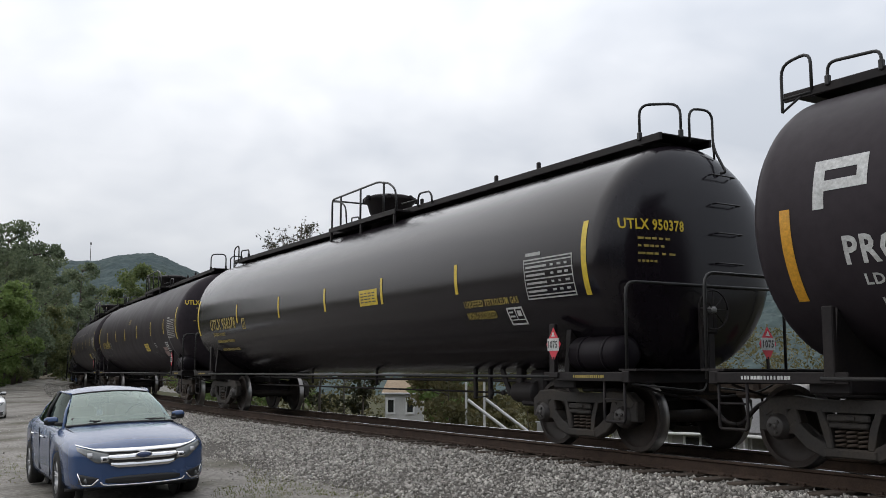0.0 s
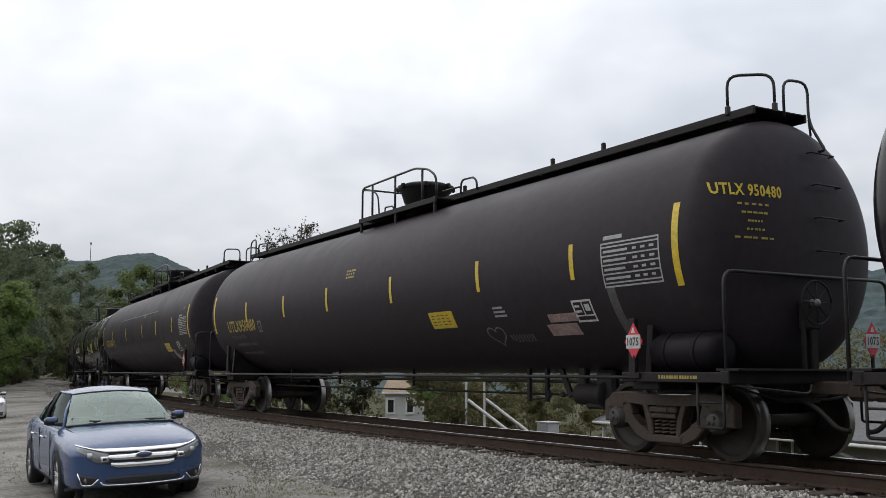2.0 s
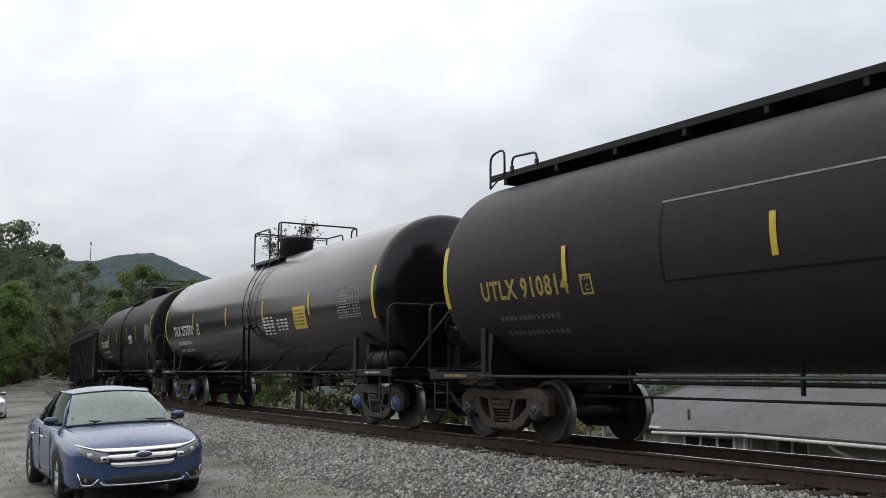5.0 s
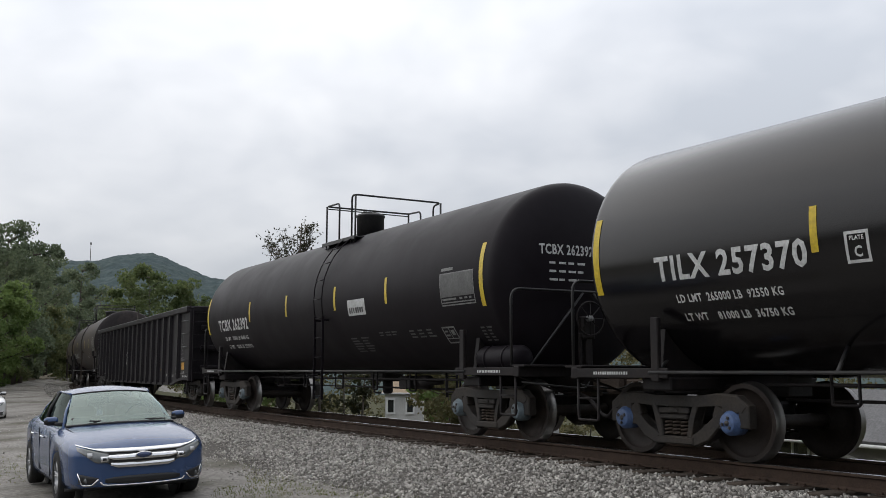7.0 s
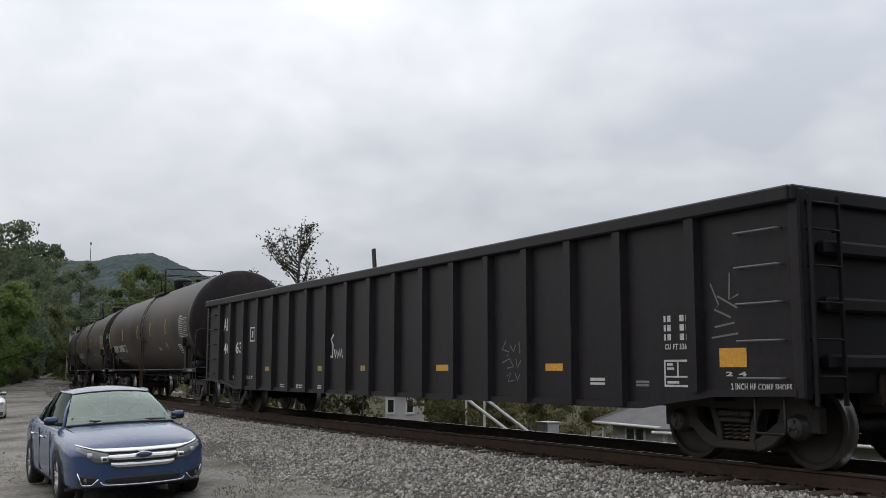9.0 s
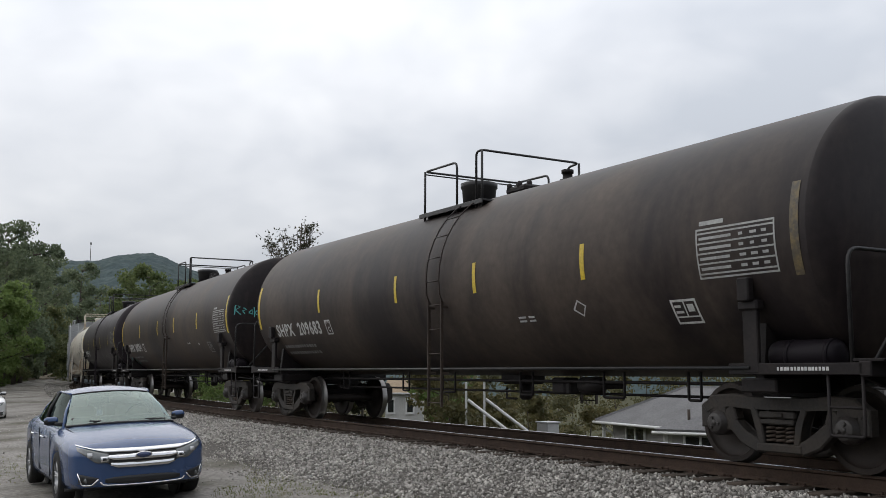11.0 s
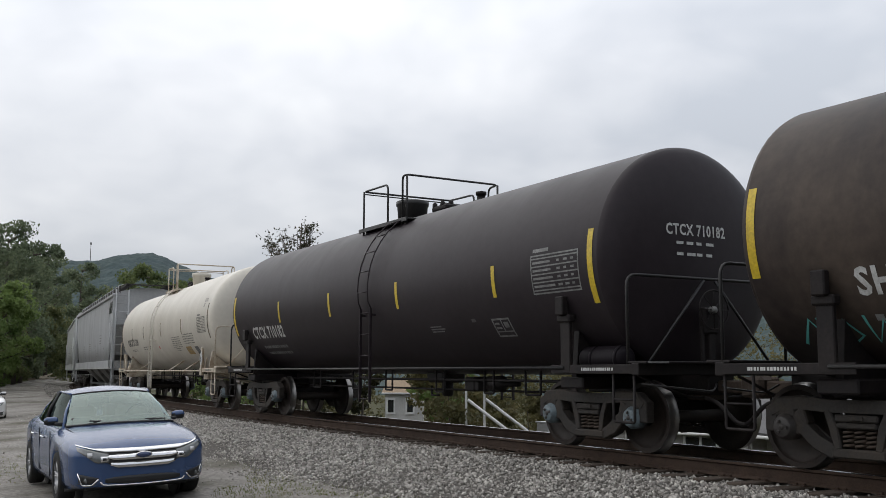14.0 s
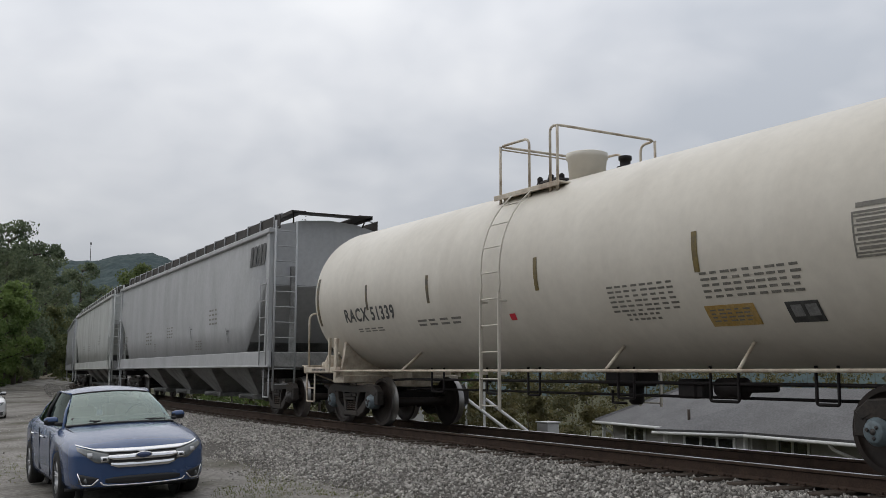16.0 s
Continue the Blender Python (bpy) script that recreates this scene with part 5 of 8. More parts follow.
        part("placard", bm, M["red_label"] if red else M["white_paint"], holder, "red diamond placard" if red else "white diamond placard")
        bm = bmesh.new()
        slab(bm, [(-0.13, -0.085), (0.13, -0.085), (0.13, 0.085), (-0.13, 0.085)] if red else [(-0.09, -0.02), (0.09, -0.02), (0.02, 0.10), (-0.02, 0.10)], -0.018, -0.013)
        part("placard_field", bm, M["white_paint"] if red else M["grey_paint"], holder)
        if red:
            lay("lettering", glyphs("1075", 0.21, 0.105), lambda u, v: Vector((u - 0.105, -0.0225, v - 0.052)), M["black_paint"], holder)
        else:
            bm = bmesh.new()
            slab(bm, [(-0.02, -0.09), (0.02, -0.09), (0.02, -0.03), (-0.02, -0.03)], -0.0225, -0.019)
            part("placard_print", bm, M["grey_paint"], holder)
        if red:
            bm = bmesh.new()
            slab(bm, [(-0.04, 0.11), (0.04, 0.11), (0, 0.18)], -0.017, -0.0125)
            part("placard_print", bm, M["white_paint"], holder)


CARS = []   # (wagon, arc length of its centre at the start, half the distance between bogies)


def pressure_car(s, half, paint, style, label, stripes, ends, rise=0.0, dx=0.0, lift=0.0, fore=0.0):
    t = Tank(half, 9.03, 1.58, 2.605, paint, style, label, 0.49, 2.7, out=(1.43 - fore, 1.55))
    t.underframe(0.98), t.pressure_gear(), t.reservoir(0.235, 0.88 if fore else 1.12), t.hand_brake(), t.end_rungs(), t.walkway(rise, dx, fore)
    t.stripes(stripes, ends, "yellow", low=0.085, lift=lift)
    CARS.append((t.car, s, half))
    return t


def general_car(s, half, cyl, paint, style, label, stripes, ends, crease, frame_mat="frame_black", pipe="rail_black", depth=0.5, power=2.2, stripe_mat="yellow", rail_z=1.06, struts=(), R=1.50, zc=2.57, worn=(), deck=1.08, out=(1.27, 1.40), cap=True, low=0.0):
    t = Tank(half, cyl, R, zc, paint, style, label, depth, power, frame_mat=frame_mat, pipe=pipe, crease=crease, deck=deck, out=out, rail_top=2.28, cap=cap)
    t.underframe(rail_z, struts), t.brake_gear(int(-s)), t.hand_brake()
    t.stripes(stripes, ends, stripe_mat, worn=worn, low=low)
    CARS.append((t.car, s, half))
    return t


def train_front():
    # black tank wagon with large white letters, of which the camera sees the tail end
    t = Tank(7.2, 7.74, 1.55, 2.66, "satin_black", "dark", "matt black tank wagon with large white lettering", 0.55, 2.3)
    t.underframe(0.98), t.brake_gear(3), t.hand_brake()
    t.stripes((-4.2, -1.4, 1.4, 4.2), (-7.5, 7.5), "amber", 0.11, drop=0.42)
    CARS.append((t.car, 0.6, 7.2))
    t.walkway(), t.reservoir(0.235, 1.2)
    P = [(0, 0, 0.13, 0.52), (0.13, 0.40, 0.62, 0.52), (0.50, 0.18, 0.62, 0.40), (0.13, 0.18, 0.50, 0.29)]
    u = 0.0
    for i in range(6):   # the maker's mark as plain white blocks
        t.mark("logo_block", marks([(a + u, b, c + u, d) for a, b, c, d in P]), -7.15, 2.68, "white_paint")
        u += 0.86
    t.number("PRO", -6.85, 2.10, 0.66, "white_paint", 0.30), t.note(-6.1, 2.10, 1.4, 0.3, 1, "white_paint", 2, 6)
    t.number("LD LMT", -6.7, 1.90, 0.62, "white_paint", 0.12), t.number("LT WT", -6.6, 1.68, 0.52, "white_paint", 0.12)

    t = pressure_car(-18.97, 8.12, "gloss_black", "dark", "glossy black pressure tank wagon with yellow lettering", (-5.52, -2.49, 0.21, 2.87, 5.57), (-8.97, 8.9))
    t.number("UTLX 950378", -7.85, 2.15, 2.14, "dull_yellow")
    t.mark("lettering", glyphs("THE TANK CAR PEOPLE", 1.0, 0.09), -7.75, 2.0, "dull_yellow")
    t.load_lines(-7.6, 1.82, "dull_yellow"), t.plate_c(-5.19, 2.06, "dull_yellow")
    t.test_panel(7.50, 2.07, "pale_paint", 1.15, 0.58, 3), t.shoes_frame(6.85, 1.74, "white_paint", h=0.29)
    t.mark("hazard_label", marks([(0, 0, 0.78, 0.30)]), 1.91, 2.285, "yellow", "yellow safety notice")
    t.mark("lettering", marks(bar_lines(0.66, 0.22, 4, 4, 5, 0.4)), 1.97, 2.325, "black_paint").location.y -= 0.004
    t.mark("lettering", glyphs("LIQUEFIED PETROLEUM GAS", 1.53, 0.13), 5.71, 2.03, "dull_yellow")
    t.mark("lettering", glyphs("NON-ODORIZED", 0.84, 0.13), 5.71, 1.86, "dull_yellow")
    t.head_mark(glyphs("UTLX 950378", 0.98, 0.15), -1.36, 2.89, "yellow")
    for i, w in enumerate((0.62, 0.5, 0.7, 0.35)):
        t.head_mark(marks(bar_lines(w * 0.85, 0.06, 1, 5, i)), -1.12, 2.75 - 0.10 * i, "dull_yellow")
    t.placard(8.07, -1.47, 1.42), t.placard(9.62, 1.0, 1.43, end=True)

    t = pressure_car(-39.7, 8.12, "satin_black", "brown", "dusty black pressure tank wagon with worn labels", (-6.32, -3.76, -1.31, 1.59, 4.56, 6.95), (-8.92, 8.95))
    t.number("UTLX950480", -7.85, 2.04, 2.06, "dull_yellow"), t.plate_c(-5.6, 1.95, "grey_paint")
    t.mark("lettering", glyphs("THE TANK CAR PEOPLE", 1.0, 0.09), -7.75, 1.88, "dim_paint"), t.load_lines(-7.6, 1.70, "dim_paint")
    t.test_panel(7.58, 2.12, "pale_paint", 1.10, 0.58, 6), t.shoes_frame(6.78, 1.72, "white_paint")
    t.mark("hazard_label", marks([(0, 0, 0.78, 0.30)]), 2.82, 1.77, "yellow", "yellow safety notice")
    t.mark("lettering", marks(bar_lines(0.64, 0.22, 4, 4, 7, 0.3)), 2.89, 1.805, "black_paint").location.y -= 0.004
    t.mark("warning_label", marks([(0, 0, 0.7, 0.2), (0.12, 0.23, 0.8, 0.36)]), 6.02, 1.56, "pink_label")
    t.mark("paint_patch", marks([(0, 0, 0.16, 0.9)]), 7.6, 1.40, "dim_paint"), t.mark("lettering", marks(bar_lines(0.42, 0.20, 3, 4, 44, 0.6)), -0.40, 2.86, "dull_yellow")
    t.note(4.80, 1.86, 0.48, 0.20, 3, "pale_paint", 9, 1)
    heart = [(0.24 + 0.0145 * 16 * math.sin(a) ** 3, 0.20 + 0.0125 * (13 * math.cos(a) - 5 * math.cos(2 * a) - 2 * math.cos(3 * a) - math.cos(4 * a))) for a in (i * math.tau / 26 for i in range(26))]
    loops = [(0.56 + 0.62 * k / 44 + 0.035 * math.cos(k * 1.1), 0.13 + 0.075 * math.sin(k * 1.1) + 0.05 * (k % 17 == 4)) for k in range(45)]
    t.mark("graffiti", scribble([heart], 0.028), 4.38, 1.46, "grey_spray", "grey spray-painted heart"), t.mark("graffiti", scribble([loops], 0.022), 4.38, 1.46, "dim_paint", "dim looping scrawl")
    t.head_mark(glyphs("UTLX 950480", 0.98, 0.15), -1.36, 3.10, "yellow")
    for i, w in enumerate((0.62, 0.5, 0.3, 0.35, 0.78)):
        t.head_mark(marks(bar_lines(w * 0.8, 0.05, 1, 5, i + 4)), -1.12 + (0.78 - w) * 0.4, 2.98 - 0.10 * i, "dull_yellow")
    t.placard(8.07, -1.47, 1.42), t.placard(9.62, 1.0, 1.43, end=True)

    t = pressure_car(-60.47, 8.27, "satin_black", "brown", "dusty black pressure tank wagon with a repainted patch", (-6.03, -2.49, 1.21, 3.90, 6.63), (-9.1, 8.95), 0.085, 0.10, 0.012, 0.2)
    t.number("UTLX 910814", -8.1, 2.10, 2.1, "dull_yellow"), t.plate_c(-5.75, 2.02, "dull_yellow")
    t.load_lines(-7.8, 1.80, "dim_paint")
    t.mark("paint_patch", marks([(0, 0, 8.15, 1.0)]), -4.20, 2.13, "patch_black", "repainted dark patch with a pale upper edge").location.y -= 0.003
    t.mark("paint_patch", marks([(0, 0.975, 8.1, 1.0)]), -4.20, 2.13, "grey_paint").location.y -= 0.006
    t.mark("paint_patch", marks([(0, 0, 8.15, 0.018), (0, 0.018, 0.035, 0.97)]), -4.20, 2.13, "dark_black").location.y -= 0.006
    t.mark("lettering", marks(bar_lines(0.30, 0.15, 3, 4, 45, 0.7)), 1.36, 2.98, "dull_yellow").location.y -= 0.012
    t.mark("lettering", marks([(0, 0, 0.30, 0.02), (0, 0.02, 0.03, 0.16), (0.42, 0.0, 0.66, 0.09)]), 7.72, 2.93, "dim_paint")
    t.mark("stencil_box", marks([(0, 0, 0.20, 0.11)]), 7.28, 1.72, "dim_paint"), t.mark("stencil_box", marks([(0, 0, 0.10, 0.09)]), 7.86, 1.81, "dull_yellow")
    t.test_panel(7.68, 2.17, "pale_paint", 1.07, 0.53, 12), t.shoes_frame(6.79, 1.70, "white_paint", h=0.32)
    t.mark("hazard_label", marks([(0, 0, 0.79, 0.31)]), 4.86, 1.70, "yellow", "yellow safety notice")
    t.mark("lettering", marks(bar_lines(0.66, 0.22, 4, 4, 8, 0.3)), 4.92, 1.74, "black_paint").location.y -= 0.004
    t.note(5.03, 1.49, 0.42, 0.2, 4, "grey_paint", 4, 1)
    t.mark("warning_label", marks([(0.06, 0.10, 0.42, 0.40), (0.14, 0.0, 0.66, 0.22)]), 5.64, 1.45, "pink_label", "faded pink warning label, partly torn")
    t.head_mark(glyphs("UTLX", 0.46, 0.15), -0.80, 2.94, "yellow")
    t.placard(8.14, -1.47, 1.38), t.placard(9.77, 1.0, 1.43, end=True)


def train_middle():
    t = general_car(-80.2, 7.16, 8.02, "shiny_black", "blue", "shiny black tank wagon with white lettering", (-4.65, -1.35, 1.7, 4.75), (-8.0, 8.0), False, rail_z=1.04,
                    struts=(-7.0, -4.5, -2.0, 1.6, 4.6), depth=0.36, power=2.6, R=1.55, zc=2.53, cap=False, deck=1.03, out=(1.30, 1.48))
    t.ladder(0.47, 0.5), t.top_platform(-0.92, 0.32, 1.14, dome="drum", dome_x=-0.17), t.reservoir()
    t.number("TILX 257370", -6.95, 2.12, 2.2, "white_paint"), t.load_lines(-6.7, 1.86, "white_paint", 1.55, ("LD LMT  265000 LB  92550 KG", "LT WT    81000 LB  36750 KG")), t.plate_c(-4.3, 2.06, "white_paint")
    t.test_panel(6.3, 2.1, "grey_paint", 1.1, 0.55, 15)
    t.mark("hazard_label", marks([(0, 0, 0.75, 0.5)]), 3.78, 1.98, "yellow", "yellow safety notice")
    t.mark("lettering", marks(bar_lines(0.62, 0.38, 5, 4, 33, 0.4)), 3.84, 2.04, "black_paint").location.y -= 0.004
    t.note(1.68, 1.90, 0.84, 0.46, 6, "white_paint", 31, 3), t.note(2.66, 1.97, 0.74, 0.30, 4, "white_paint", 32, 3)

    t = general_car(-98.0, 6.5, 7.29, "dark_black", "teal", "plain black tank wagon with white lettering", (-3.80, -1.27, 1.47, 3.80), (-7.3, 7.10), False, rail_z=1.05, low=-0.03,
                    struts=(), depth=0.42, power=2.6, R=1.54, zc=2.53, cap=False, deck=1.05)
    t.ladder(0.62), t.top_platform(-0.44, 0.26, 1.09, dome="drum", dome_x=-0.10, drum=0.31), t.reservoir()
    t.number("TCBX 262392", -6.35, 2.10, 2.36, "white_paint"), t.load_lines(-6.05, 1.86, "white_paint", 1.85, ("LD LMT   190900 LB  86600 KG", "LT WT     72100 LB  32700 KG"))
    t.test_panel(5.81, 2.11, "grey_paint", 1.07, 0.54, 17, faded=True), t.shoes_frame(5.54, 1.52, "grey_paint")
    t.mark("phone_board", marks([(0, 0, 0.79, 0.31)]), 2.10, 2.13, "white_paint", "pale notice board with dark writing")
    t.mark("lettering", marks(bar_lines(0.66, 0.12, 1, 7, 41, 0.9)), 2.16, 2.17, "black_paint").location.y -= 0.004
    t.note(1.78, 1.43, 0.95, 0.38, 6, "dim_paint", 42, 2), t.note(3.14, 1.70, 0.78, 0.11, 2, "dim_paint", 43, 3), t.note(4.35, 1.63, 0.94, 0.19, 3, "dim_paint", 44, 3), t.note(6.74, 1.52, 0.36, 0.30, 5, "dim_paint", 45, 2)
    t.head_mark(glyphs("TCBX 262392", 1.0, 0.17), -0.84, 2.84, "white_paint")
    for i in range(3):
        t.head_mark(marks(bar_lines(0.7, 0.07, 1, 4, i + 60)), -0.68, 2.68 - 0.13 * i, "white_paint")


def train_rear():
    t = general_car(-137.7, 7.15, 8.04, "brown_black", "dark", "weathered brown-black tank wagon with dust stains", (-4.38, -0.94, 1.70, 4.40), (-7.93, 7.9), True, rail_z=1.09, low=0.02, depth=0.28, power=2.2, R=1.565, zc=2.545, worn=("head",))
    t.ladder(0.36), t.top_platform(-1.0, 0.14, 0.95, 4.73, "box", -0.3, band=(0.12, 0.74)), t.reservoir(0.17, 0.9)
    t.number("SHPX  209683", -6.98, 1.83, 2.50, "white_paint"), t.load_lines(-6.92, 1.58, "grey_paint", 1.8, gap=0.135), t.plate_c(-4.22, 1.76, "white_paint")
    t.shoes_frame(5.9, 1.62, "white_paint"), t.note(2.68, 1.76, 0.5, 0.12, 2, "white_paint", 50, 2), t.test_panel(6.5, 2.1, "pale_paint", 1.15, 0.58, 21)
    t.mark("stencil_box", scribble([[(0, 0.1), (0.12, 0.22), (0.26, 0.14), (0.16, 0.0), (0, 0.1)]], 0.03), 4.05, 1.80, "white_paint")

    t = general_car(-156.1, 7.12, 8.02, "brown_black", "dark", "weathered brown-black tank wagon with teal spray paint on its end", (-4.28, -1.04, 1.52, 4.60), (-7.95, 7.9), True, rail_z=1.10, low=0.025, depth=0.28, power=2.2, R=1.57, zc=2.55)
    t.ladder(0.34), t.top_platform(-1.0, 0.1, 0.9, 4.74, "box", -0.32, band=(0.1, 0.74)), t.reservoir(0.17, 0.9)
    t.number("SHPX  208234", -6.78, 1.79, 2.32, "white_paint"), t.load_lines(-6.72, 1.55, "grey_paint", 1.72, gap=0.135), t.plate_c(-4.07, 1.71, "white_paint")
    t.test_panel(6.50, 2.10, "pale_paint", 1.18, 0.60, 22), t.shoes_frame(5.32, 1.60, "grey_paint"), t.note(3.0, 1.86, 0.36, 0.08, 1, "white_paint", 51, 2), t.note(4.3, 1.80, 0.14, 0.12, 1, "white_paint", 52, 1)
    t.head_mark(glyphs("SHPX 208234", 1.02, 0.16), -0.60, 2.92, "white_paint")
    for i in range(2):
        t.head_mark(marks(bar_lines(0.62, 0.07, 1, 4, i + 70)), -0.36, 2.76 - 0.14 * i, "grey_paint")
    t.head_mark(scribble([[(0, 0), (0.02, 0.25), (0.14, 0.20), (0.02, 0.12), (0.16, 0)], [(0.26, 0.02), (0.2, 0.1), (0.3, 0.14), (0.22, 0.18)], [(0.36, 0.06), (0.44, 0.14), (0.46, 0.02), (0.36, 0.06)],
                          [(0.50, 0.2), (0.51, -0.06)], [(0.58, 0.12), (0.51, 0.05), (0.62, -0.02), (0.70, 0.02)]], 0.03), -1.42, 2.52, "teal_spray", "teal spray-painted scrawl")
    t.mark("graffiti", scribble([[(0, 0), (0.2, 0.34), (0.34, 0.05)], [(0.3, 0.36), (0.42, 0.0)], [(0.5, 0.1), (0.6, 0.32), (0.74, 0.1), (0.6, 0.0), (0.5, 0.1)], [(0.85, 0.36), (0.88, 0.0), (1.05, 0.3), (1.1, 0.0)]], 0.035), -7.7, 1.35, "teal_spray", "teal spray-painted scrawl")

    t = general_car(-173.9, 6.5, 7.36, "plum_black", "teal", "matt plum-black tank wagon with white lettering", (-4.13, -1.29, 1.70, 4.88), (-7.26, 7.22), True, rail_z=1.10, low=0.17, depth=0.32, power=2.3, R=1.575, zc=2.575)
    t.ladder(0.32), t.top_platform(-1.02, 0.08, 0.88, 4.76, "box", -0.32, band=(0.1, 0.72)), t.reservoir(0.17, 0.9)
    t.number("CTCX 710182", -6.10, 1.83, 2.02, "white_paint"), t.load_lines(-5.78, 1.60, "grey_paint", 1.52, gap=0.135)
    t.test_panel(5.88, 2.13, "grey_paint", 1.1, 0.56, 23), t.shoes_frame(4.57, 1.58, "grey_paint", 0.48), t.note(2.6, 1.70, 0.55, 0.14, 3, "grey_paint", 53, 1), t.note(4.0, 1.80, 0.14, 0.12, 1, "dim_paint", 54, 1)
    t.head_mark(glyphs("CTCX 710182", 1.06, 0.16), -0.64, 2.86, "white_paint")
    for i in range(2):
        t.head_mark(marks(bar_lines(0.7, 0.08, 1, 4, i + 75)), -0.48, 2.72 - 0.15 * i, "white_paint")

    # cream tank wagon
    t = general_car(-191.0, 6.47, 7.26, "cream", "teal", "stained cream tank wagon with black lettering", (-4.95, -2.64, 0.47, 3.61), (-7.2, 7.05), False, "cream_frame", "cream_frame", 0.46, 2.5, "worn_tape", 1.06,
                    (-3.57, 1.94, 4.19), low=0.045, worn=(0, 1, "tail", "head"), cap=False, out=(1.31, 1.31))
    t.ladder(-0.80, w=0.50), t.top_platform(-1.24, -0.44, 0.28, 4.71, "pot", -0.15, M["cream"], band=(-1.12, -0.45), far=1.05)
    t.number("RACX 51339", -5.99, 2.00, 2.06, "black_paint", 0.28)
    t.note(-5.6, 1.80, 1.1, 0.10, 2, "grey_text", 80, 4), t.note(-3.2, 1.82, 1.5, 0.16, 2, "grey_text", 81, 4)
    t.test_panel(5.74, 2.16, "grey_text", 1.0, 0.46, 83)
    t.mark("hazard_label", marks([(0, 0, 0.74, 0.29)]), 3.54, 1.58, "tan_label", "faded yellow-brown notice")
    t.mark("warning_label", marks([(0, 0, 0.15, 0.11)]), -0.39, 1.82, "red_label", "small red label"), t.mark("lettering", marks(bar_lines(0.64, 0.14, 2, 6, 87, 0.45)), 2.17, 1.69, "grey_text")
    t.mark("dark_label", marks([(0, 0, 0.43, 0.27)]), 4.70, 1.58, "black_paint")
    t.mark("lettering", marks(bar_lines(1.25, 0.40, 6, 8, 84, 0.42)), 1.95, 1.80, "grey_text"), t.mark("lettering", marks(bar_lines(1.45, 0.36, 5, 9, 85, 0.42)), 3.62, 1.88, "grey_text")
    t.mark("lettering", marks(bar_lines(0.62, 0.2, 4, 5, 86, 0.4)), 3.60, 1.62, "grey_text").location.y -= 0.004
    t.mark("lettering", marks([(0.03, 0.04, 0.17, 0.19), (0.22, 0.04, 0.37, 0.19)]), 4.73, 1.61, "grey_paint").location.y -= 0.004
    t.mark("lettering", glyphs("GLYCOL\nUSP", 0.42, 0.26), 6.42, 2.88, "grey_text")
    t.head_mark(glyphs("RACX 51339", 0.78, 0.15), -0.62, 2.86, "black_paint")
    for i in range(2):
        t.head_mark(marks(bar_lines(0.6, 0.07, 1, 3, i + 88)), -0.44, 2.66 - 0.12 * i, "grey_text")
    for i in range(5):
        t.head_mark(marks(bar_lines(0.55, 0.06, 1, 3, i + 90)), -0.30, 2.02 - 0.11 * i, "grey_text")
    for x, z in ((6.55, 1.38), (-6.55, 1.38)):
        for y in (-1.46, 1.46):
            bm = bmesh.new()
            box(bm, (x - 0.1, y, 1.38), (0.05, 0.06, 0.70), 0.008)
            box(bm, (x + 0.14, y * 0.97, 1.25), (0.05, 0.04, 0.42), 0.008, Matrix.Rotation(radians(35), 4, "Y"))
            part("saddle_bracket", bm, M["cream_frame"], t.car)
    t.placard(6.58, -1.52, 1.40, red=False), t.placard(7.95, 0.0, 1.40, red=False, end=True)
    bm = bmesh.new()
    for i, (dx, dz, r) in enumerate(((0, 0, 0.13), (0.2, 0.03, 0.10), (-0.18, -0.02, 0.09), (0.05, 0.14, 0.07))):
        lathe(bm, [(-0.15, 0.0), (-0.14, r), (0.14, r), (0.15, 0)], "Y", 12, 0, (-7.5 + dx, -1.0, 1.18 + dz))
    part("valve_block", bm, M["cream_frame"], t.car)
# ---------------------------------------------------------------- gondola and covered hoppers
def flat_side(y, X, z, e=0.006):
    return lambda u, v: Vector((X + u, -(y + e), z + v))


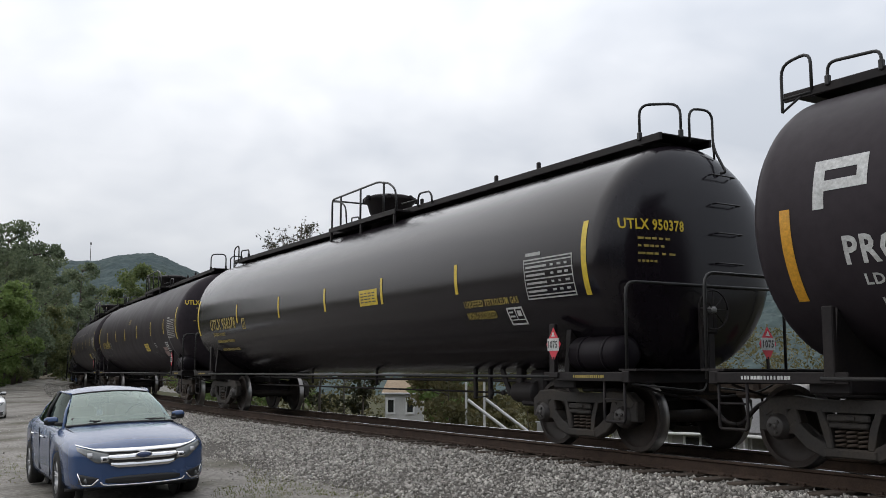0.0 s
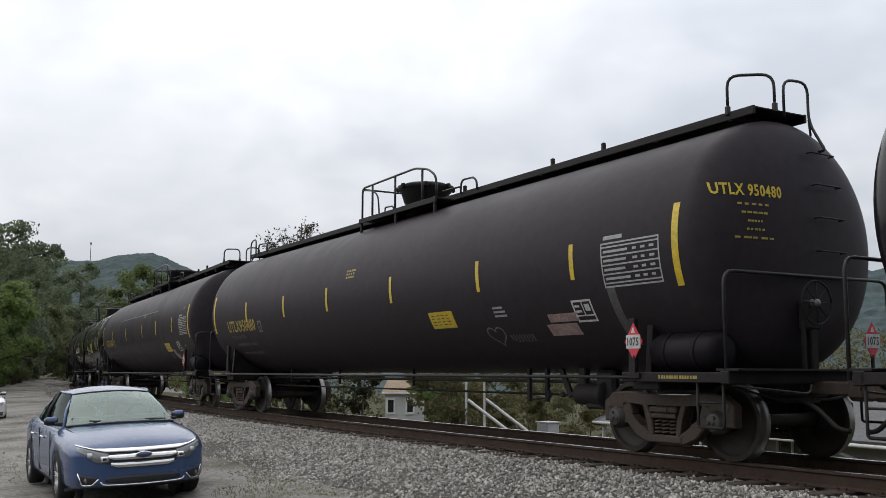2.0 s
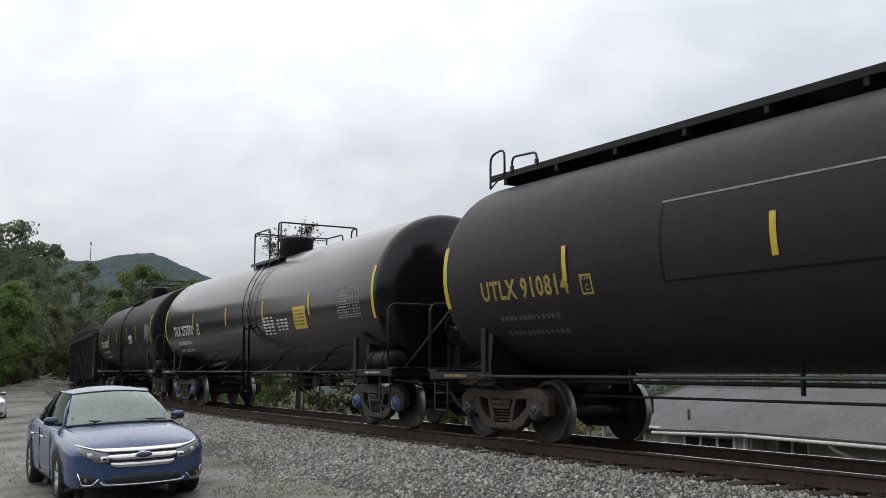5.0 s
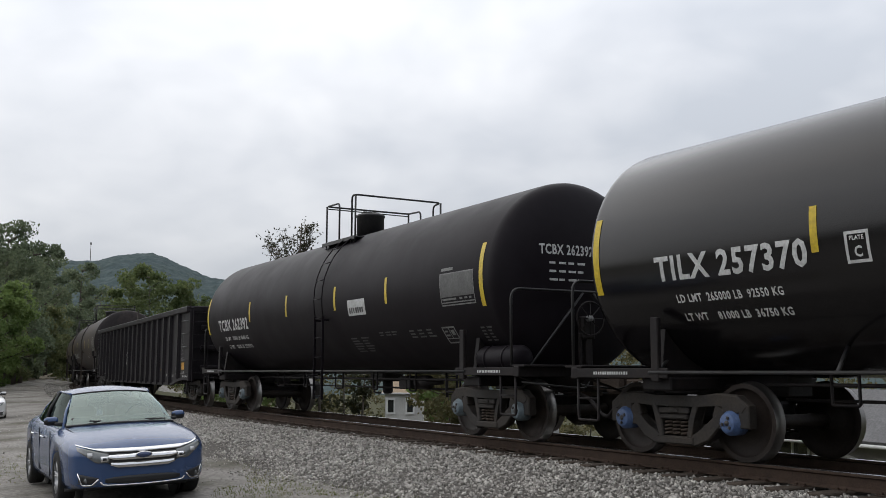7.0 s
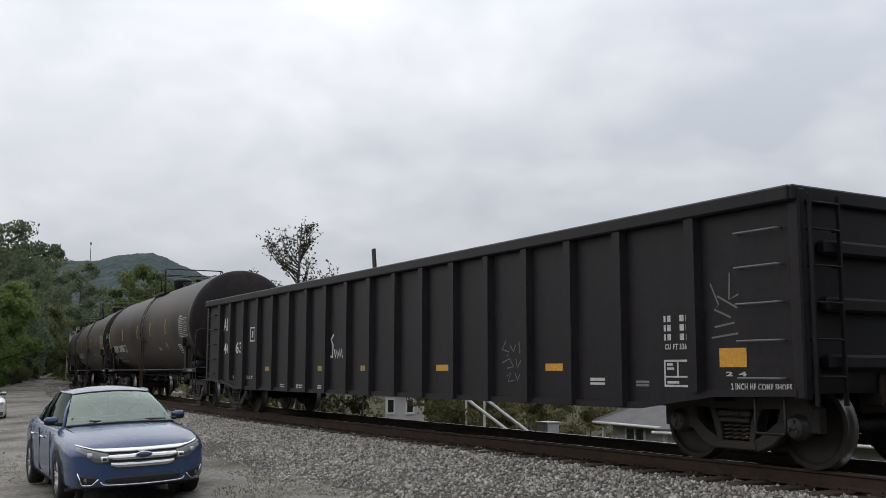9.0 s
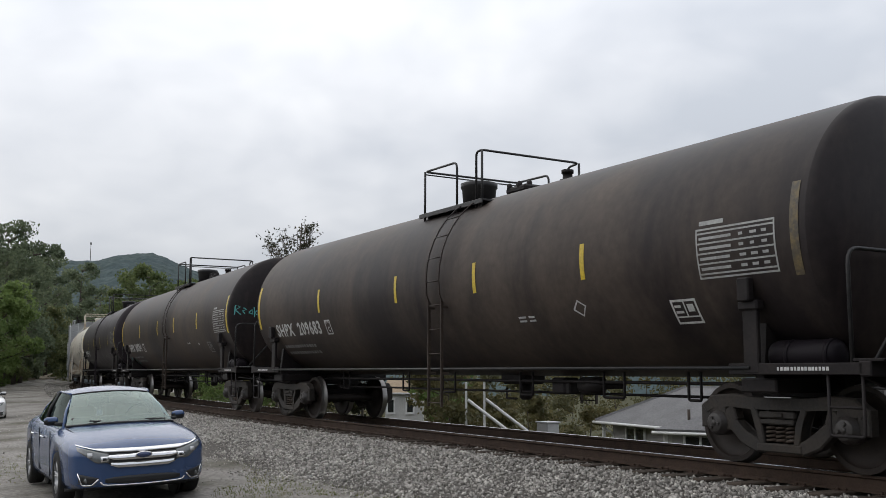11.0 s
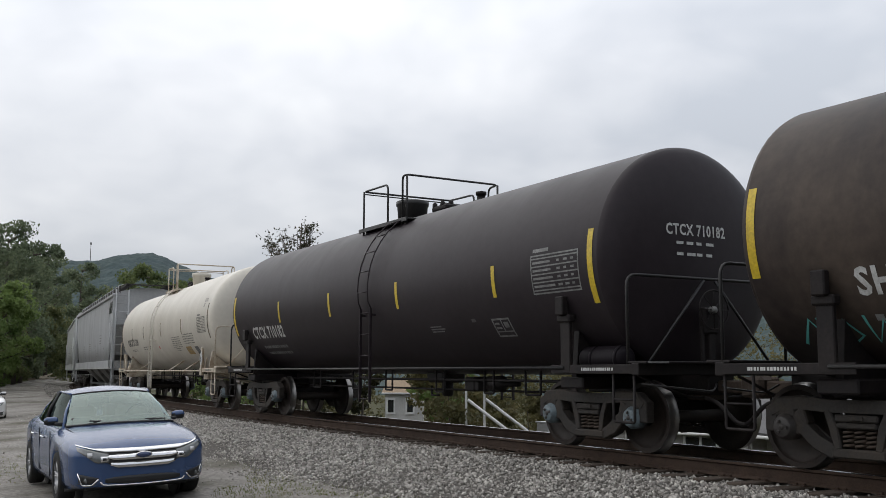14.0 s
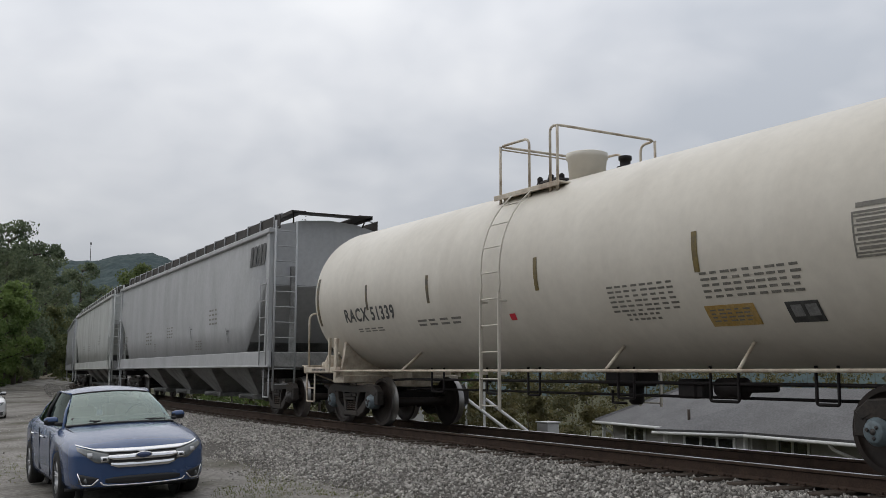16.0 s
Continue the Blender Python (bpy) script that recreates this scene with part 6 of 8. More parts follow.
def gondola(s=-117.62, half=8.87):
    car = thing("gondola_car", "worn black open gondola wagon with ribbed sides", "gondola wagon", "freight train")
    L, y, top = 10.15, 1.46, 2.925
    belly = [(-L, 0.80), (-L, top), (L, top), (L, 0.80), (9.0, 0.78), (7.7, 0.60), (-7.7, 0.60), (-9.0, 0.78)]
    for k in (-1, 1):
        bm = bmesh.new()
        slab(bm, belly, k * y, k * (y - 0.03))
        bmesh.ops.recalc_face_normals(bm, faces=bm.faces)
        part("side_sheet", bm, M["gondola_black"], car)
        bm = bmesh.new()
        box(bm, (0, k * (y + 0.03), top - 0.02), (2 * L + 0.1, 0.19, 0.17), 0.02)
        part("top_chord", bm, M["gondola_black"], car)
        bm = bmesh.new()
        strip(bm, [(-L, 0.83), (-9.0, 0.81), (-7.7, 0.64), (7.7, 0.64), (9.0, 0.81), (L, 0.83)], 0.08, k * y, k * (y + 0.05), 0.006)
        bmesh.ops.recalc_face_normals(bm, faces=bm.faces)
        part("side_sill", bm, M["gondola_black"], car)
        for x in [8.72] + [7.42 - 1.035 * i for i in range(16)] + [-9.0]:
            lo = 0.62 if abs(x) < 7.7 else 0.82
            bm = bmesh.new()
            prof = [(-0.11, 0.0), (-0.075, 0.10), (0.075, 0.10), (0.11, 0.0)]
            a = [bm.verts.new((x + u, k * (y + v), lo)) for u, v in prof]
            b = [bm.verts.new((x + u, k * (y + v), top - 0.1)) for u, v in prof]
            for i in range(3):
                bm.faces.new((a[i], a[i + 1], b[i + 1], b[i]))
            bm.faces.new(a[::-1]), bm.faces.new(b)
            bmesh.ops.recalc_face_normals(bm, faces=bm.faces)
            part("side_post", bm, M["gondola_black"], car)
    for k in (-1, 1):
        bm = bmesh.new()
        box(bm, (k * (L - 0.02), 0, 1.90), (0.05, 2 * y, 2.15), 0.0)
        box(bm, (k * (L + 0.01), 0, top - 0.02), (0.17, 2 * y + 0.2, 0.17), 0.02)
        wall = part("end_wall", bm, M["gondola_black"], car)
        for z in (1.15, 1.75, 2.35):
            bm = bmesh.new()
            box(bm, (k * (L + 0.08), 0, z), (0.14, 2.3, 0.16), 0.03)
            part("end_rib", bm, M["gondola_black"], wall)
        for yy in (-y + 0.02, y - 0.02):
            bm = bmesh.new()
            box(bm, (k * (L + 0.03), yy, 1.86), (0.16, 0.12, 2.2), 0.02)
            part("corner_post", bm, M["gondola_black"], wall)
        bm = bmesh.new()
        for z in (1.0, 1.38, 1.76, 2.14, 2.52, 2.80):
            tube(bm, [(k * (L + 0.1), -1.38, z), (k * (L + 0.2), -1.38, z), (k * (L + 0.2), -0.98, z), (k * (L + 0.1), -0.98, z)], 0.012, 6, 0.03)
        box(bm, (k * (L + 0.17), -1.40, 1.8), (0.05, 0.03, 2.2), 0.004)
        box(bm, (k * (L + 0.17), -0.96, 1.8), (0.05, 0.03, 2.2), 0.004)
        part("end_ladder", bm, M["gondola_black"], car)
        for z in (0.98, 1.38, 1.78, 2.18, 2.56):
            bm = bmesh.new()
            tube(bm, [(k * (L - 0.75), -y - 0.01, z), (k * (L - 0.75), -y - 0.10, z), (k * (L - 0.15), -y - 0.10, z), (k * (L - 0.15), -y - 0.01, z)], 0.012, 6, 0.03)
            part("rung", bm, M["grey_spray"] if k > 0 else M["gondola_black"], car)
        bm = bmesh.new()
        tube(bm, [(k * (L - 0.6), -y, 0.8), (k * (L - 0.6), -y, 0.40), (k * (L - 0.2), -y, 0.40), (k * (L - 0.2), -y, 0.8)], 0.016, 6, 0.03)
        part("step", bm, M["gondola_black"], car)
        coupler_part(car, k * (half + 2.1), k)
        add_bogie(car, k * half, "dark", k < 0)
    bm = bmesh.new()
    box(bm, (0, 0, 0.92), (2 * L - 0.1, 2 * y - 0.08, 0.08))
    box(bm, (0, 0, 0.74), (2 * L - 0.4, 0.5, 0.30), 0.02)
    for x in np.linspace(-8.8, 8.8, 9):
        box(bm, (x, 0, 0.80), (0.16, 2.8, 0.16))
    part("floor_frame", bm, M["frame_black"], car)
    bm = bmesh.new()
    box(bm, (0.05, -1.36, 3.10), (0.10, 0.05, 0.62), 0.008, Matrix.Rotation(radians(-9), 4, "Y"))
    part("stake", bm, M["cast"], car, "dark stake leaning in the top of the side")
    bm = bmesh.new()
    box(bm, (0, -0.3, 0.72), (0.4, 0.3, 0.25), 0.03)
    tube(bm, [(-6.6, -0.35, 0.66), (6.6, -0.35, 0.66)], 0.022, 6)
    part("brake_gear", bm, M["frame_black"], car)

    def mark(name, drawn, X, z, mat, label=""):
        lay(name, drawn, flat_side(y, X, z), M[mat], car, label)
    mark("reflector_panel", marks([(0, 0, 0.40, 0.21)]), 9.06, 1.10, "amber")
    for i, x in enumerate((5.75, 2.65, -0.3, -2.4, -5.6)):
        mark("reflector_panel", marks([(0, 0, 0.40, 0.10)]), x, 1.06, "amber" if i < 2 else "dull_yellow")
    mark("lettering", glyphs("2 INCH HF COMP SHOES", 0.84, 0.075), 9.22, 0.85, "white_paint")
    for i in range(3):
        mark("lettering", marks([(0.0, 0, 0.035, 0.075), (0.06, 0, 0.12, 0.075), (0.27, 0, 0.34, 0.075), (0.37, 0, 0.46, 0.075)]), 8.17, 1.64 - 0.11 * i, "white_paint")
    mark("lettering", glyphs("CU FT 3264", 0.41, 0.07), 8.18, 1.31, "white_paint")
    mark("stencil_box", marks(outline_box(0.50, 0.32, 0.025) + [(0.22, 0.12, 0.245, 0.32), (0, 0.11, 0.5, 0.13), (0.05, 0.2, 0.17, 0.23), (0.05, 0.25, 0.15, 0.28), (0.05, 0.04, 0.25, 0.07)]), 8.16, 0.87, "white_paint")
    mark("small_label", marks([(0, 0, 0.30, 0.03), (0, 0.05, 0.30, 0.09)]), 6.75, 0.88, "white_paint")
    mark("small_label", marks([(0, 0, 0.24, 0.03), (0, 0.04, 0.24, 0.07)]), 7.65, 0.87, "grey_paint")
    mark("lettering", glyphs("2 4", 0.3, 0.05), 9.15, 1.0, "white_paint")
    mark("lettering", glyphs("AIT", 0.62, 0.33), -8.86, 2.12, "white_paint")
    mark("lettering", glyphs("40", 0.50, 0.30), -8.80, 1.50, "white_paint"), mark("lettering", glyphs("63", 0.52, 0.30), -7.82, 1.50, "white_paint")
    mark("stencil_box", marks(outline_box(0.36, 0.36, 0.035) + [(0.13, 0.1, 0.23, 0.26)]), -6.72, 1.78, "white_paint")
    mark("graffiti", scribble([[(0.16, 0.52), (0.02, 0.42), (0.12, 0.30), (0.10, 0.06), (0.0, 0.08)], [(0.20, 0.22), (0.24, 0.05), (0.32, 0.2), (0.36, 0.05), (0.44, 0.2), (0.47, 0.05), (0.55, 0.20), (0.58, 0.05), (0.68, 0.18), (0.72, 0.03)]], 0.06), -1.74, 1.28, "white_paint", "white spray-painted scrawl")
    mark("graffiti", scribble([[(0.1, 0.52), (0.0, 0.40), (0.18, 0.36), (0.12, 0.28)], [(0.22, 0.45), (0.3, 0.36), (0.36, 0.46)], [(0.45, 0.5), (0.46, 0.34), (0.6, 0.44)], [(0.0, 0.2), (0.2, 0.26), (0.3, 0.14), (0.14, 0.12)],
                                  [(0.36, 0.26), (0.4, 0.12), (0.5, 0.24)], [(0.12, 0.0), (0.22, 0.05), (0.16, -0.08), (0.3, -0.06)], [(0.34, 0.04), (0.4, -0.06), (0.46, 0.03)]], 0.02), 4.65, 0.98, "grey_spray", "grey chalk scrawl")
    mark("graffiti", scribble([[(0, 0.6), (0.12, 0.35), (0.05, 0.3), (0.3, 0.2)], [(0.3, 0.7), (0.28, 0.4), (0.42, 0.45)], [(0.05, 0.1), (0.35, 0.14)], [(0.0, -0.02), (0.4, 0.02)], [(0.1, 0.45), (0.4, 0.3)]], 0.022), 8.95, 1.45, "grey_spray", "scraped grey paint")
    for x in (-8.3, -7.2, -6.9, -4.6, -3.6, -2.4):
        mark("lettering", marks(bar_lines(0.45, 0.09, 2, 3, int(x * 10), 0.6)), x, 0.86 if x < -6 else 0.68, "white_paint")
    CARS.append((car, s, half))


def hopper(s, paint, label, logo, half=9.3):
    car = thing("hopper_car", label, "hopper wagon", "freight train")
    L, y, eave, sill = 10.15, 1.50, 4.36, 1.18
    roof = [(-y, eave), (-1.2, 4.55), (-0.7, 4.68), (0, 4.73), (0.7, 4.68), (1.2, 4.55), (y, eave)]
    bm = bmesh.new()
    ring = [(-y + 0.02, 1.52), (-y - 0.03, 2.2), (-y - 0.04, 3.0), (-y - 0.02, 3.8)] + roof + [(y + 0.02, 3.8), (y + 0.04, 3.0), (y + 0.03, 2.2), (y - 0.02, 1.52)]
    st = [-L + 0.35] + list(np.linspace(-L + 2.1, L - 2.1, 7)) + [L - 0.35]
    # the ends are cut away below, over the slope sheets
    rows = [[bm.verts.new((x, a, max(b, 1.52 + 1.55 * min(1, max(0, (abs(x) - L + 2.1) / 1.75))))) for a, b in ring] for x in st]
    for p, q in zip(rows, rows[1:]):
        for i in range(len(ring) - 1):
            f = bm.faces.new((p[i], p[i + 1], q[i + 1], q[i]))
            f.smooth = i < 3 or i > len(ring) - 5
        bm.faces.new((p[-1], p[0], q[0], q[-1]))
    bm.faces.new(rows[0][::-1]), bm.faces.new(rows[-1])
    bmesh.ops.recalc_face_normals(bm, faces=bm.faces)
    part("body", bm, M[paint], car)
    for k in (-1, 1):
        bm = bmesh.new()
        box(bm, (0, k * (y + 0.02), 1.34), (2 * L, 0.06, 0.36), 0.012)
        box(bm, (0, k * (y + 0.035), 1.17), (2 * L, 0.09, 0.05), 0.008)
        part("side_sill", bm, M[paint], car)
        bm = bmesh.new()
        box(bm, (0, k * (y + 0.03), eave + 0.0), (2 * L - 0.1, 0.12, 0.12), 0.02)
        part("eave_rail", bm, M[paint], car)
        for x in (-L + 0.25, L - 0.25):
            bm = bmesh.new()
            slab(bm, [(x - 0.16, 1.5), (x + 0.16, 1.5), (x + 0.10, eave), (x - 0.10, eave)], k * (y - 0.05), k * (y + 0.05), 0.01)
            bmesh.ops.recalc_face_normals(bm, faces=bm.faces)
            part("corner_post", bm, M[paint], car)
    for k in (-1, 1):
        # slope sheet and end frame
        bm = bmesh.new()
        a = [bm.verts.new((k * (L - 0.34), yy, 3.10)) for yy in (-1.46, 1.46)]
        b = [bm.verts.new((k * (L - 2.14), yy, 1.48)) for yy in (-1.46, 1.46)]
        bm.faces.new((a[0], a[1], b[1], b[0]))
        bmesh.ops.solidify(bm, geom=bm.faces[:], thickness=0.04)
        box(bm, (k * (L - 0.5), 0, 1.32), (1.0, 2.9, 0.36), 0.02)
        for yy in (-0.9, 0.9):
            box(bm, (k * (L - 0.32), yy, 2.5), (0.10, 0.12, 2.1), 0.012)
        part("end_frame", bm, M["hopper_end"], car)
        bm = bmesh.new()
        for yy in (-1.44, -0.92):
            tube(bm, [(k * (L - 0.02), yy, 0.6), (k * (L - 0.02), yy, 4.6)], 0.028, 6)
        for i in range(11):
            tube(bm, [(k * (L - 0.02), -1.44, 0.75 + 0.36 * i), (k * (L - 0.02), -0.92, 0.75 + 0.36 * i)], 0.014, 6)
        for i in range(5):
            z = 1.5 + 0.4 * i
            tube(bm, [(k * (L - 0.65), -y - 0.09, z), (k * (L - 0.12), -y - 0.09, z)], 0.014, 6)
        for x in (L - 0.65, L - 0.12):
            tube(bm, [(k * x, -y - 0.09, 1.2), (k * x, -y - 0.09, 3.2)], 0.016, 6)
        tube(bm, [(k * (L - 0.55), -y, 1.15), (k * (L - 0.55), -y, 0.45), (k * (L - 0.15), -y, 0.45), (k * (L - 0.15), -y, 1.15)], 0.018, 6, 0.04)
        part("end_ladder", bm, M[paint], car)
        coupler_part(car, k * (half + 2.05), k)
        bm = bmesh.new()
        box(bm, (k * (half + 0.3), 0, 0.95), (2.0, 0.5, 0.36), 0.02)
        box(bm, (k * half, 0, 0.98), (0.5, 2.8, 0.2), 0.02)
        part("bolster_beam", bm, M["frame_black"], car)
        add_bogie(car, k * half, "dark", k < 0)
    for i, x in enumerate((-5.7, -1.95, 1.95, 5.7)):
        bm = bmesh.new()
        a = [bm.verts.new((x + u, v, 1.5)) for u, v in ((-1.8, -1.45), (1.8, -1.45), (1.8, 1.45), (-1.8, 1.45))]
        b = [bm.verts.new((x + u, v, 0.42)) for u, v in ((-0.35, -0.5), (0.35, -0.5), (0.35, 0.5), (-0.35, 0.5))]
        bm.faces.new(b[::-1]), bm.faces.new(a)
        for j in range(4):
            bm.faces.new((a[j], b[j], b[(j + 1) % 4], a[(j + 1) % 4]))
        box(bm, (x, 0, 0.36), (0.85, 1.2, 0.14), 0.02)
        tube(bm, [(x, -0.95, 0.38), (x, 0.95, 0.38)], 0.06, 8)
        bmesh.ops.recalc_face_normals(bm, faces=bm.faces)
        part("discharge_chute", bm, M["hopper_end"], car)
    for yy in (-0.86, 0.86):
        bm = bmesh.new()
        box(bm, (0, yy, 4.86), (2 * L - 0.1, 0.34, 0.03), 0.004)
        box(bm, (0, yy * 1.2, 4.83), (2 * L - 0.1, 0.03, 0.10), 0.004)
        part("roof_walkway", bm, M["cast"], car, "dark grated roof walkway")
        # thin upright dark slab, added to fill the gap below the walkway
        bm = bmesh.new()
        box(bm, (0, yy * 1.47, 4.62), (2 * L - 0.5, 0.02, 0.34), 0.004)
        part("roof_screen", bm, M["cast"], car, "dark strip between the eaves and the walkway")
    for x in (-L + 0.22, L - 0.22):
        bm = bmesh.new()
        box(bm, (x, 0, 4.84), (0.36, 2.0, 0.03), 0.004)
        for yy in (-0.95, 0.95):
            tube(bm, [(x, yy, 4.84), (x * 0.975, yy * 0.9, 4.45)], 0.02, 6)
        part("end_walkway", bm, M["cast"], car)
    for i in range(18):
        x = -L + 0.6 + i * (2 * L - 1.2) / 17
        for yy in (-1, 1):
            bm = bmesh.new()
            tube(bm, [(x, yy * 1.10, 4.86), (x, yy * 1.30, 4.80), (x, yy * 1.31, 4.44)], 0.022, 5)
            part("walkway_bracket", bm, M[paint], car)
    for x in np.linspace(-7.5, 7.5, 6):
        bm = bmesh.new()
        lathe(bm, [(4.68, 0.38), (4.80, 0.38), (4.84, 0.30), (4.85, 0)], "Z", 20, 0, (x, 0, 0))
        part("hatch", bm, M[paint], car)

    def mark(drawn, X, z, mat, name="lettering", label=""):
        lay(name, drawn, flat_side(y + 0.035, X, z), M[mat], car, label)
    if logo:   # the owner's mark as plain black shapes
        for u, w in ((0.0, 0.20), (0.27, 0.24), (0.58, 0.11), (0.76, 0.17), (0.98, 0.24)):
            mark(([(u, 0), (u + w, 0), (u + w + 0.12, 0.5), (u + 0.12, 0.5)], [(0, 1, 2, 3)]), 8.38, 3.60, "rail_black", "logo_block")
    for i, (x, z, w, h) in enumerate(((-8.9, 2.2, 0.9, 0.2), (-8.9, 1.85, 0.7, 0.25), (-4.5, 1.95, 1.1, 0.5), (-1.0, 2.1, 0.9, 0.4), (4.5, 2.3, 0.9, 0.5), (-3.0, 1.7, 0.3, 0.3), (3.0, 1.65, 0.8, 0.3))):
        mark(marks(bar_lines(w, h, 4, 3, i + 7, 0.4)), x, z, "grey_text")
    for x, z in ((2.2, 1.9), (6.3, 1.7)):
        mark(scribble([[(0, 0.5), (0.25, 0.1)], [(0.1, 0.4), (0.3, 0.4)]], 0.05), x, z, "grey_spray", "graffiti")
    for x in (-6, -1.5, 3.2, 7.4):
        mark(marks([(0, 0, 0.18, 0.09)]), x, 1.34, "black_paint", "small_label")
    CARS.append((car, s, half))
# ---------------------------------------------------------------- parked saloon cars
from mathutils.bvhtree import BVHTree

CAR_PAINT = {
    "blue": surface("metallic blue car paint", (0.034, 0.070, 0.168), 0.26, metal=0.12, dirt=(0.030, 0.060, 0.142), dirt_amount=0.4, dirt_scale=2, grain=400, grain_amount=0.10, bump=0.0, coat=0.45, rough_var=0.05),
    "white": surface("white car paint", (0.72, 0.72, 0.72), 0.35, dirt=(0.6, 0.6, 0.6), dirt_amount=0.3, grain=300, grain_amount=0.03, bump=0.0, coat=0.7, rough_var=0.05)}
CAR_GLASS = glass_material("greenish windscreen glass", (0.46, 0.60, 0.52), 0.165)
CAR_DARK_GLASS = glass_material("dark side window glass", (0.05, 0.06, 0.06), 0.025, rise=9.0)
CHROME = surface("bright chrome", (0.72, 0.72, 0.73), 0.12, metal=1.0, dirt=(0.5, 0.5, 0.5), grain=200, grain_amount=0.05, bump=0.0, rough_var=0.05)
ALLOY = surface("silver alloy", (0.52, 0.52, 0.53), 0.35, metal=0.35, dirt=(0.30, 0.29, 0.28), dirt_scale=8, grain=60, grain_amount=0.1, bump=0.0)
RUBBER = surface("dusty tyre rubber", (0.022, 0.022, 0.022), 0.85, dirt=(0.07, 0.065, 0.055), dirt_scale=6, grain=60, bump=0.2, specular=0.2)
BLACK_TRIM = surface("black plastic trim", (0.015, 0.015, 0.016), 0.5, grain=80, bump=0.05)
CABIN = surface("grey cabin cloth", (0.22, 0.22, 0.205), 0.9, grain=80, bump=0.1)
LAMP_GLASS = surface("clear lamp cover", (0.11, 0.12, 0.12), 0.10, dirt=(0.12, 0.12, 0.12), dirt_amount=0.8, dirt_scale=14, grain=60, grain_amount=0.2, bump=0.0, coat=1.0, rough_var=0.04)
BADGE_BLUE = plain("dark blue badge enamel", (0.02, 0.04, 0.12), 0.2, coat=1.0)


NOSE = {}


def nose_x(y, z):
    """How far ahead the nose reaches at that place across and up."""
    hit = NOSE["body"].ray_cast(Vector((2.0, y, z)), Vector((-1, 0, 0)))[0]
    return hit.x if hit else -0.6


def hood_z(x):
    return float(np.interp(x, (-4.84, -4.75, -4.45, -4.0, -3.4, -1.9, -1.42, -1.1, -0.7, -0.40, -0.22, -0.10, 0.0), (0.90, 1.01, 1.06, 1.05, 1.0, 0.99, 0.985, 0.968, 0.918, 0.855, 0.800, 0.748, 0.66)))


def belt_z(x):
    return float(np.interp(x, (-4.84, -4.6, -3.6, -2.2, -1.4, -0.8, -0.45, -0.2), (0.86, 0.93, 0.955, 0.925, 0.90, 0.85, 0.80, 0.75)))


def half_w(x):
    return float(np.interp(x, (-4.84, -4.78, -4.62, -4.35, -3.9, -3.0, -2.0, -1.0, -0.62, -0.40, -0.25, -0.14, -0.06, -0.0), (0.66, 0.76, 0.84, 0.885, 0.91, 0.915, 0.915, 0.915, 0.905, 0.878, 0.842, 0.785, 0.68, 0.52)))


def car_body(paint, car):
    bm = bmesh.new()
    rows = []
    for x in (-4.84, -4.80, -4.70, -4.5, -4.2, -3.95, -3.6, -3.2, -2.6, -2.0, -1.6, -1.42, -1.2, -0.95, -0.7, -0.5, -0.36, -0.24, -0.15, -0.08, -0.03, 0.0):
        w, b, t = half_w(x), belt_z(x), hood_z(x)
        lo = 0.20 + 0.06 * max(0, (x + 0.5) / 0.5) + 0.12 * max(0, (-4.3 - x) / 0.54)
        nose = max(0.0, (x + 0.12) / 0.12)
        t -= 0.02 * nose
        b = min(b, t - 0.02)
        half = [(0, lo), (w * 0.60, lo), (w * 0.93, lo + 0.015), (w * 0.985, lo + 0.09), (w, lo + 0.22), (w * 1.0, 0.52), (w * 1.0, 0.62), (w * 0.99, (0.62 + b) / 2 + 0.02), (w * 0.965, b - 0.03), (w * 0.92, b + 0.005),
                (w * 0.86, b + (t - b) * 0.40), (w * 0.70, b + (t - b) * 0.78), (w * 0.45, t - 0.004), (w * 0.2, t + 0.008), (0, t + 0.012)]
        row = [bm.verts.new((x, y, z)) for y, z in half]
        row += [bm.verts.new((x, -y, z)) for y, z in half[-2:0:-1]]
        rows.append(row)
    n = len(rows[0])
    for p, q in zip(rows, rows[1:]):
        for i in range(n):
            f = bm.faces.new((p[i], q[i], q[(i + 1) % n], p[(i + 1) % n]))
            f.smooth = True
    bm.faces.new(rows[0]), bm.faces.new(rows[-1][::-1])
    bmesh.ops.recalc_face_normals(bm, faces=bm.faces)
    bm.normal_update()
    NOSE["body"] = BVHTree.FromBMesh(bm)
    body = part("body", bm, paint, car)
    cut = bmesh.new()
    for x in (-0.98, -3.71):
        for k in (-1, 1):
            lathe(cut, [(k * 0.66, 0.365), (k * 1.1, 0.365)], "Y", 32, 0, (x, 0, 0.335))
    bmesh.ops.recalc_face_normals(cut, faces=cut.faces)
    me = bpy.data.meshes.new("arches")
    cut.to_mesh(me)
    cut.free()
    cutter = new("arches", me)
    mod = body.modifiers.new("arches", "BOOLEAN")
    mod.object, mod.operation, mod.solver = cutter, "DIFFERENCE", "EXACT"
    cutter.parent = car
    bpy.context.view_layer.update()
    done = bpy.data.meshes.new_from_object(body.evaluated_get(bpy.context.evaluated_depsgraph_get()))
    body.modifiers.clear()
    body.data = done
    bpy.data.objects.remove(cutter)
    return body


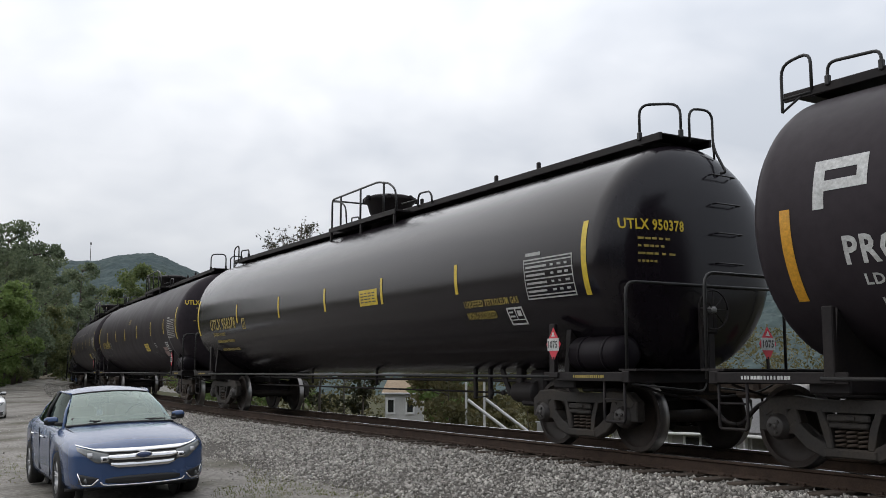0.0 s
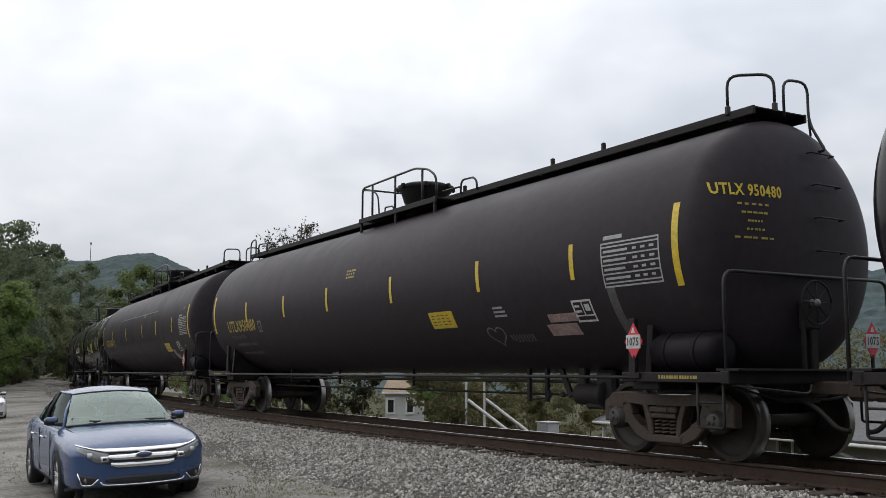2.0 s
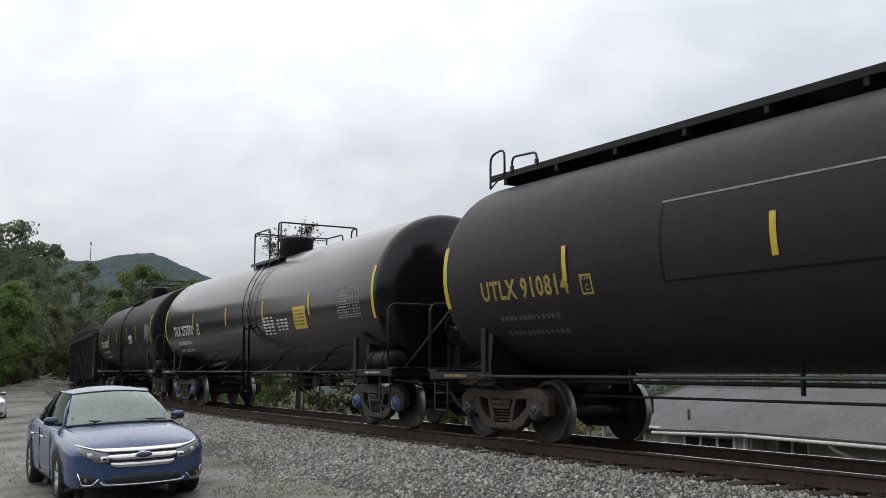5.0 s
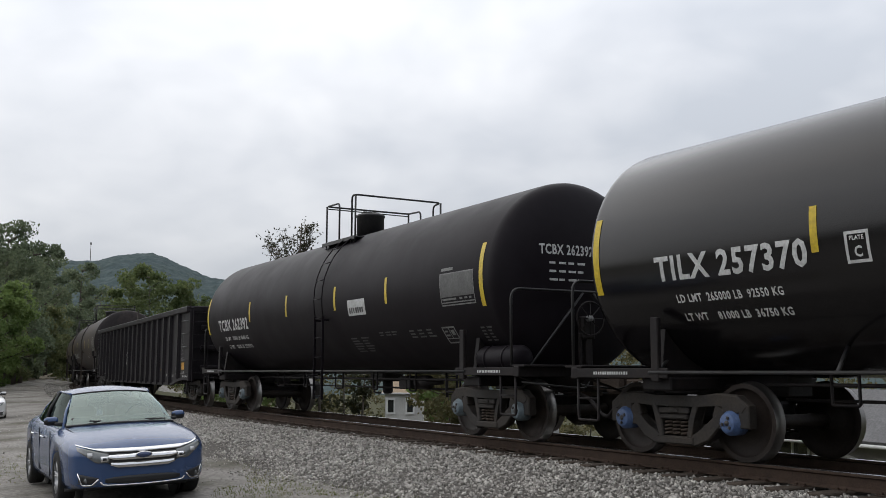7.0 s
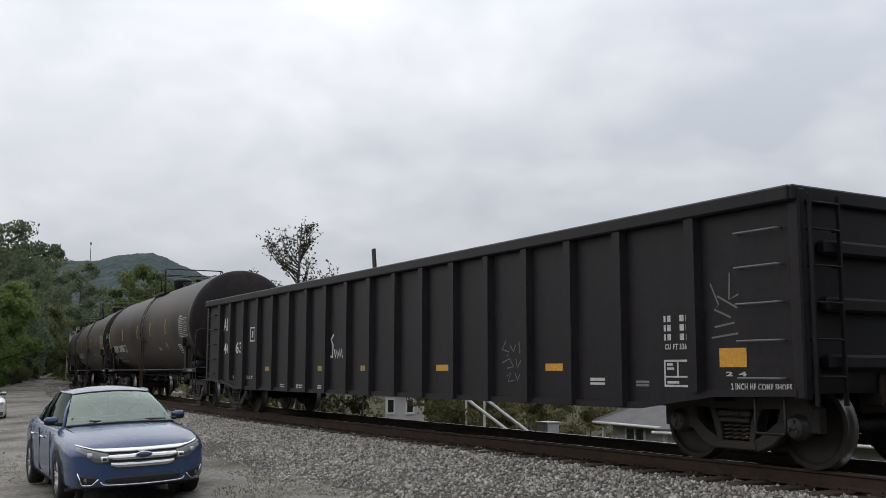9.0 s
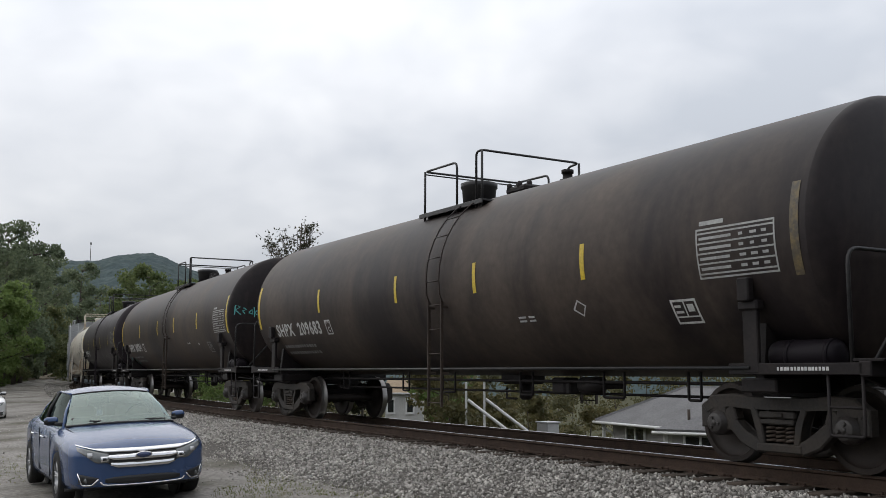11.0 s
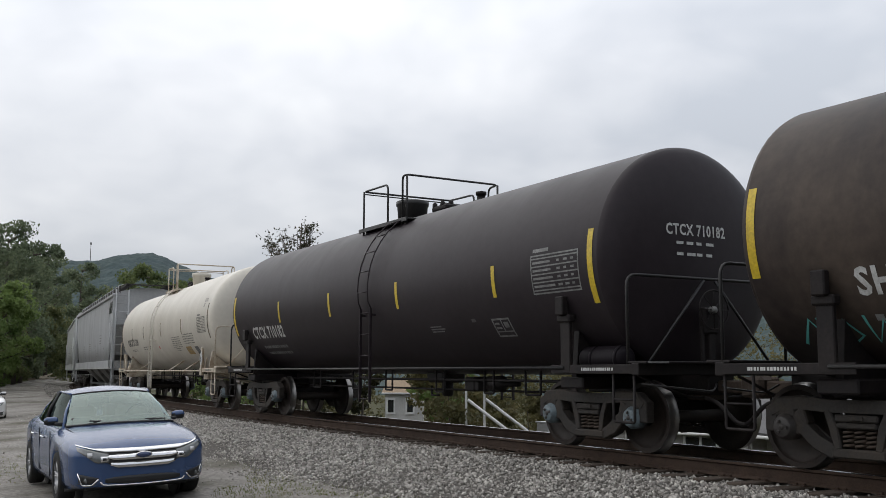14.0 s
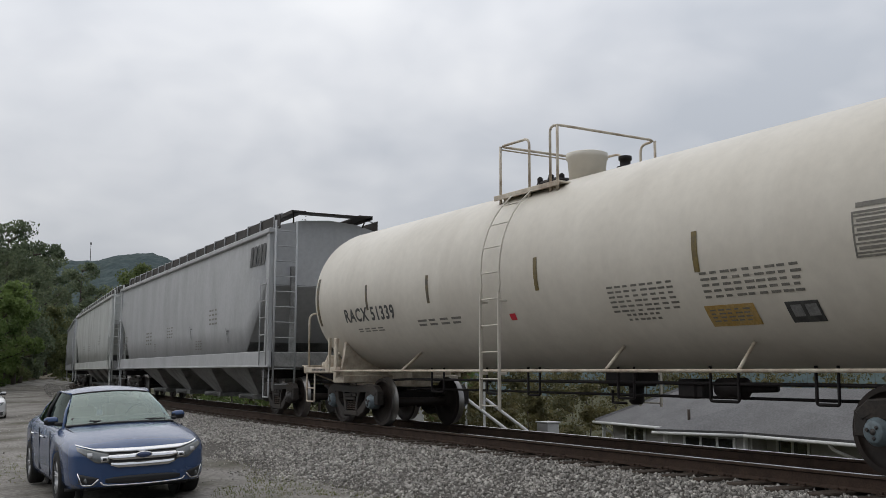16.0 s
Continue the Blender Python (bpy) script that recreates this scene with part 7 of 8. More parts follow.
def patch(bm, edge_a, edge_b, n=6, bulge=(0, 0, 0), slot=0):
    """A curved sheet between two edges of equal point count."""
    rows = []
    for j in range(n + 1):
        t = j / n
        k = 4 * t * (1 - t)
        rows.append([bm.verts.new(Vector(a).lerp(Vector(b), t) + Vector(bulge) * k) for a, b in zip(edge_a, edge_b)])
    for p, q in zip(rows, rows[1:]):
        for i in range(len(p) - 1):
            f = bm.faces.new((p[i], p[i + 1], q[i + 1], q[i]))
            f.smooth, f.material_index = True, slot


def nose_plate(bm, lo, hi, y0, y1, e, thick=0.02, n=14, tilt=0.0):
    """A plate that lies on the nose, between two heights that may vary across it."""
    ys = np.linspace(y0, y1, n)
    m = max(1, round((hi((y0 + y1) / 2) - lo((y0 + y1) / 2)) / 0.03))
    face, back = [], []
    for y in ys:
        zs = [lo(y) + (hi(y) - lo(y)) * j / m for j in range(m + 1)]
        face.append([bm.verts.new((nose_x(y, z) + e + tilt * j / m, y, z)) for j, z in enumerate(zs)])
        back.append([bm.verts.new((nose_x(y, z) + e - thick, y, z)) for z in zs])
    for i in range(n - 1):
        for j in range(m):
            bm.faces.new((face[i][j], face[i + 1][j], face[i + 1][j + 1], face[i][j + 1])).smooth = True
            bm.faces.new((back[i + 1][j], back[i][j], back[i][j + 1], back[i + 1][j + 1]))
        bm.faces.new((face[i][m], face[i + 1][m], back[i + 1][m], back[i][m])), bm.faces.new((face[i + 1][0], face[i][0], back[i][0], back[i + 1][0]))
    for i in (0, n - 1):
        for j in range(m):
            bm.faces.new((face[i][j], face[i][j + 1], back[i][j + 1], back[i][j]))
    bmesh.ops.recalc_face_normals(bm, faces=bm.faces)


def saloon(paint, label, m):
    car = thing("saloon_car", label, "car", m=m)
    body = car_body(CAR_PAINT[paint], car)
    P = CAR_PAINT[paint]
    ys = np.linspace(-1, 1, 13)
    ws_lo = [(-1.40 + 0.20 * (1 - y * y), 0.735 * y, 0.965 + 0.03 * (1 - y * y)) for y in ys]
    ws_hi = [(-2.12 + 0.12 * (1 - y * y), 0.535 * y, 1.385 + 0.035 * (1 - y * y)) for y in ys]
    rw_hi = [(-3.30 - 0.05 * (1 - y * y), 0.545 * y, 1.365 + 0.04 * (1 - y * y)) for y in ys]
    rw_lo = [(-4.05 - 0.14 * (1 - y * y), 0.70 * y, 1.04 + 0.02 * (1 - y * y)) for y in ys]
    edge = list(zip(np.linspace(-2.12, -3.31, 9), (0.537, 0.572, 0.592, 0.602, 0.604, 0.602, 0.595, 0.576, 0.546), (1.382, 1.402, 1.412, 1.417, 1.417, 1.412, 1.403, 1.388, 1.366)))
    bm = bmesh.new()
    rows = []
    for i, (x, y, z) in enumerate(edge):
        u = i / 8
        rows.append([bm.verts.new((x + ((0.12 * (1 - u) - 0.05 * u) * (1 - q * q) if i in (0, 8) else 0.12 * (1 - q * q) * (1 - u) ** 2), y * q, z + (0.036 + 0.03 * math.sin(math.pi * u)) * (1 - q * q))) for q in ys])
    for p, q in zip(rows, rows[1:]):
        for i in range(len(p) - 1):
            bm.faces.new((p[i], p[i + 1], q[i + 1], q[i])).smooth = True
    bmesh.ops.recalc_face_normals(bm, faces=bm.faces)
    part("roof", bm, P, car, smooth=True)
    bm = bmesh.new()
    patch(bm, ws_lo, ws_hi, 8, (0.03, 0, 0.03))
    part("windscreen", bm, CAR_GLASS, car, "tinted windscreen glass").visible_shadow = False
    for name, row, r in (("cowl", ws_lo, 0.020), ("windscreen_trim", ws_hi, 0.012)):
        bm = bmesh.new()
        tube(bm, [Vector(p) + Vector((0.012, 0, -0.004)) for p in row], r, 6)
        part(name, bm, BLACK_TRIM, car)
    bm = bmesh.new()
    patch(bm, rw_hi, rw_lo, 6, (-0.02, 0, 0.03))
    part("rear_window", bm, CAR_DARK_GLASS, car).visible_shadow = False
    for k in (-1, 1):
        lo = [(x, k * (0.80 - 0.05 * abs((x + 2.7) / 1.3) ** 3), belt_z(x) + 0.0) for x in np.linspace(-1.48, -3.98, 9)]
        hi = [(x, k * y, z) for x, y, z in edge]
        bm = bmesh.new()
        patch(bm, lo, hi, 5, (0, k * 0.03, 0.0))
        bmesh.ops.recalc_face_normals(bm, faces=bm.faces)
        part("side_window", bm, CAR_DARK_GLASS, car, "dark side glass").visible_shadow = False
        for i in (0, 8):
            bm = bmesh.new()
            a, b = Vector(lo[i]), Vector(hi[i])
            tube(bm, [a + Vector((0, 0, -0.03)), a.lerp(b, 0.5) + Vector((0, k * 0.02, 0.015)), b + Vector((-0.02, -k * 0.012, -0.014))], 0.028, 8, taper=0.018)
            part("pillar", bm, P, car)
        bm = bmesh.new()
        tube(bm, [Vector(h) + Vector((0, k * 0.004, -0.004)) for h in hi], 0.016, 7)
        part("roof_rail", bm, P, car)
        bm = bmesh.new()
        tube(bm, [Vector(lo[4]) + Vector((0, k * 0.012, 0)), Vector(lo[4]).lerp(Vector(hi[4]), 0.5) + Vector((0, k * 0.042, 0)), Vector(hi[4])], 0.03, 6)
        part("pillar", bm, BLACK_TRIM, car)
        bm = bmesh.new()
        tube(bm, [Vector(q) + Vector((0, k * 0.03, -0.005)) for q in lo], 0.012, 6)
        part("belt_trim", bm, CHROME, car)
        # door mirror
        bm = bmesh.new()
        lathe(bm, [(-0.095, 0.0), (-0.09, 0.045), (-0.05, 0.062), (0.05, 0.066), (0.085, 0.05), (0.095, 0)], "Y", 16, 0, (0, 0, 0))
        bmesh.ops.transform(bm, matrix=Matrix.Translation((-1.68, k * 0.885, 1.035)) @ Matrix.Diagonal((0.75, 1.0, 0.95, 1)), verts=bm.verts)
        box(bm, (-1.66, k * 0.79, 0.995), (0.10, 0.12, 0.05), 0.015)
        for f in bm.faces:   # faces below mid-height are black
            f.material_index = int(f.calc_center_median().z < 1.045)
        part("door_mirror", bm, (P, BLACK_TRIM), car)
        for x in (-2.30, -3.28):
            bm = bmesh.new()
            tube(bm, [(x - 0.11, k * 0.905, 0.80), (x - 0.09, k * 0.935, 0.805), (x + 0.09, k * 0.935, 0.80), (x + 0.11, k * 0.905, 0.795)], 0.015, 6)
            part("door_handle", bm, CHROME, car)
        for x in (-1.58, -2.62, -3.55):
            bm = bmesh.new()
            box(bm, (x, k * 0.913, 0.60), (0.010, 0.012, 0.62))
            part("door_seam", bm, BLACK_TRIM, car)
        # headlamp, its reflector and its amber lens
        bm = bmesh.new()
        lo_f = lambda y: 0.560 + 0.15 * max(0, abs(y) - 0.58) / 0.20
        hi_f = lambda y: 0.684 + 0.075 * max(0, abs(y) - 0.46) / 0.31
        y0, y1 = sorted((k * 0.425, k * 0.785))
        nose_plate(bm, lo_f, hi_f, y0, y1, 0.014, 0.03)
        lamp = part("headlamp", bm, LAMP_GLASS, car, "clear-covered headlamp")
        bm = bmesh.new()
        y0, y1 = sorted((k * 0.435, k * 0.53))
        nose_plate(bm, lambda y: 0.572, lambda y: 0.640, y0, y1, 0.020, 0.01, 5)
        part("reflector", bm, CHROME, lamp)
        bm = bmesh.new()
        y0, y1 = sorted((k * 0.46, k * 0.505))
        nose_plate(bm, lambda y: 0.590, lambda y: 0.622, y0, y1, 0.025, 0.01, 4)
        part("bulb_shade", bm, BLACK_TRIM, lamp)
        bm = bmesh.new()
        y0, y1 = sorted((k * 0.62, k * 0.68))
        nose_plate(bm, lambda y: 0.635, lambda y: 0.690, y0, y1, 0.019, 0.01, 4)
        part("projector", bm, ALLOY, lamp)
        # fog lamp pocket with its bright edge
        bm = bmesh.new()
        y0, y1 = sorted((k * 0.55, k * 0.775))
        nose_plate(bm, lambda y: 0.30 + 0.06 * max(0, 0.64 - abs(y)) / 0.09, lambda y: 0.375 + 0.055 * (abs(y) - 0.55) / 0.22, y0, y1, 0.008, 0.02, 8)
        fog = part("fog_lamp", bm, BLACK_TRIM, car)
        bm = bmesh.new()
        pts = [(0.55, 0.362), (0.62, 0.288), (0.73, 0.284), (0.785, 0.44)]
        tube(bm, [(nose_x(y, z) + 0.010, k * y, z) for y, z in pts], 0.011, 6, 0.03)
        part("chrome_edge", bm, CHROME, fog)
        bm = bmesh.new()
        lathe(bm, [(-0.02, 0.030), (0.006, 0.030), (0.010, 0.0)], "X", 14, 0, (nose_x(0.69, 0.345), k * 0.69, 0.345))
        part("lens", bm, LAMP_GLASS, fog)
        # rear lamp
        bm = bmesh.new()
        box(bm, (-4.66, k * 0.73, 0.84), (0.28, 0.14, 0.17), 0.03)
        part("tail_lamp", bm, plain("red lamp cover", (0.30, 0.01, 0.01), 0.2, coat=1.0), car)
    # grille with three bright bars and a plain oval badge
    bm = bmesh.new()
    nose_plate(bm, lambda y: 0.486 + 0.07 * (abs(y) / 0.45) ** 4, lambda y: 0.715, -0.45, 0.45, 0.006, 0.02, 20)
    grille = part("grille", bm, BLACK_TRIM, car)
    for z, h, w in ((0.680, 0.046, 0.785), (0.584, 0.070, 0.445), (0.488, 0.070, 0.405)):
        bm = bmesh.new()
        wing = lambda y: max(0.0, abs(y) - 0.46)
        low = lambda y: z + 0.008 * (abs(y) / 0.5) ** 2 + (0.245 * wing(y) if w > 0.7 else 0.03 * max(0, abs(y) - w + 0.09) / 0.09)
        high = lambda y: z + 0.008 * (abs(y) / 0.5) ** 2 + (0.245 * wing(y) + max(0.014, h - 0.22 * wing(y)) if w > 0.7 else h)
        nose_plate(bm, low, high, -w, w, 0.024, 0.03, 36, -0.016)
        part("grille_bar", bm, CHROME, grille, "chrome grille bar")
    bm = bmesh.new()
    lathe(bm, [(0.020, 0.0), (0.045, 1.0), (0.048, 0.0)], "X", 24, 0)
    bmesh.ops.transform(bm, matrix=Matrix.Translation((nose_x(0, 0.62), 0, 0.638)) @ Matrix.Diagonal((1, 0.105, 0.043, 1)), verts=bm.verts)
    badge = part("badge", bm, CHROME, grille)
    bm = bmesh.new()
    lathe(bm, [(0.040, 1.0), (0.053, 0.98), (0.054, 0.0)], "X", 24, 0)
    bmesh.ops.transform(bm, matrix=Matrix.Translation((nose_x(0, 0.62), 0, 0.638)) @ Matrix.Diagonal((1, 0.092, 0.034, 1)), verts=bm.verts)
    part("badge_field", bm, BADGE_BLUE, grille)
    bm = bmesh.new()
    nose_plate(bm, lambda y: 0.285 + 0.035 * (abs(y) / 0.50) ** 3, lambda y: 0.382 - 0.03 * (abs(y) / 0.50) ** 4, -0.47, 0.47, 0.008, 0.02, 18)
    part("lower_intake", bm, BLACK_TRIM, car)
    bm = bmesh.new()
    pts = [(0.53, 0.325), (0.50, 0.288), (0.43, 0.278), (0.2, 0.270), (0, 0.268)]
    pts = [(-y, z) for y, z in pts] + pts[-2::-1]
    tube(bm, [(nose_x(y, z) + 0.014, y, z) for y, z in pts], 0.011, 6, 0.03)
    part("bumper_trim", bm, CHROME, car)
    bm = bmesh.new()
    nose_plate(bm, lambda y: 0.175, lambda y: 0.215, -0.86, 0.86, 0.004, 0.05, 20)
    part("air_dam", bm, BLACK_TRIM, car)
    # bonnet seams, wipers
    for k in (-1, 1):
        bm = bmesh.new()
        tube(bm, [(x, k * w, hood_z(x) + dz) for x, w, dz in ((-0.42, 0.62, -0.035), (-0.8, 0.70, -0.038), (-1.15, 0.735, -0.034), (-1.40, 0.74, -0.03))], 0.006, 5)
        part("bonnet_seam", bm, BLACK_TRIM, car)
        bm = bmesh.new()
        a = Vector((-1.30, 0.10 if k < 0 else 0.62, 1.012))
        tube(bm, [a + Vector((0.06, -0.05, -0.01)), a, a + Vector((0.02, -0.55, 0.015))], 0.010, 5)
        part("wiper", bm, BLACK_TRIM, car)
    # cabin
    bm = bmesh.new()
    box(bm, (-2.7, 0, 0.96), (2.3, 1.45, 0.06))
    box(bm, (-1.68, 0, 1.0), (0.5, 1.38, 0.14), 0.05)
    cabin = part("cabin", bm, BLACK_TRIM, car)
    for x, y in ((-2.45, -0.38), (-2.45, 0.38), (-3.35, -0.36), (-3.35, 0.36)):
        bm = bmesh.new()
        box(bm, (x, y, 1.04), (0.14, 0.48, 0.30), 0.05)
        box(bm, (x - 0.04, y, 1.245), (0.10, 0.25, 0.15), 0.04)
        part("seat_back", bm, CABIN, cabin)
    bm = bmesh.new()
    pts = [(-1.98 + 0.05 * math.sin(a), 0.37 + 0.18 * math.cos(a), 1.03 + 0.17 * math.sin(a)) for a in (i * math.tau / 18 for i in range(19))]
    tube(bm, pts, 0.015, 6)
    part("steering_wheel", bm, BLACK_TRIM, cabin)
    bm = bmesh.new()
    box(bm, (-2.09, 0, 1.365), (0.03, 0.18, 0.05), 0.01)
    part("inside_mirror", bm, BLACK_TRIM, cabin)
    # wheels
    tyre = bmesh.new()
    lathe(tyre, [(-0.105, 0.215), (-0.112, 0.26), (-0.105, 0.315), (-0.085, 0.333), (0.085, 0.333), (0.105, 0.315), (0.112, 0.26), (0.105, 0.215)], "Y", 36, 0, (0, 0, 0), False)
    bmesh.ops.recalc_face_normals(tyre, faces=tyre.faces)
    tyre_me = bpy.data.meshes.new("tyre")
    tyre.to_mesh(tyre_me), tyre.free(), tyre_me.materials.append(RUBBER)
    rim = bmesh.new()
    lathe(rim, [(-0.095, 0.205), (-0.10, 0.222), (-0.085, 0.222), (-0.075, 0.195), (0.09, 0.19)], "Y", 36, 0, (0, 0, 0), False)
    lathe(rim, [(-0.075, 0.0), (-0.078, 0.04), (-0.06, 0.055), (-0.02, 0.055)], "Y", 16, 0, (0, 0, 0), False)
    for i in range(5):
        for d in (-0.13, 0.13):
            a = i * math.tau / 5 + d
            tube(rim, [(0.05 * math.cos(a), -0.06, 0.05 * math.sin(a)), (0.13 * math.cos(a), -0.075, 0.13 * math.sin(a)), (0.205 * math.cos(a), -0.078, 0.205 * math.sin(a))], 0.018, 6)
    bmesh.ops.recalc_face_normals(rim, faces=rim.faces)
    rim_me = bpy.data.meshes.new("rim")
    rim.to_mesh(rim_me), rim.free(), rim_me.materials.append(ALLOY)
    disc = bmesh.new()
    lathe(disc, [(-0.02, 0.15), (0.0, 0.15), (0.0, 0.02)], "Y", 24)
    disc_me = bpy.data.meshes.new("brake_disc")
    disc.to_mesh(disc_me), disc.free(), disc_me.materials.append(M["cast"])
    for x in (-0.98, -3.71):
        for k in (-1, 1):
            w = link("wheel", tyre_me, car, m=pose(x, k * 0.815, 0.333, 0, 20 * k + 7 * x, 0 if k < 0 else 180))
            w.name = "wheel"
            link("rim", rim_me, w, "silver alloy rim"), link("brake_disc", disc_me, w)
    bm = bmesh.new()
    for x in (-0.98, -3.71):
        for k in (-1, 1):
            lathe(bm, [(k * 0.62, 0.37), (k * 0.655, 0.37)], "Y", 24, 0, (x, 0, 0.335))
    box(bm, (-2.4, 0, 0.25), (4.2, 1.3, 0.12), 0.02)
    part("underbody", bm, BLACK_TRIM, car)
    return car


def park_cars():
    saloon("blue", "metallic blue saloon car parked on the dirt beside the track", pose(-3.843, 13.055, -0.655, 2.1, -0.1, -60.6))
    saloon("white", "white saloon car parked further back on the dirt", pose(-16.17, 35.1, -0.82, 1.0, 0, -62.0))
# ---------------------------------------------------------------- trees, hills and houses
LEAVES = {
    # distance haze is put into the wood tones: paler and greyer green
    "wood": leaf_material("dark woodland leaves", [(0.098, 0.126, 0.080), (0.126, 0.156, 0.098), (0.154, 0.182, 0.116)]),
    "bright": leaf_material("fresh green leaves", [(0.105, 0.155, 0.052), (0.138, 0.195, 0.066), (0.165, 0.222, 0.084)]),
    "olive": leaf_material("olive leaves", [(0.10, 0.118, 0.056), (0.132, 0.148, 0.07), (0.165, 0.172, 0.085)]),
    "gold": leaf_material("yellow-green leaves", [(0.080, 0.108, 0.046), (0.102, 0.132, 0.056), (0.125, 0.150, 0.066)]),
    "yard": leaf_material("dull olive-brown leaves", [(0.092, 0.090, 0.044), (0.122, 0.112, 0.055), (0.150, 0.130, 0.066)]),
    "sparse": leaf_material("dull late-summer leaves", [(0.022, 0.026, 0.014), (0.035, 0.037, 0.018), (0.05, 0.045, 0.02)])}


def leaf_mesh(name, centres, radii, per, size, seed, material, flat=0.75, drop=0.0):
    """Many small leaf sprays round clump centres: bent quads, each an island of its own."""
    rnd = np.random.RandomState(seed)
    c = np.repeat(np.asarray(centres, float), per, 0)
    r = np.repeat(np.asarray(radii, float), per)
    n = len(c)
    d = rnd.normal(size=(n, 3))
    d /= np.linalg.norm(d, axis=1)[:, None]
    p = c + d * (r * rnd.uniform(0.35, 1.05, n) ** 0.6)[:, None] * (1, 1, flat)
    a = rnd.normal(size=(n, 3)) + d * 0.6
    a /= np.linalg.norm(a, axis=1)[:, None]
    b = np.cross(a, rnd.normal(size=(n, 3)))
    b /= np.linalg.norm(b, axis=1)[:, None]
    k = (size * rnd.uniform(0.5, 1.25, n))[:, None]
    v = np.stack([p - a * k * 0.5, p + b * k * 0.30 + a * k * 0.05, p + a * k * 0.55, p - b * k * 0.30 + a * k * 0.05], 1).reshape(-1, 3)
    me = bpy.data.meshes.new(name)
    me.vertices.add(len(v))
    me.vertices.foreach_set("co", v.ravel())
    me.loops.add(4 * n)
    me.loops.foreach_set("vertex_index", np.arange(4 * n))
    me.polygons.add(n)
    me.polygons.foreach_set("loop_start", np.arange(0, 4 * n, 4))
    me.polygons.foreach_set("loop_total", np.full(n, 4))
    me.update(calc_edges=True)
    me.materials.append(material)
    return me


def tree(x, y, height, crown, kind, seed, label, clumps=46, per=60, size=0.34, trunk=0.16, low=0.35, name="tree", group="trees by the lot", limbs=7, z=None):
    """A tapered trunk with limbs, and a crown of leaf sprays round the limb ends."""
    rnd = random.Random(seed)
    z = float(ground_z([(x, y)])[0]) - 0.08 if z is None else z
    t = thing(name, label, "bush" if name == "bush" else "tree", group, m=pose(x, y, z))
    bm = bmesh.new()
    lean = Vector((rnd.uniform(-0.06, 0.06), rnd.uniform(-0.06, 0.06), 1)) * height
    tips = []
    spine = [Vector((0, 0, 0)), lean * 0.3 + Vector((rnd.uniform(-0.1, 0.1), 0, 0)), lean * 0.6, lean * 0.92]
    tube(bm, rounded(spine, height * 0.1, 3), trunk, 8, taper=trunk * 0.15)
    for i in range(limbs):
        k = low + (0.9 - low) * i / max(1, limbs - 1)
        base = lean * k
        a = i * 2.4 + rnd.uniform(-0.4, 0.4)
        reach = crown * (1.0 - 0.55 * max(0, k - 0.5) / 0.5) * rnd.uniform(0.7, 1.05)
        tip = base + Vector((math.cos(a) * reach, math.sin(a) * reach, reach * rnd.uniform(0.3, 0.75)))
        mid = base.lerp(tip, 0.5) + Vector((0, 0, -0.06 * reach))
        tube(bm, [base, mid, tip], trunk * 0.42, 6, taper=trunk * 0.06)
        tips += [tip, mid.lerp(tip, 0.4)]
        for j in range(2):
            q = mid.lerp(tip, rnd.uniform(0.1, 0.7))
            e = q + Vector((rnd.uniform(-1, 1), rnd.uniform(-1, 1), rnd.uniform(0.1, 0.9))) * reach * 0.38
            tube(bm, [q, e], trunk * 0.16, 5, taper=trunk * 0.03)
            tips.append(e)
    part("trunk", bm, M["bark"], t)
    cs, rs = [], []
    for i in range(clumps):
        if i < len(tips):
            c = tips[i]
        else:
            h = rnd.uniform(low * 0.75, 1.0)
            w = crown * math.sin(math.pi * min(0.97, max(0.12, (h - low * 0.7) / (1.06 - low * 0.7)))) ** 0.7
            a, q = rnd.uniform(0, math.tau), rnd.uniform(0.25, 1.0) ** 0.5
            c = Vector((math.cos(a) * w * q, math.sin(a) * w * q, height * h)) + lean * 0.0
        cs.append(c[:]), rs.append(crown * rnd.uniform(0.16, 0.34))
    link("crown", leaf_mesh("crown", cs, rs, per, size, seed, LEAVES[kind]), t)
    return t


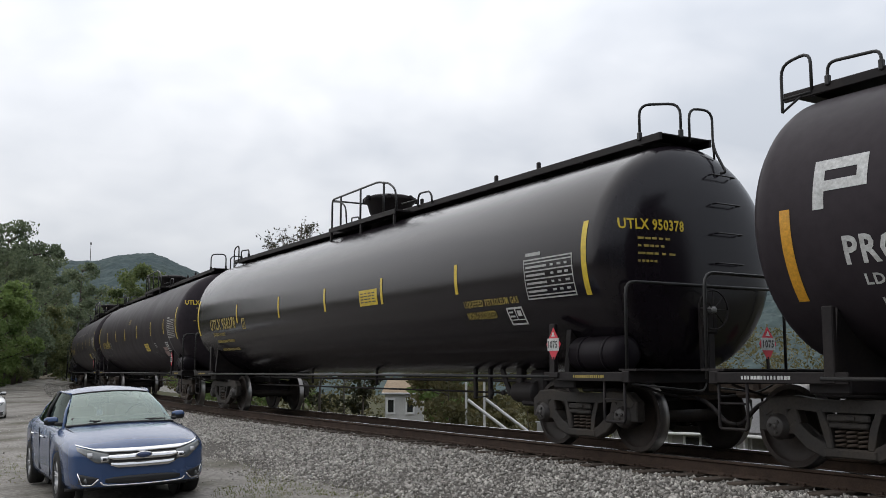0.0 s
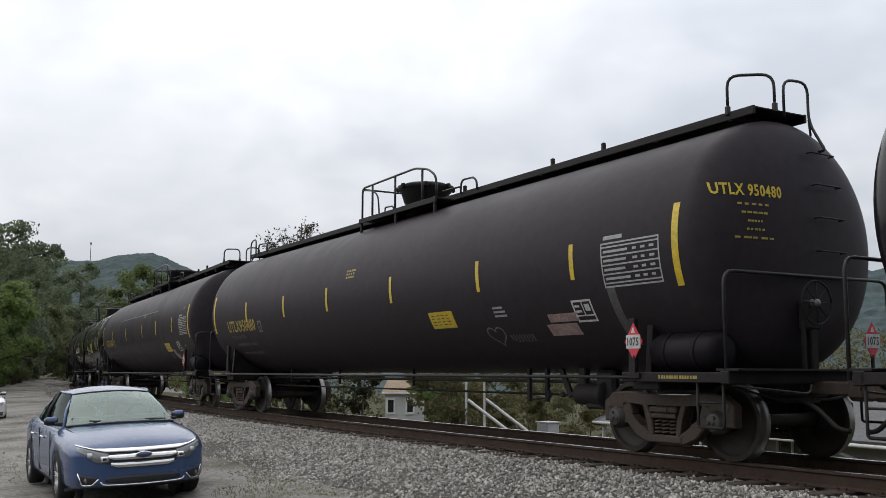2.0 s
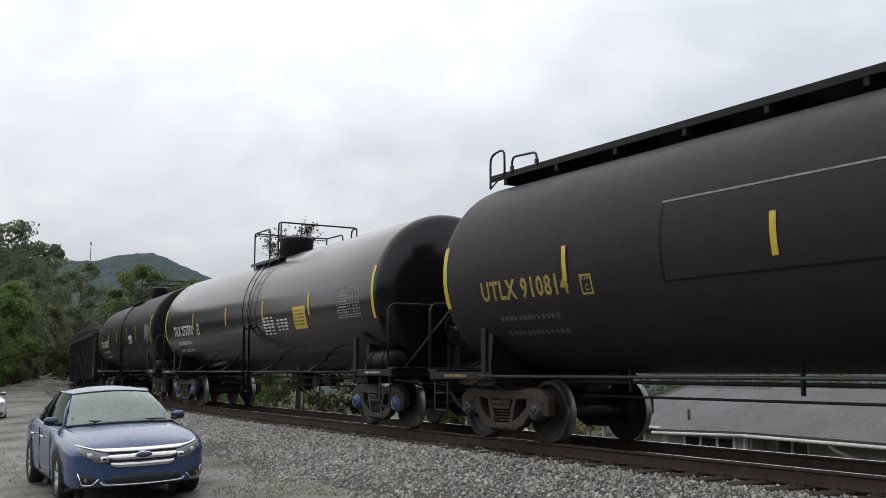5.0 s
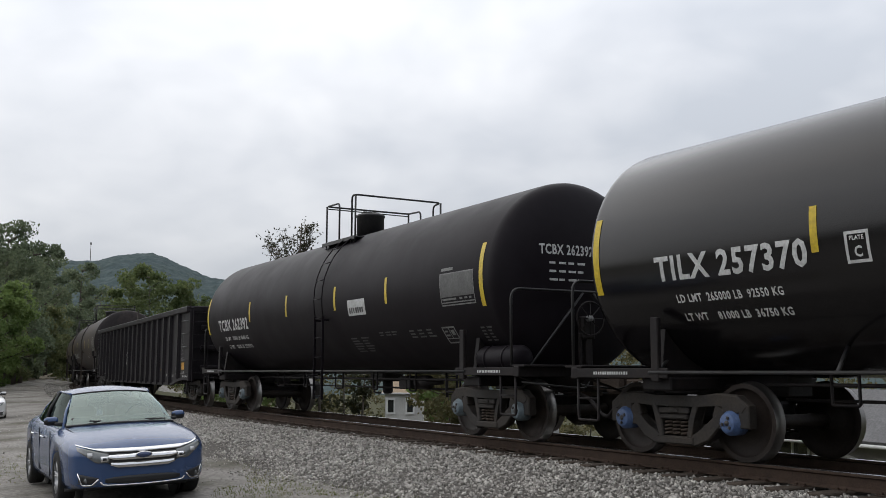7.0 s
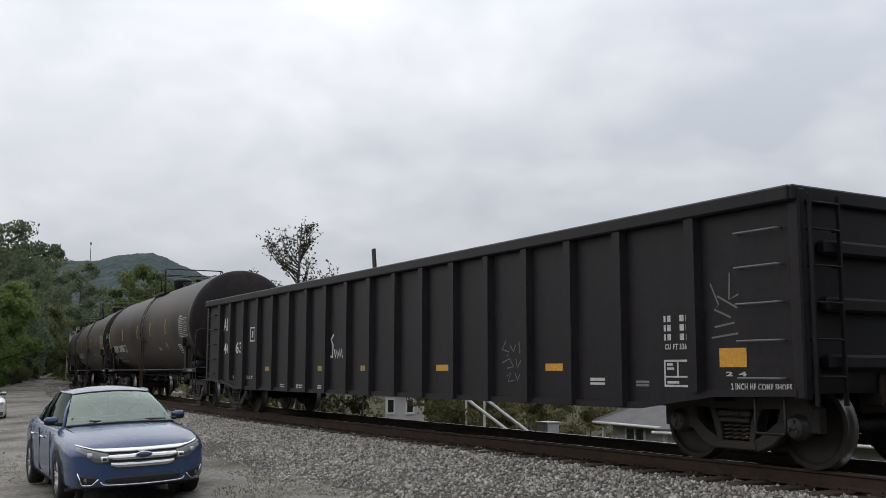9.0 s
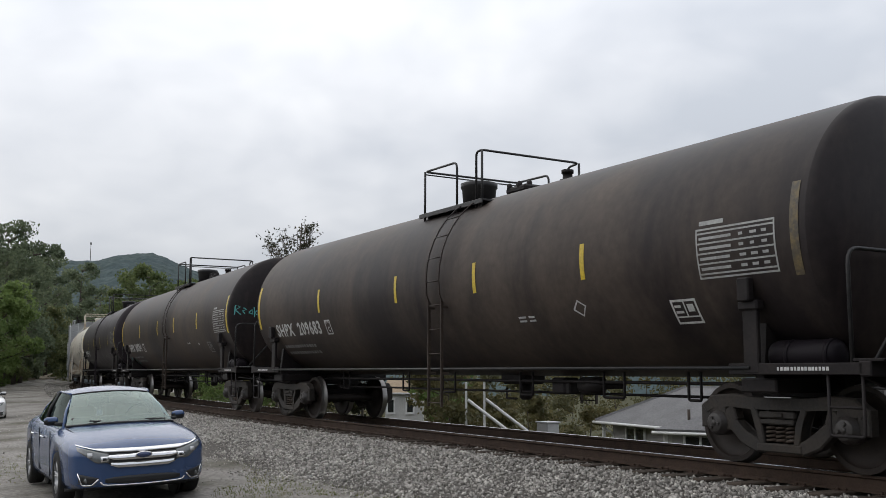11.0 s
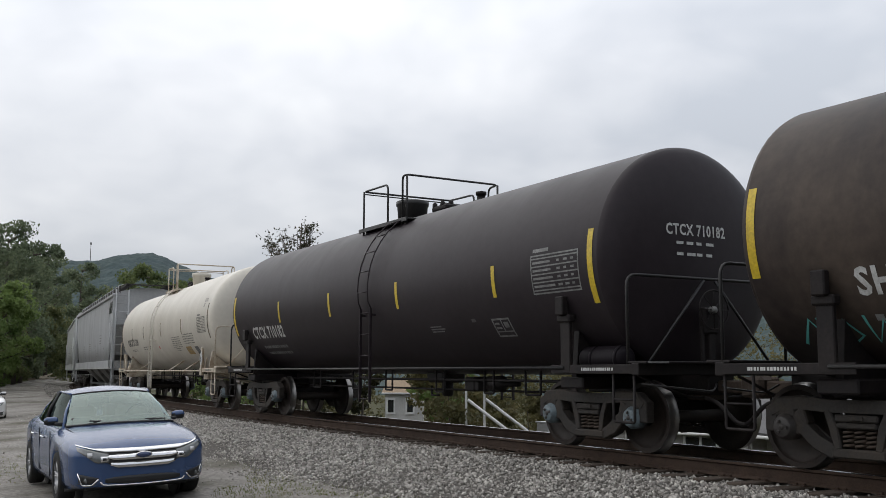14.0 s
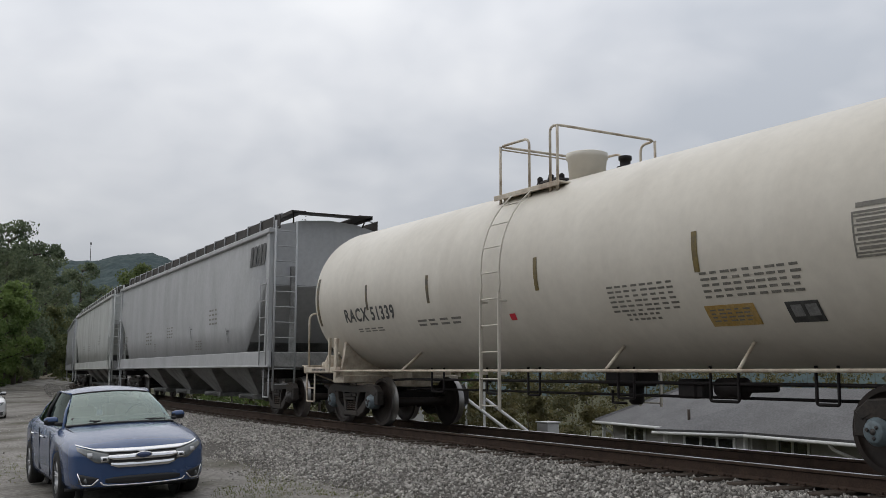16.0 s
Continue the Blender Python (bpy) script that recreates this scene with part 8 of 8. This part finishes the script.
def woods():
    # the bank of trees behind the lot, near ones first
    spots = [(-31.2, 70.0, 7.2, 2.8, "bright", 0.30), (-37.0, 84.0, 13.6, 3.6, "wood", 0.26), (-33.5, 62.0, 10.0, 3.2, "wood", 0.2), (-40.6, 96.0, 13.8, 3.2, "wood", 0.24), (-43.6, 101.0, 6.4, 2.4, "bright", 0.2),
             (-36.2, 79.0, 6.2, 2.4, "olive", 0.25), (-38.6, 90.0, 9.6, 2.7, "wood", 0.25), (-47.5, 110.0, 15.6, 3.6, "wood", 0.25), (-47.3, 119.0, 8.4, 2.9, "olive", 0.2), (-51.5, 130.0, 17.6, 3.3, "wood", 0.28),
             (-56.5, 137.0, 16.5, 4.0, "wood", 0.2), (-55.2, 150.0, 17.6, 3.5, "wood", 0.2), (-52.6, 143.0, 10.5, 3.2, "wood", 0.15), (-60.0, 166.0, 18.6, 4.6, "wood", 0.15), (-62.5, 183.0, 15.5, 4.6, "olive", 0.15), (-58.0, 172.0, 12.0, 4.2, "wood", 0.12),
             (-44.0, 92.0, 15.4, 3.9, "wood", 0.2), (-49.5, 102.0, 15.8, 4.2, "olive", 0.2), (-57.0, 118.0, 17.0, 4.6, "wood", 0.2), (-64.0, 142.0, 18.5, 5.0, "wood", 0.2), (-27.5, 48.0, 9.0, 3.0, "wood", 0.2), (-29.5, 55.0, 8.0, 2.6, "olive", 0.2), (-41.0, 78.0, 13.0, 3.8, "wood", 0.2)]
    for i, (x, y, h, r, k, low) in enumerate(spots):
        near = y < 105
        tree(x, y, h, r, k, 100 + i, {"wood": "tall dark green tree in the wood edge", "bright": "low fresh green tree in front of the wood", "olive": "olive green tree in the wood edge"}[k],
             70 if near else 48, 110 if near else 80, 0.30 if near else 0.45, 0.05 * h ** 0.6 + 0.04, low, limbs=9)
    # scrub at the far edge of the lot
    for i, (x, y, h, r) in enumerate(((-24.0, 45.0, 2.0, 1.3), (-27.0, 54.0, 2.3, 1.5), (-30.6, 64.0, 2.2, 1.5), (-34.4, 73.0, 2.4, 1.6), (-37.6, 83.0, 2.4, 1.6), (-40.4, 92.0, 2.6, 1.7), (-42.0, 98.5, 2.6, 1.8), (-46.4, 110.0, 2.8, 2.0))):
        tree(x, y, h, r, "bright" if i % 3 else "olive", 160 + i, "low green scrub at the edge of the lot", 34, 80, 0.24, 0.04, 0.05, "bush", "scrub by the lot", 5)
    # undergrowth that closes the foot of the wood
    for i, (x, y, h, r) in enumerate(((-44.5, 117.0, 4.0, 2.6), (-49.0, 121.0, 5.0, 3.0), (-53.5, 127.0, 5.5, 3.2), (-48.6, 131.0, 5.0, 3.0), (-51.5, 138.0, 6.0, 3.4), (-56.0, 144.0, 7.0, 3.6), (-49.5, 112.0, 5.5, 3.0), (-44.2, 105.0, 4.5, 2.3), (-41.6, 94.0, 4.0, 2.0), (-39.4, 87.0, 4.5, 2.2), (-37.0, 77.0, 4.0, 2.2), (-34.0, 68.0, 4.0, 2.0))):
        tree(x, y, h, r, "wood" if i % 3 else "olive", 220 + i, "dark undergrowth at the foot of the wood", 44, 90, 0.34, 0.06, 0.03, "bush", "undergrowth in the wood", 5)
    # yellow-green trees across the line
    for i, (x, y, h, r) in enumerate(((-31.0, 106.0, 14.8, 3.9), (-27.4, 108.0, 14.0, 3.6), (-24.0, 104.0, 10.6, 3.0), (-34.6, 112.0, 13.6, 3.6), (-19.5, 98.0, 8.0, 2.6))):
        tree(x, y, h, r, "gold", 180 + i, "yellow-green tree beyond the railway", 60, 90, 0.42, 0.2, 0.25, "tree", "trees beyond the railway", 8)
    # the thin-leaved tree that stands against the sky
    x, y = -5.75, 39.6
    z = float(ground_z([(x, y)])[0]) - 0.08
    thin_tree(thing("tree", "sparse half-bare tree beyond the railway", "tree", "trees beyond the railway", m=pose(x, y, z)), 7.35 - z)
    for i, (x, y, top, r, k) in enumerate(((-7.9, 41.5, 5.7, 1.0, "sparse"), (-7.1, 43.0, 5.1, 1.0, "olive"))):
        h = top - float(ground_z([(x, y)])[0])
        tree(x, y, h, r, k, 203 + i, "small dark tree beside the half-bare one", 40, 16, 0.14, 0.08, 0.3, "tree", "trees beyond the railway", 7)


def thin_tree(t, height):
    """A slim stem with rising limbs and fine twigs, thinly leaved."""
    rnd = random.Random(77)
    bm = bmesh.new()
    ends = []
    stem = [Vector((0, 0, 0)), Vector((0.10, 0.05, height * 0.35)), Vector((-0.05, 0, height * 0.7)), Vector((0.05, 0, height * 0.96))]
    tube(bm, stem, 0.13, 7, taper=0.02)
    low = height - 2.15
    for i in range(26):
        el = radians(-22 + 108 * ((i * 0.618) % 1.0) ** 0.9)
        a = i * 2.4 + rnd.uniform(-0.3, 0.3)
        k = rnd.uniform(0.80, 1.04)
        tip = Vector((math.cos(a) * 1.95 * math.cos(el) * k, math.sin(a) * 1.95 * math.cos(el) * k, low + 2.1 * math.sin(el) * k))
        base = Vector((0.02, 0, low - 1.1 + 1.5 * math.sin(max(0, el))))
        mid = base.lerp(tip, 0.5) + Vector((math.cos(a) * 0.18, math.sin(a) * 0.18, -0.12))
        tube(bm, [base, mid, tip], 0.032, 5, taper=0.008)
        ends.append(tip)
        for j in range(9):
            q = base.lerp(mid, 0.5 + 0.5 * j / 3) if j < 3 else mid.lerp(tip, (j - 3) / 5.5)
            e = q + Vector((rnd.uniform(-1, 1), rnd.uniform(-1, 1), rnd.uniform(-0.1, 1.1))) * 0.42
            tube(bm, [q, e], 0.010, 4, taper=0.005)
            ends += [e, q.lerp(e, 0.55)]
    part("trunk", bm, M["bark"], t)
    link("crown", leaf_mesh("crown", [p[:] for p in ends], [0.15] * len(ends), 3, 0.11, 5, LEAVES["sparse"]), t)


def hill(name, label, outline, dist, depth, seed, base_z=-6.0, step=3.0, lump=2.6):
    """A wooded ridge: outline gives its height by bearing, in degrees from ahead."""
    az = np.arange(outline[0][0], outline[-1][0], math.degrees(step / dist))
    tops = np.interp(az, [o[0] for o in outline], [o[1] for o in outline])
    n = int(depth / step)
    vs = []
    for j in range(n + 1):
        t = j / n
        for a, h in zip(az, tops):
            d = dist - depth * (1 - t) * 0.9 if t <= 1 else dist
            rise = math.sin(min(1, t) * math.pi / 2) ** 0.9
            x, y = d * math.sin(radians(a)), d * math.cos(radians(a))
            w = noise.cell_vector(Vector((x / 7, y / 7, seed)))
            v = noise.voronoi(Vector((x / 6.5, y / 6.5, seed)))[0][0]
            bump = lump * (1.0 - 1.5 * v) + 0.35 * lump * noise.noise(Vector((x / 2.6, y / 2.6, seed)))
            fold = 2.0 * noise.noise(Vector((x / 60, y / 60, seed + 3)))
            vs.append((x, y, base_z + (h - base_z) * rise + (bump + fold * (1 - t)) * min(1, 3 * t)))
    m = len(az)
    for a, h in zip(az, tops):   # the back slope, out of sight
        vs.append(((dist + 120) * math.sin(radians(a)), (dist + 120) * math.cos(radians(a)), base_z))
    fs = [(j * m + i, j * m + i + 1, (j + 1) * m + i + 1, (j + 1) * m + i) for j in range(n + 1) for i in range(m - 1)]
    me = bpy.data.meshes.new(name)
    me.from_pydata(vs, [], fs)
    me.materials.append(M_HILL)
    tagged(link(name, me), label, "hill", kind="structure")


# the blue haze of distance is put into both slope tones
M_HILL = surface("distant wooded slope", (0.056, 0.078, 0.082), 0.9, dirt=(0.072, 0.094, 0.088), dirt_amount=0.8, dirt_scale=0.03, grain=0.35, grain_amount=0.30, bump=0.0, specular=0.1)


def bear(px):
    return math.degrees(math.atan((px - 784) / 1756.7))


def hills():
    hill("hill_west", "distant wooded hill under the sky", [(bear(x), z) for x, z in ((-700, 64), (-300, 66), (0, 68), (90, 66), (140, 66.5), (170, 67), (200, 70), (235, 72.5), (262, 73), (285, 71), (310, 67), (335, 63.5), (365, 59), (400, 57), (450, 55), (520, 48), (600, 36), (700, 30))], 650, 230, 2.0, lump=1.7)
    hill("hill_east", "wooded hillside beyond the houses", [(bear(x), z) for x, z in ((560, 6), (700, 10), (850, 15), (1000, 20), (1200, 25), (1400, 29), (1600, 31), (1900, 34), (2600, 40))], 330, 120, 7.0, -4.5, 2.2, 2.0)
    # added out of view behind the camera, to darken what the tanks reflect
    hill("hill_south", "unseen wooded slope added behind the camera to darken reflections", [(108, 5), (125, 12), (145, 20), (180, 22), (230, 21), (255, 16), (280, 6)], 95, 40, 5.0, -0.5, 3.0, 2.0)
    t = thing("radio_mast", "thin grey radio mast on the hilltop", "mast", m=pose(-219.0, 612.5, 62))
    bm = bmesh.new()
    tube(bm, [(0, 0, 0), (0, 0, 18.6)], 0.28, 6, taper=0.14)
    part("pole", bm, M["cast"], t)
    bm = bmesh.new()
    box(bm, (0, 0, 18.0), (0.9, 0.5, 1.4), 0.1)
    part("antenna", bm, M["cast"], t)


ROOF = surface("grey asphalt shingles", (0.150, 0.148, 0.150), 0.9, dirt=(0.112, 0.110, 0.110), dirt_amount=0.7, dirt_scale=0.7, grain=14, grain_amount=0.25, bump=0.3, specular=0.2)
SIDING = surface("pale grey-tan siding", (0.34, 0.33, 0.32), 0.8, dirt=(0.26, 0.25, 0.24), dirt_amount=0.5, dirt_scale=1, grain=12, grain_amount=0.1, bump=0.1)
TRIM = surface("white gutter paint", (0.62, 0.62, 0.61), 0.5, dirt=(0.45, 0.44, 0.42), dirt_amount=0.5, dirt_scale=3, grain=20, grain_amount=0.05, bump=0.02)
PANE = plain("dark window pane", (0.02, 0.022, 0.024), 0.06, coat=1.0)
TAN_ROOF = surface("tan shingle roof", (0.33, 0.25, 0.17), 0.9, dirt=(0.24, 0.18, 0.12), dirt_amount=0.6, dirt_scale=1.5, grain=12, grain_amount=0.2, bump=0.2)


PALE_SIDING = surface("off-white board siding", (0.46, 0.45, 0.43), 0.8, dirt=(0.32, 0.31, 0.29), dirt_amount=0.5, dirt_scale=1, grain=12, grain_amount=0.1, bump=0.1)


def bungalow():
    """A low house with grey roofs and white gutters, down the bank beyond the line."""
    a = math.atan2(-0.93, 0.36)
    g = -2.62   # its own ground, under the eaves
    t = thing("bungalow", "low house with grey shingle roofs and white gutters", "house", m=pose(6.5, 42.8, -1.0, 0, 0, math.degrees(a)))
    # u runs along the eaves, v away from the line; z from the main eaves
    def wall(u0, u1, v, name="wall"):
        bm = bmesh.new()
        box(bm, ((u0 + u1) / 2, v + 0.12, g / 2 - 0.12), (u1 - u0, 0.24, -g), 0.0)
        return part(name, bm, SIDING, t)
    wall(0.5, 6.4, 0.55), wall(9.1, 24.0, 1.35)
    for u, v, su, sv in ((0.62, 2.95, 0.24, 4.55), (23.9, 3.2, 0.24, 3.6), (12.3, 5.2, 23.4, 0.24), (6.5, 0.15, 0.2, 1.3), (9.2, 1.1, 0.2, 0.7)):
        bm = bmesh.new()
        box(bm, (u, v, g / 2 - 0.12), (su, sv, -g))
        part("wall", bm, SIDING, t)
    slant = Matrix.Translation((7.85, 0.05, 0)) @ Matrix.Rotation(radians(26.6), 4, "Z")   # the porch front, set askew
    bm = bmesh.new()
    box(bm, (0, 0.12, g / 2 - 0.12), (2.95, 0.2, -g))
    part("porch_wall", bm, SIDING, t, m=slant)

    def sheet(pts, name="roof"):
        bm = bmesh.new()
        bm.faces.new([bm.verts.new(p) for p in pts])
        bmesh.ops.recalc_face_normals(bm, faces=bm.faces)
        bmesh.ops.solidify(bm, geom=bm.faces[:], thickness=0.10)
        return part(name, bm, ROOF, t)
    ridge = 1.42
    sheet([(0, 0, 0), (6.0, 0, 0), (8.2, 1.75, 0.885), (8.2, 2.8, ridge), (2.6, 2.8, ridge)])
    sheet([(0, 0, 0), (2.6, 2.8, ridge), (0, 5.6, 0)])
    sheet([(2.6, 2.8, ridge), (24.6, 2.8, ridge), (24.6, 5.6, 0), (0, 5.6, 0)])
    sheet([(9.3, 0.45, -0.04), (24.6, 0.80, 0.03), (24.6, 2.8, ridge + 0.02), (8.1, 2.8, ridge + 0.02), (8.0, 1.66, 0.86)])
    sheet([(6.2, -1.1, -0.08), (9.3, 0.45, -0.04), (8.0, 1.66, 0.86)])
    sheet([(6.2, -1.1, -0.08), (8.0, 1.66, 0.86), (5.6, 0.05, 0.03)])
    for pts in ([(-0.1, -0.06, -0.05), (5.8, -0.04, -0.05)], [(6.12, -1.16, -0.13), (9.35, 0.38, -0.09)], [(9.35, 0.38, -0.09), (24.7, 0.74, -0.04)]):
        bm = bmesh.new()
        tube(bm, pts, 0.058, 7)
        part("gutter", bm, TRIM, t, "white gutter")
    bm = bmesh.new()
    tube(bm, [(13.2, 0.50, -0.1), (13.2, 0.7, -0.3), (13.8, 1.2, -0.62), (13.8, 1.28, -2.5)], 0.05, 7, 0.1)
    part("downpipe", bm, TRIM, t, "white downpipe")
    bm = bmesh.new()
    tube(bm, [(0.35, 0.1, -0.1), (0.35, 0.3, -0.35), (0.55, 0.5, -0.5), (0.55, 0.5, -2.5)], 0.05, 7, 0.1)
    part("downpipe", bm, TRIM, t)
    bm = bmesh.new()
    tube(bm, [(6.9, -0.1, 0.0), (6.9, -0.1, 0.72)], 0.055, 8)
    part("vent_pipe", bm, M["cast_brown"], t, "dark vent pipe through the roof")
    for u0, u1, v, posts, at in ((1.6, 3.0, 0.55, 3, None), (-0.95, 0.95, 0.02, 4, slant), (9.9, 11.4, 1.35, 3, None), (16.5, 18.5, 1.35, 3, None)):
        bm = bmesh.new()
        box(bm, ((u0 + u1) / 2, v - 0.005, -0.80), (u1 - u0, 0.05, 1.1))
        win = part("window", bm, PANE, t, m=at) if at else part("window", bm, PANE, t)
        for i in range(posts):
            bm = bmesh.new()
            box(bm, (u0 + (u1 - u0) * i / (posts - 1), v - 0.045, -0.80), (0.09, 0.06, 1.2), 0.008)
            part("frame", bm, TRIM, win)
    for u, v in ((0.25, 0.25), (6.35, -0.75), (9.1, 0.62)):
        bm = bmesh.new()
        box(bm, (u, v, -1.32), (0.12, 0.12, 2.45), 0.01)
        part("porch_post", bm, TRIM, t)


def cottage():
    t = thing("cottage", "small white-sided cottage with a tan hipped roof among bushes", "house", m=pose(-2.30, 60.0, -4.2))
    bm = bmesh.new()
    box(bm, (0, 1.1, 1.95), (2.3, 2.2, 3.9))
    part("wall", bm, PALE_SIDING, t)
    bm = bmesh.new()
    lo = [bm.verts.new((x, y, 4.02)) for x, y in ((-1.35, -0.2), (1.3, -0.2), (1.3, 2.4), (-1.35, 2.4))]
    hi = [bm.verts.new((x, y, 4.80)) for x, y in ((-1.05, 0.9), (0.75, 0.9), (0.75, 1.3), (-1.05, 1.3))]
    for k in range(4):
        bm.faces.new((lo[k], lo[(k + 1) % 4], hi[(k + 1) % 4], hi[k]))
    bm.faces.new(hi), bm.faces.new(lo[::-1])
    part("roof", bm, TAN_ROOF, t)
    bm = bmesh.new()
    box(bm, (0, -0.2, 3.97), (2.7, 0.06, 0.10), 0.01)
    part("eave_board", bm, TRIM, t)
    for x in (-0.80, 0.35):
        bm = bmesh.new()
        box(bm, (x, -0.02, 3.22), (0.36, 0.05, 0.72))
        w = part("window", bm, PANE, t)
        for dx, dz, sx, sz in ((-0.22, 0, 0.10, 0.98), (0.22, 0, 0.10, 0.98), (0, 0.43, 0.36, 0.12), (0, -0.43, 0.36, 0.12)):
            bm = bmesh.new()
            box(bm, (x + dx, -0.06, 3.22 + dz), (sx, 0.06, sz), 0.006)
            part("frame", bm, TRIM, w)


def stair_rails():
    """White stair rails at the back of a yard below the line."""
    t = thing("outdoor_stairs", "white-railed outdoor stairs below the railway", "stairs", m=pose(0.7, 30.0, 0))
    z0 = float(ground_z([(0.7, 30.0)])[0])
    for x in (0.0, 0.58):
        bm = bmesh.new()
        box(bm, (x, 0.9 * (x > 0.1), (0.74 + z0) / 2), (0.070, 0.070, 0.74 - z0), 0.008)
        part("post", bm, TRIM, t)
    for y, x in ((0, 0.05), (0.9, 0.62)):
        bm = bmesh.new()
        tube(bm, [(x, y, 0.22), (x + 1.5, y, -0.92), (x + 4.2, y, -3.0)], 0.05, 6)
        part("handrail", bm, TRIM, t, "sloping white handrail")
        bm = bmesh.new()
        box(bm, (x + 3.9, y, (z0 - 2.7) / 2), (0.09, 0.09, max(0.3, -2.7 - z0)), 0.008)
        part("post", bm, TRIM, t)
    for i in range(10):
        bm = bmesh.new()
        box(bm, (0.25 + 0.36 * i, 0.45, -0.75 - 0.28 * i), (0.34, 0.86, 0.05), 0.006)
        part("tread", bm, M["dead_wood"], t)
    for y in (0.05, 0.85):
        bm = bmesh.new()
        box(bm, (1.9, y, -2.1), (4.6, 0.05, 0.26), 0.006, Matrix.Rotation(radians(37.9), 4, "Y"))
        part("stringer", bm, TRIM, t)


def yards():
    spots = [(572, 33, 4.2, 1.3, "sparse"), (612, 36, 4.3, 1.3, "sparse"), (640, 31, 3.2, 0.7, "sparse"), (786, 33, 3.8, 1.4, "olive"), (806, 35, 3.9, 1.5, "bright"), (800, 31, 3.5, 1.4, "olive"),
             (845, 37, 4.2, 1.8, "wood"), (880, 34, 3.8, 1.5, "olive"), (915, 38, 4.0, 1.6, "wood"), (940, 33, 3.3, 1.2, "wood"), (1010, 44, 4.4, 1.5, "olive"), (1040, 47, 4.6, 1.6, "wood"), (985, 50, 5.2, 1.8, "wood"),
             (540, 38, 4.6, 1.6, "wood"), (500, 42, 4.6, 1.6, "bright"), (460, 47, 5.0, 1.8, "olive"), (420, 52, 5.0, 1.8, "bright"), (380, 60, 5.4, 2.2, "bright"), (345, 70, 6.0, 2.6, "olive"), (1090, 58, 6.5, 2.4, "wood"),
             (1180, 62, 6.8, 2.6, "wood"), (1290, 60, 7.0, 2.6, "olive"), (1420, 58, 7.0, 2.6, "wood"), (1540, 54, 7.0, 2.6, "olive"), (700, 70, 7.2, 2.4, "wood"), (612, 70, 7.2, 2.6, "wood"), (800, 62, 7.0, 2.6, "olive"), (900, 64, 7.0, 2.6, "wood"),
             (965, 60, 7.0, 2.8, "olive"), (1032, 62, 7.2, 2.8, "wood"), (1135, 66, 7.4, 3.0, "olive"), (1238, 66, 7.4, 3.0, "wood"), (1355, 65, 7.4, 3.0, "olive"), (1480, 62, 7.2, 3.0, "wood")]
    for i, (px, d, h, r, k) in enumerate(spots):
        a = radians(bear(px))
        tree(d * math.sin(a), d * math.cos(a), h, r, "yard" if k in ("wood", "olive") else k, 300 + i, {"wood": "dull olive bush in a yard below the railway", "olive": "olive bush in a yard below the railway", "bright": "fresh green bush below the railway", "sparse": "thin dry bush below the railway"}[k],
             22 if k == "sparse" else 34, 26 if k == "sparse" else 60, 0.2, 0.05, 0.12, "bush", "bushes beyond the railway", 6)
    # white cabinet down the bank
    x, y = 2.05, 19.6
    z = float(ground_z([(x, y)])[0])
    t = thing("utility_cabinet", "white metal utility cabinet below the railway bank", "cabinet", m=pose(x, y, z, 0, 0, -58))
    bm = bmesh.new()
    box(bm, (0, 0, (0.06 - z) / 2), (0.34, 0.30, 0.06 - z), 0.015)
    part("body", bm, TRIM, t)
    bm = bmesh.new()
    box(bm, (0, 0, 0.075 - z), (0.38, 0.34, 0.03), 0.01)
    part("lid", bm, TRIM, t)
    # pale fallen branches at the far end of the lot
    rnd = random.Random(8)
    for i in range(7):
        x, y = -44.6 + rnd.uniform(-1.6, 1.4), 108 + rnd.uniform(-2, 2)
        z = float(ground_z([(x, y)])[0])
        t = tagged(new("fallen_log"), "pale fallen log at the far edge of the lot", "log", "logs at the end of the lot")
        t.matrix_basis = pose(x, y, z + 0.1)
        bm = bmesh.new()
        a, l = rnd.uniform(-0.5, 0.5), rnd.uniform(1.8, 3.2)
        tube(bm, [(0, 0, 0), (l * 0.5 * math.cos(a), l * 0.5 * math.sin(a), 0.25), (l * math.cos(a), l * math.sin(a), rnd.uniform(0.1, 0.9))], 0.11, 7, taper=0.06)
        part("stem", bm, M["dead_wood"], t)
# ---------------------------------------------------------------- the place, put together
train_front()
train_middle()
gondola()
train_rear()
hopper(-211.0, "grey_hopper", "pale grey covered hopper wagon with dark lettering", True)
hopper(-233.9, "white_hopper", "dull white covered hopper wagon", False)
hopper(-256.8, "grey_hopper", "pale grey covered hopper wagon at the tail", False)
park_cars()
hills()
woods()
bungalow()
cottage()
stair_rails()
yards()
build_track()
build_stones()
build_grass()
# ---------------------------------------------------------------- motion of the train
SPEED, GAIN = 11.1967, 0.00299


def travelled(t):
    return SPEED * t + GAIN * (t - 8) ** 2 / 2


def motions():
    for car, s, half in CARS:
        rows = []
        for i in range(33):
            t = i * 0.5
            a, b = on_track(s + half + travelled(t)), on_track(s - half + travelled(t))
            rows.append((t, pose((a[0] + b[0]) / 2, (a[1] + b[1]) / 2, 0, 0, 0, math.degrees(math.atan2(a[1] - b[1], a[0] - b[0])))))
        walk(car, rows)
    n = round(16 * FPS)
    for k, (wheel, x, way) in enumerate(WHEELS):
        rows = []
        for i in range(n + 1):
            t = i / FPS
            rows.append((t, pose(x, 0, 0.457) @ Matrix.Rotation(way * (travelled(t) / 0.457 + 0.7 * k), 4, "Y")))
        walk(wheel, rows)


motions()
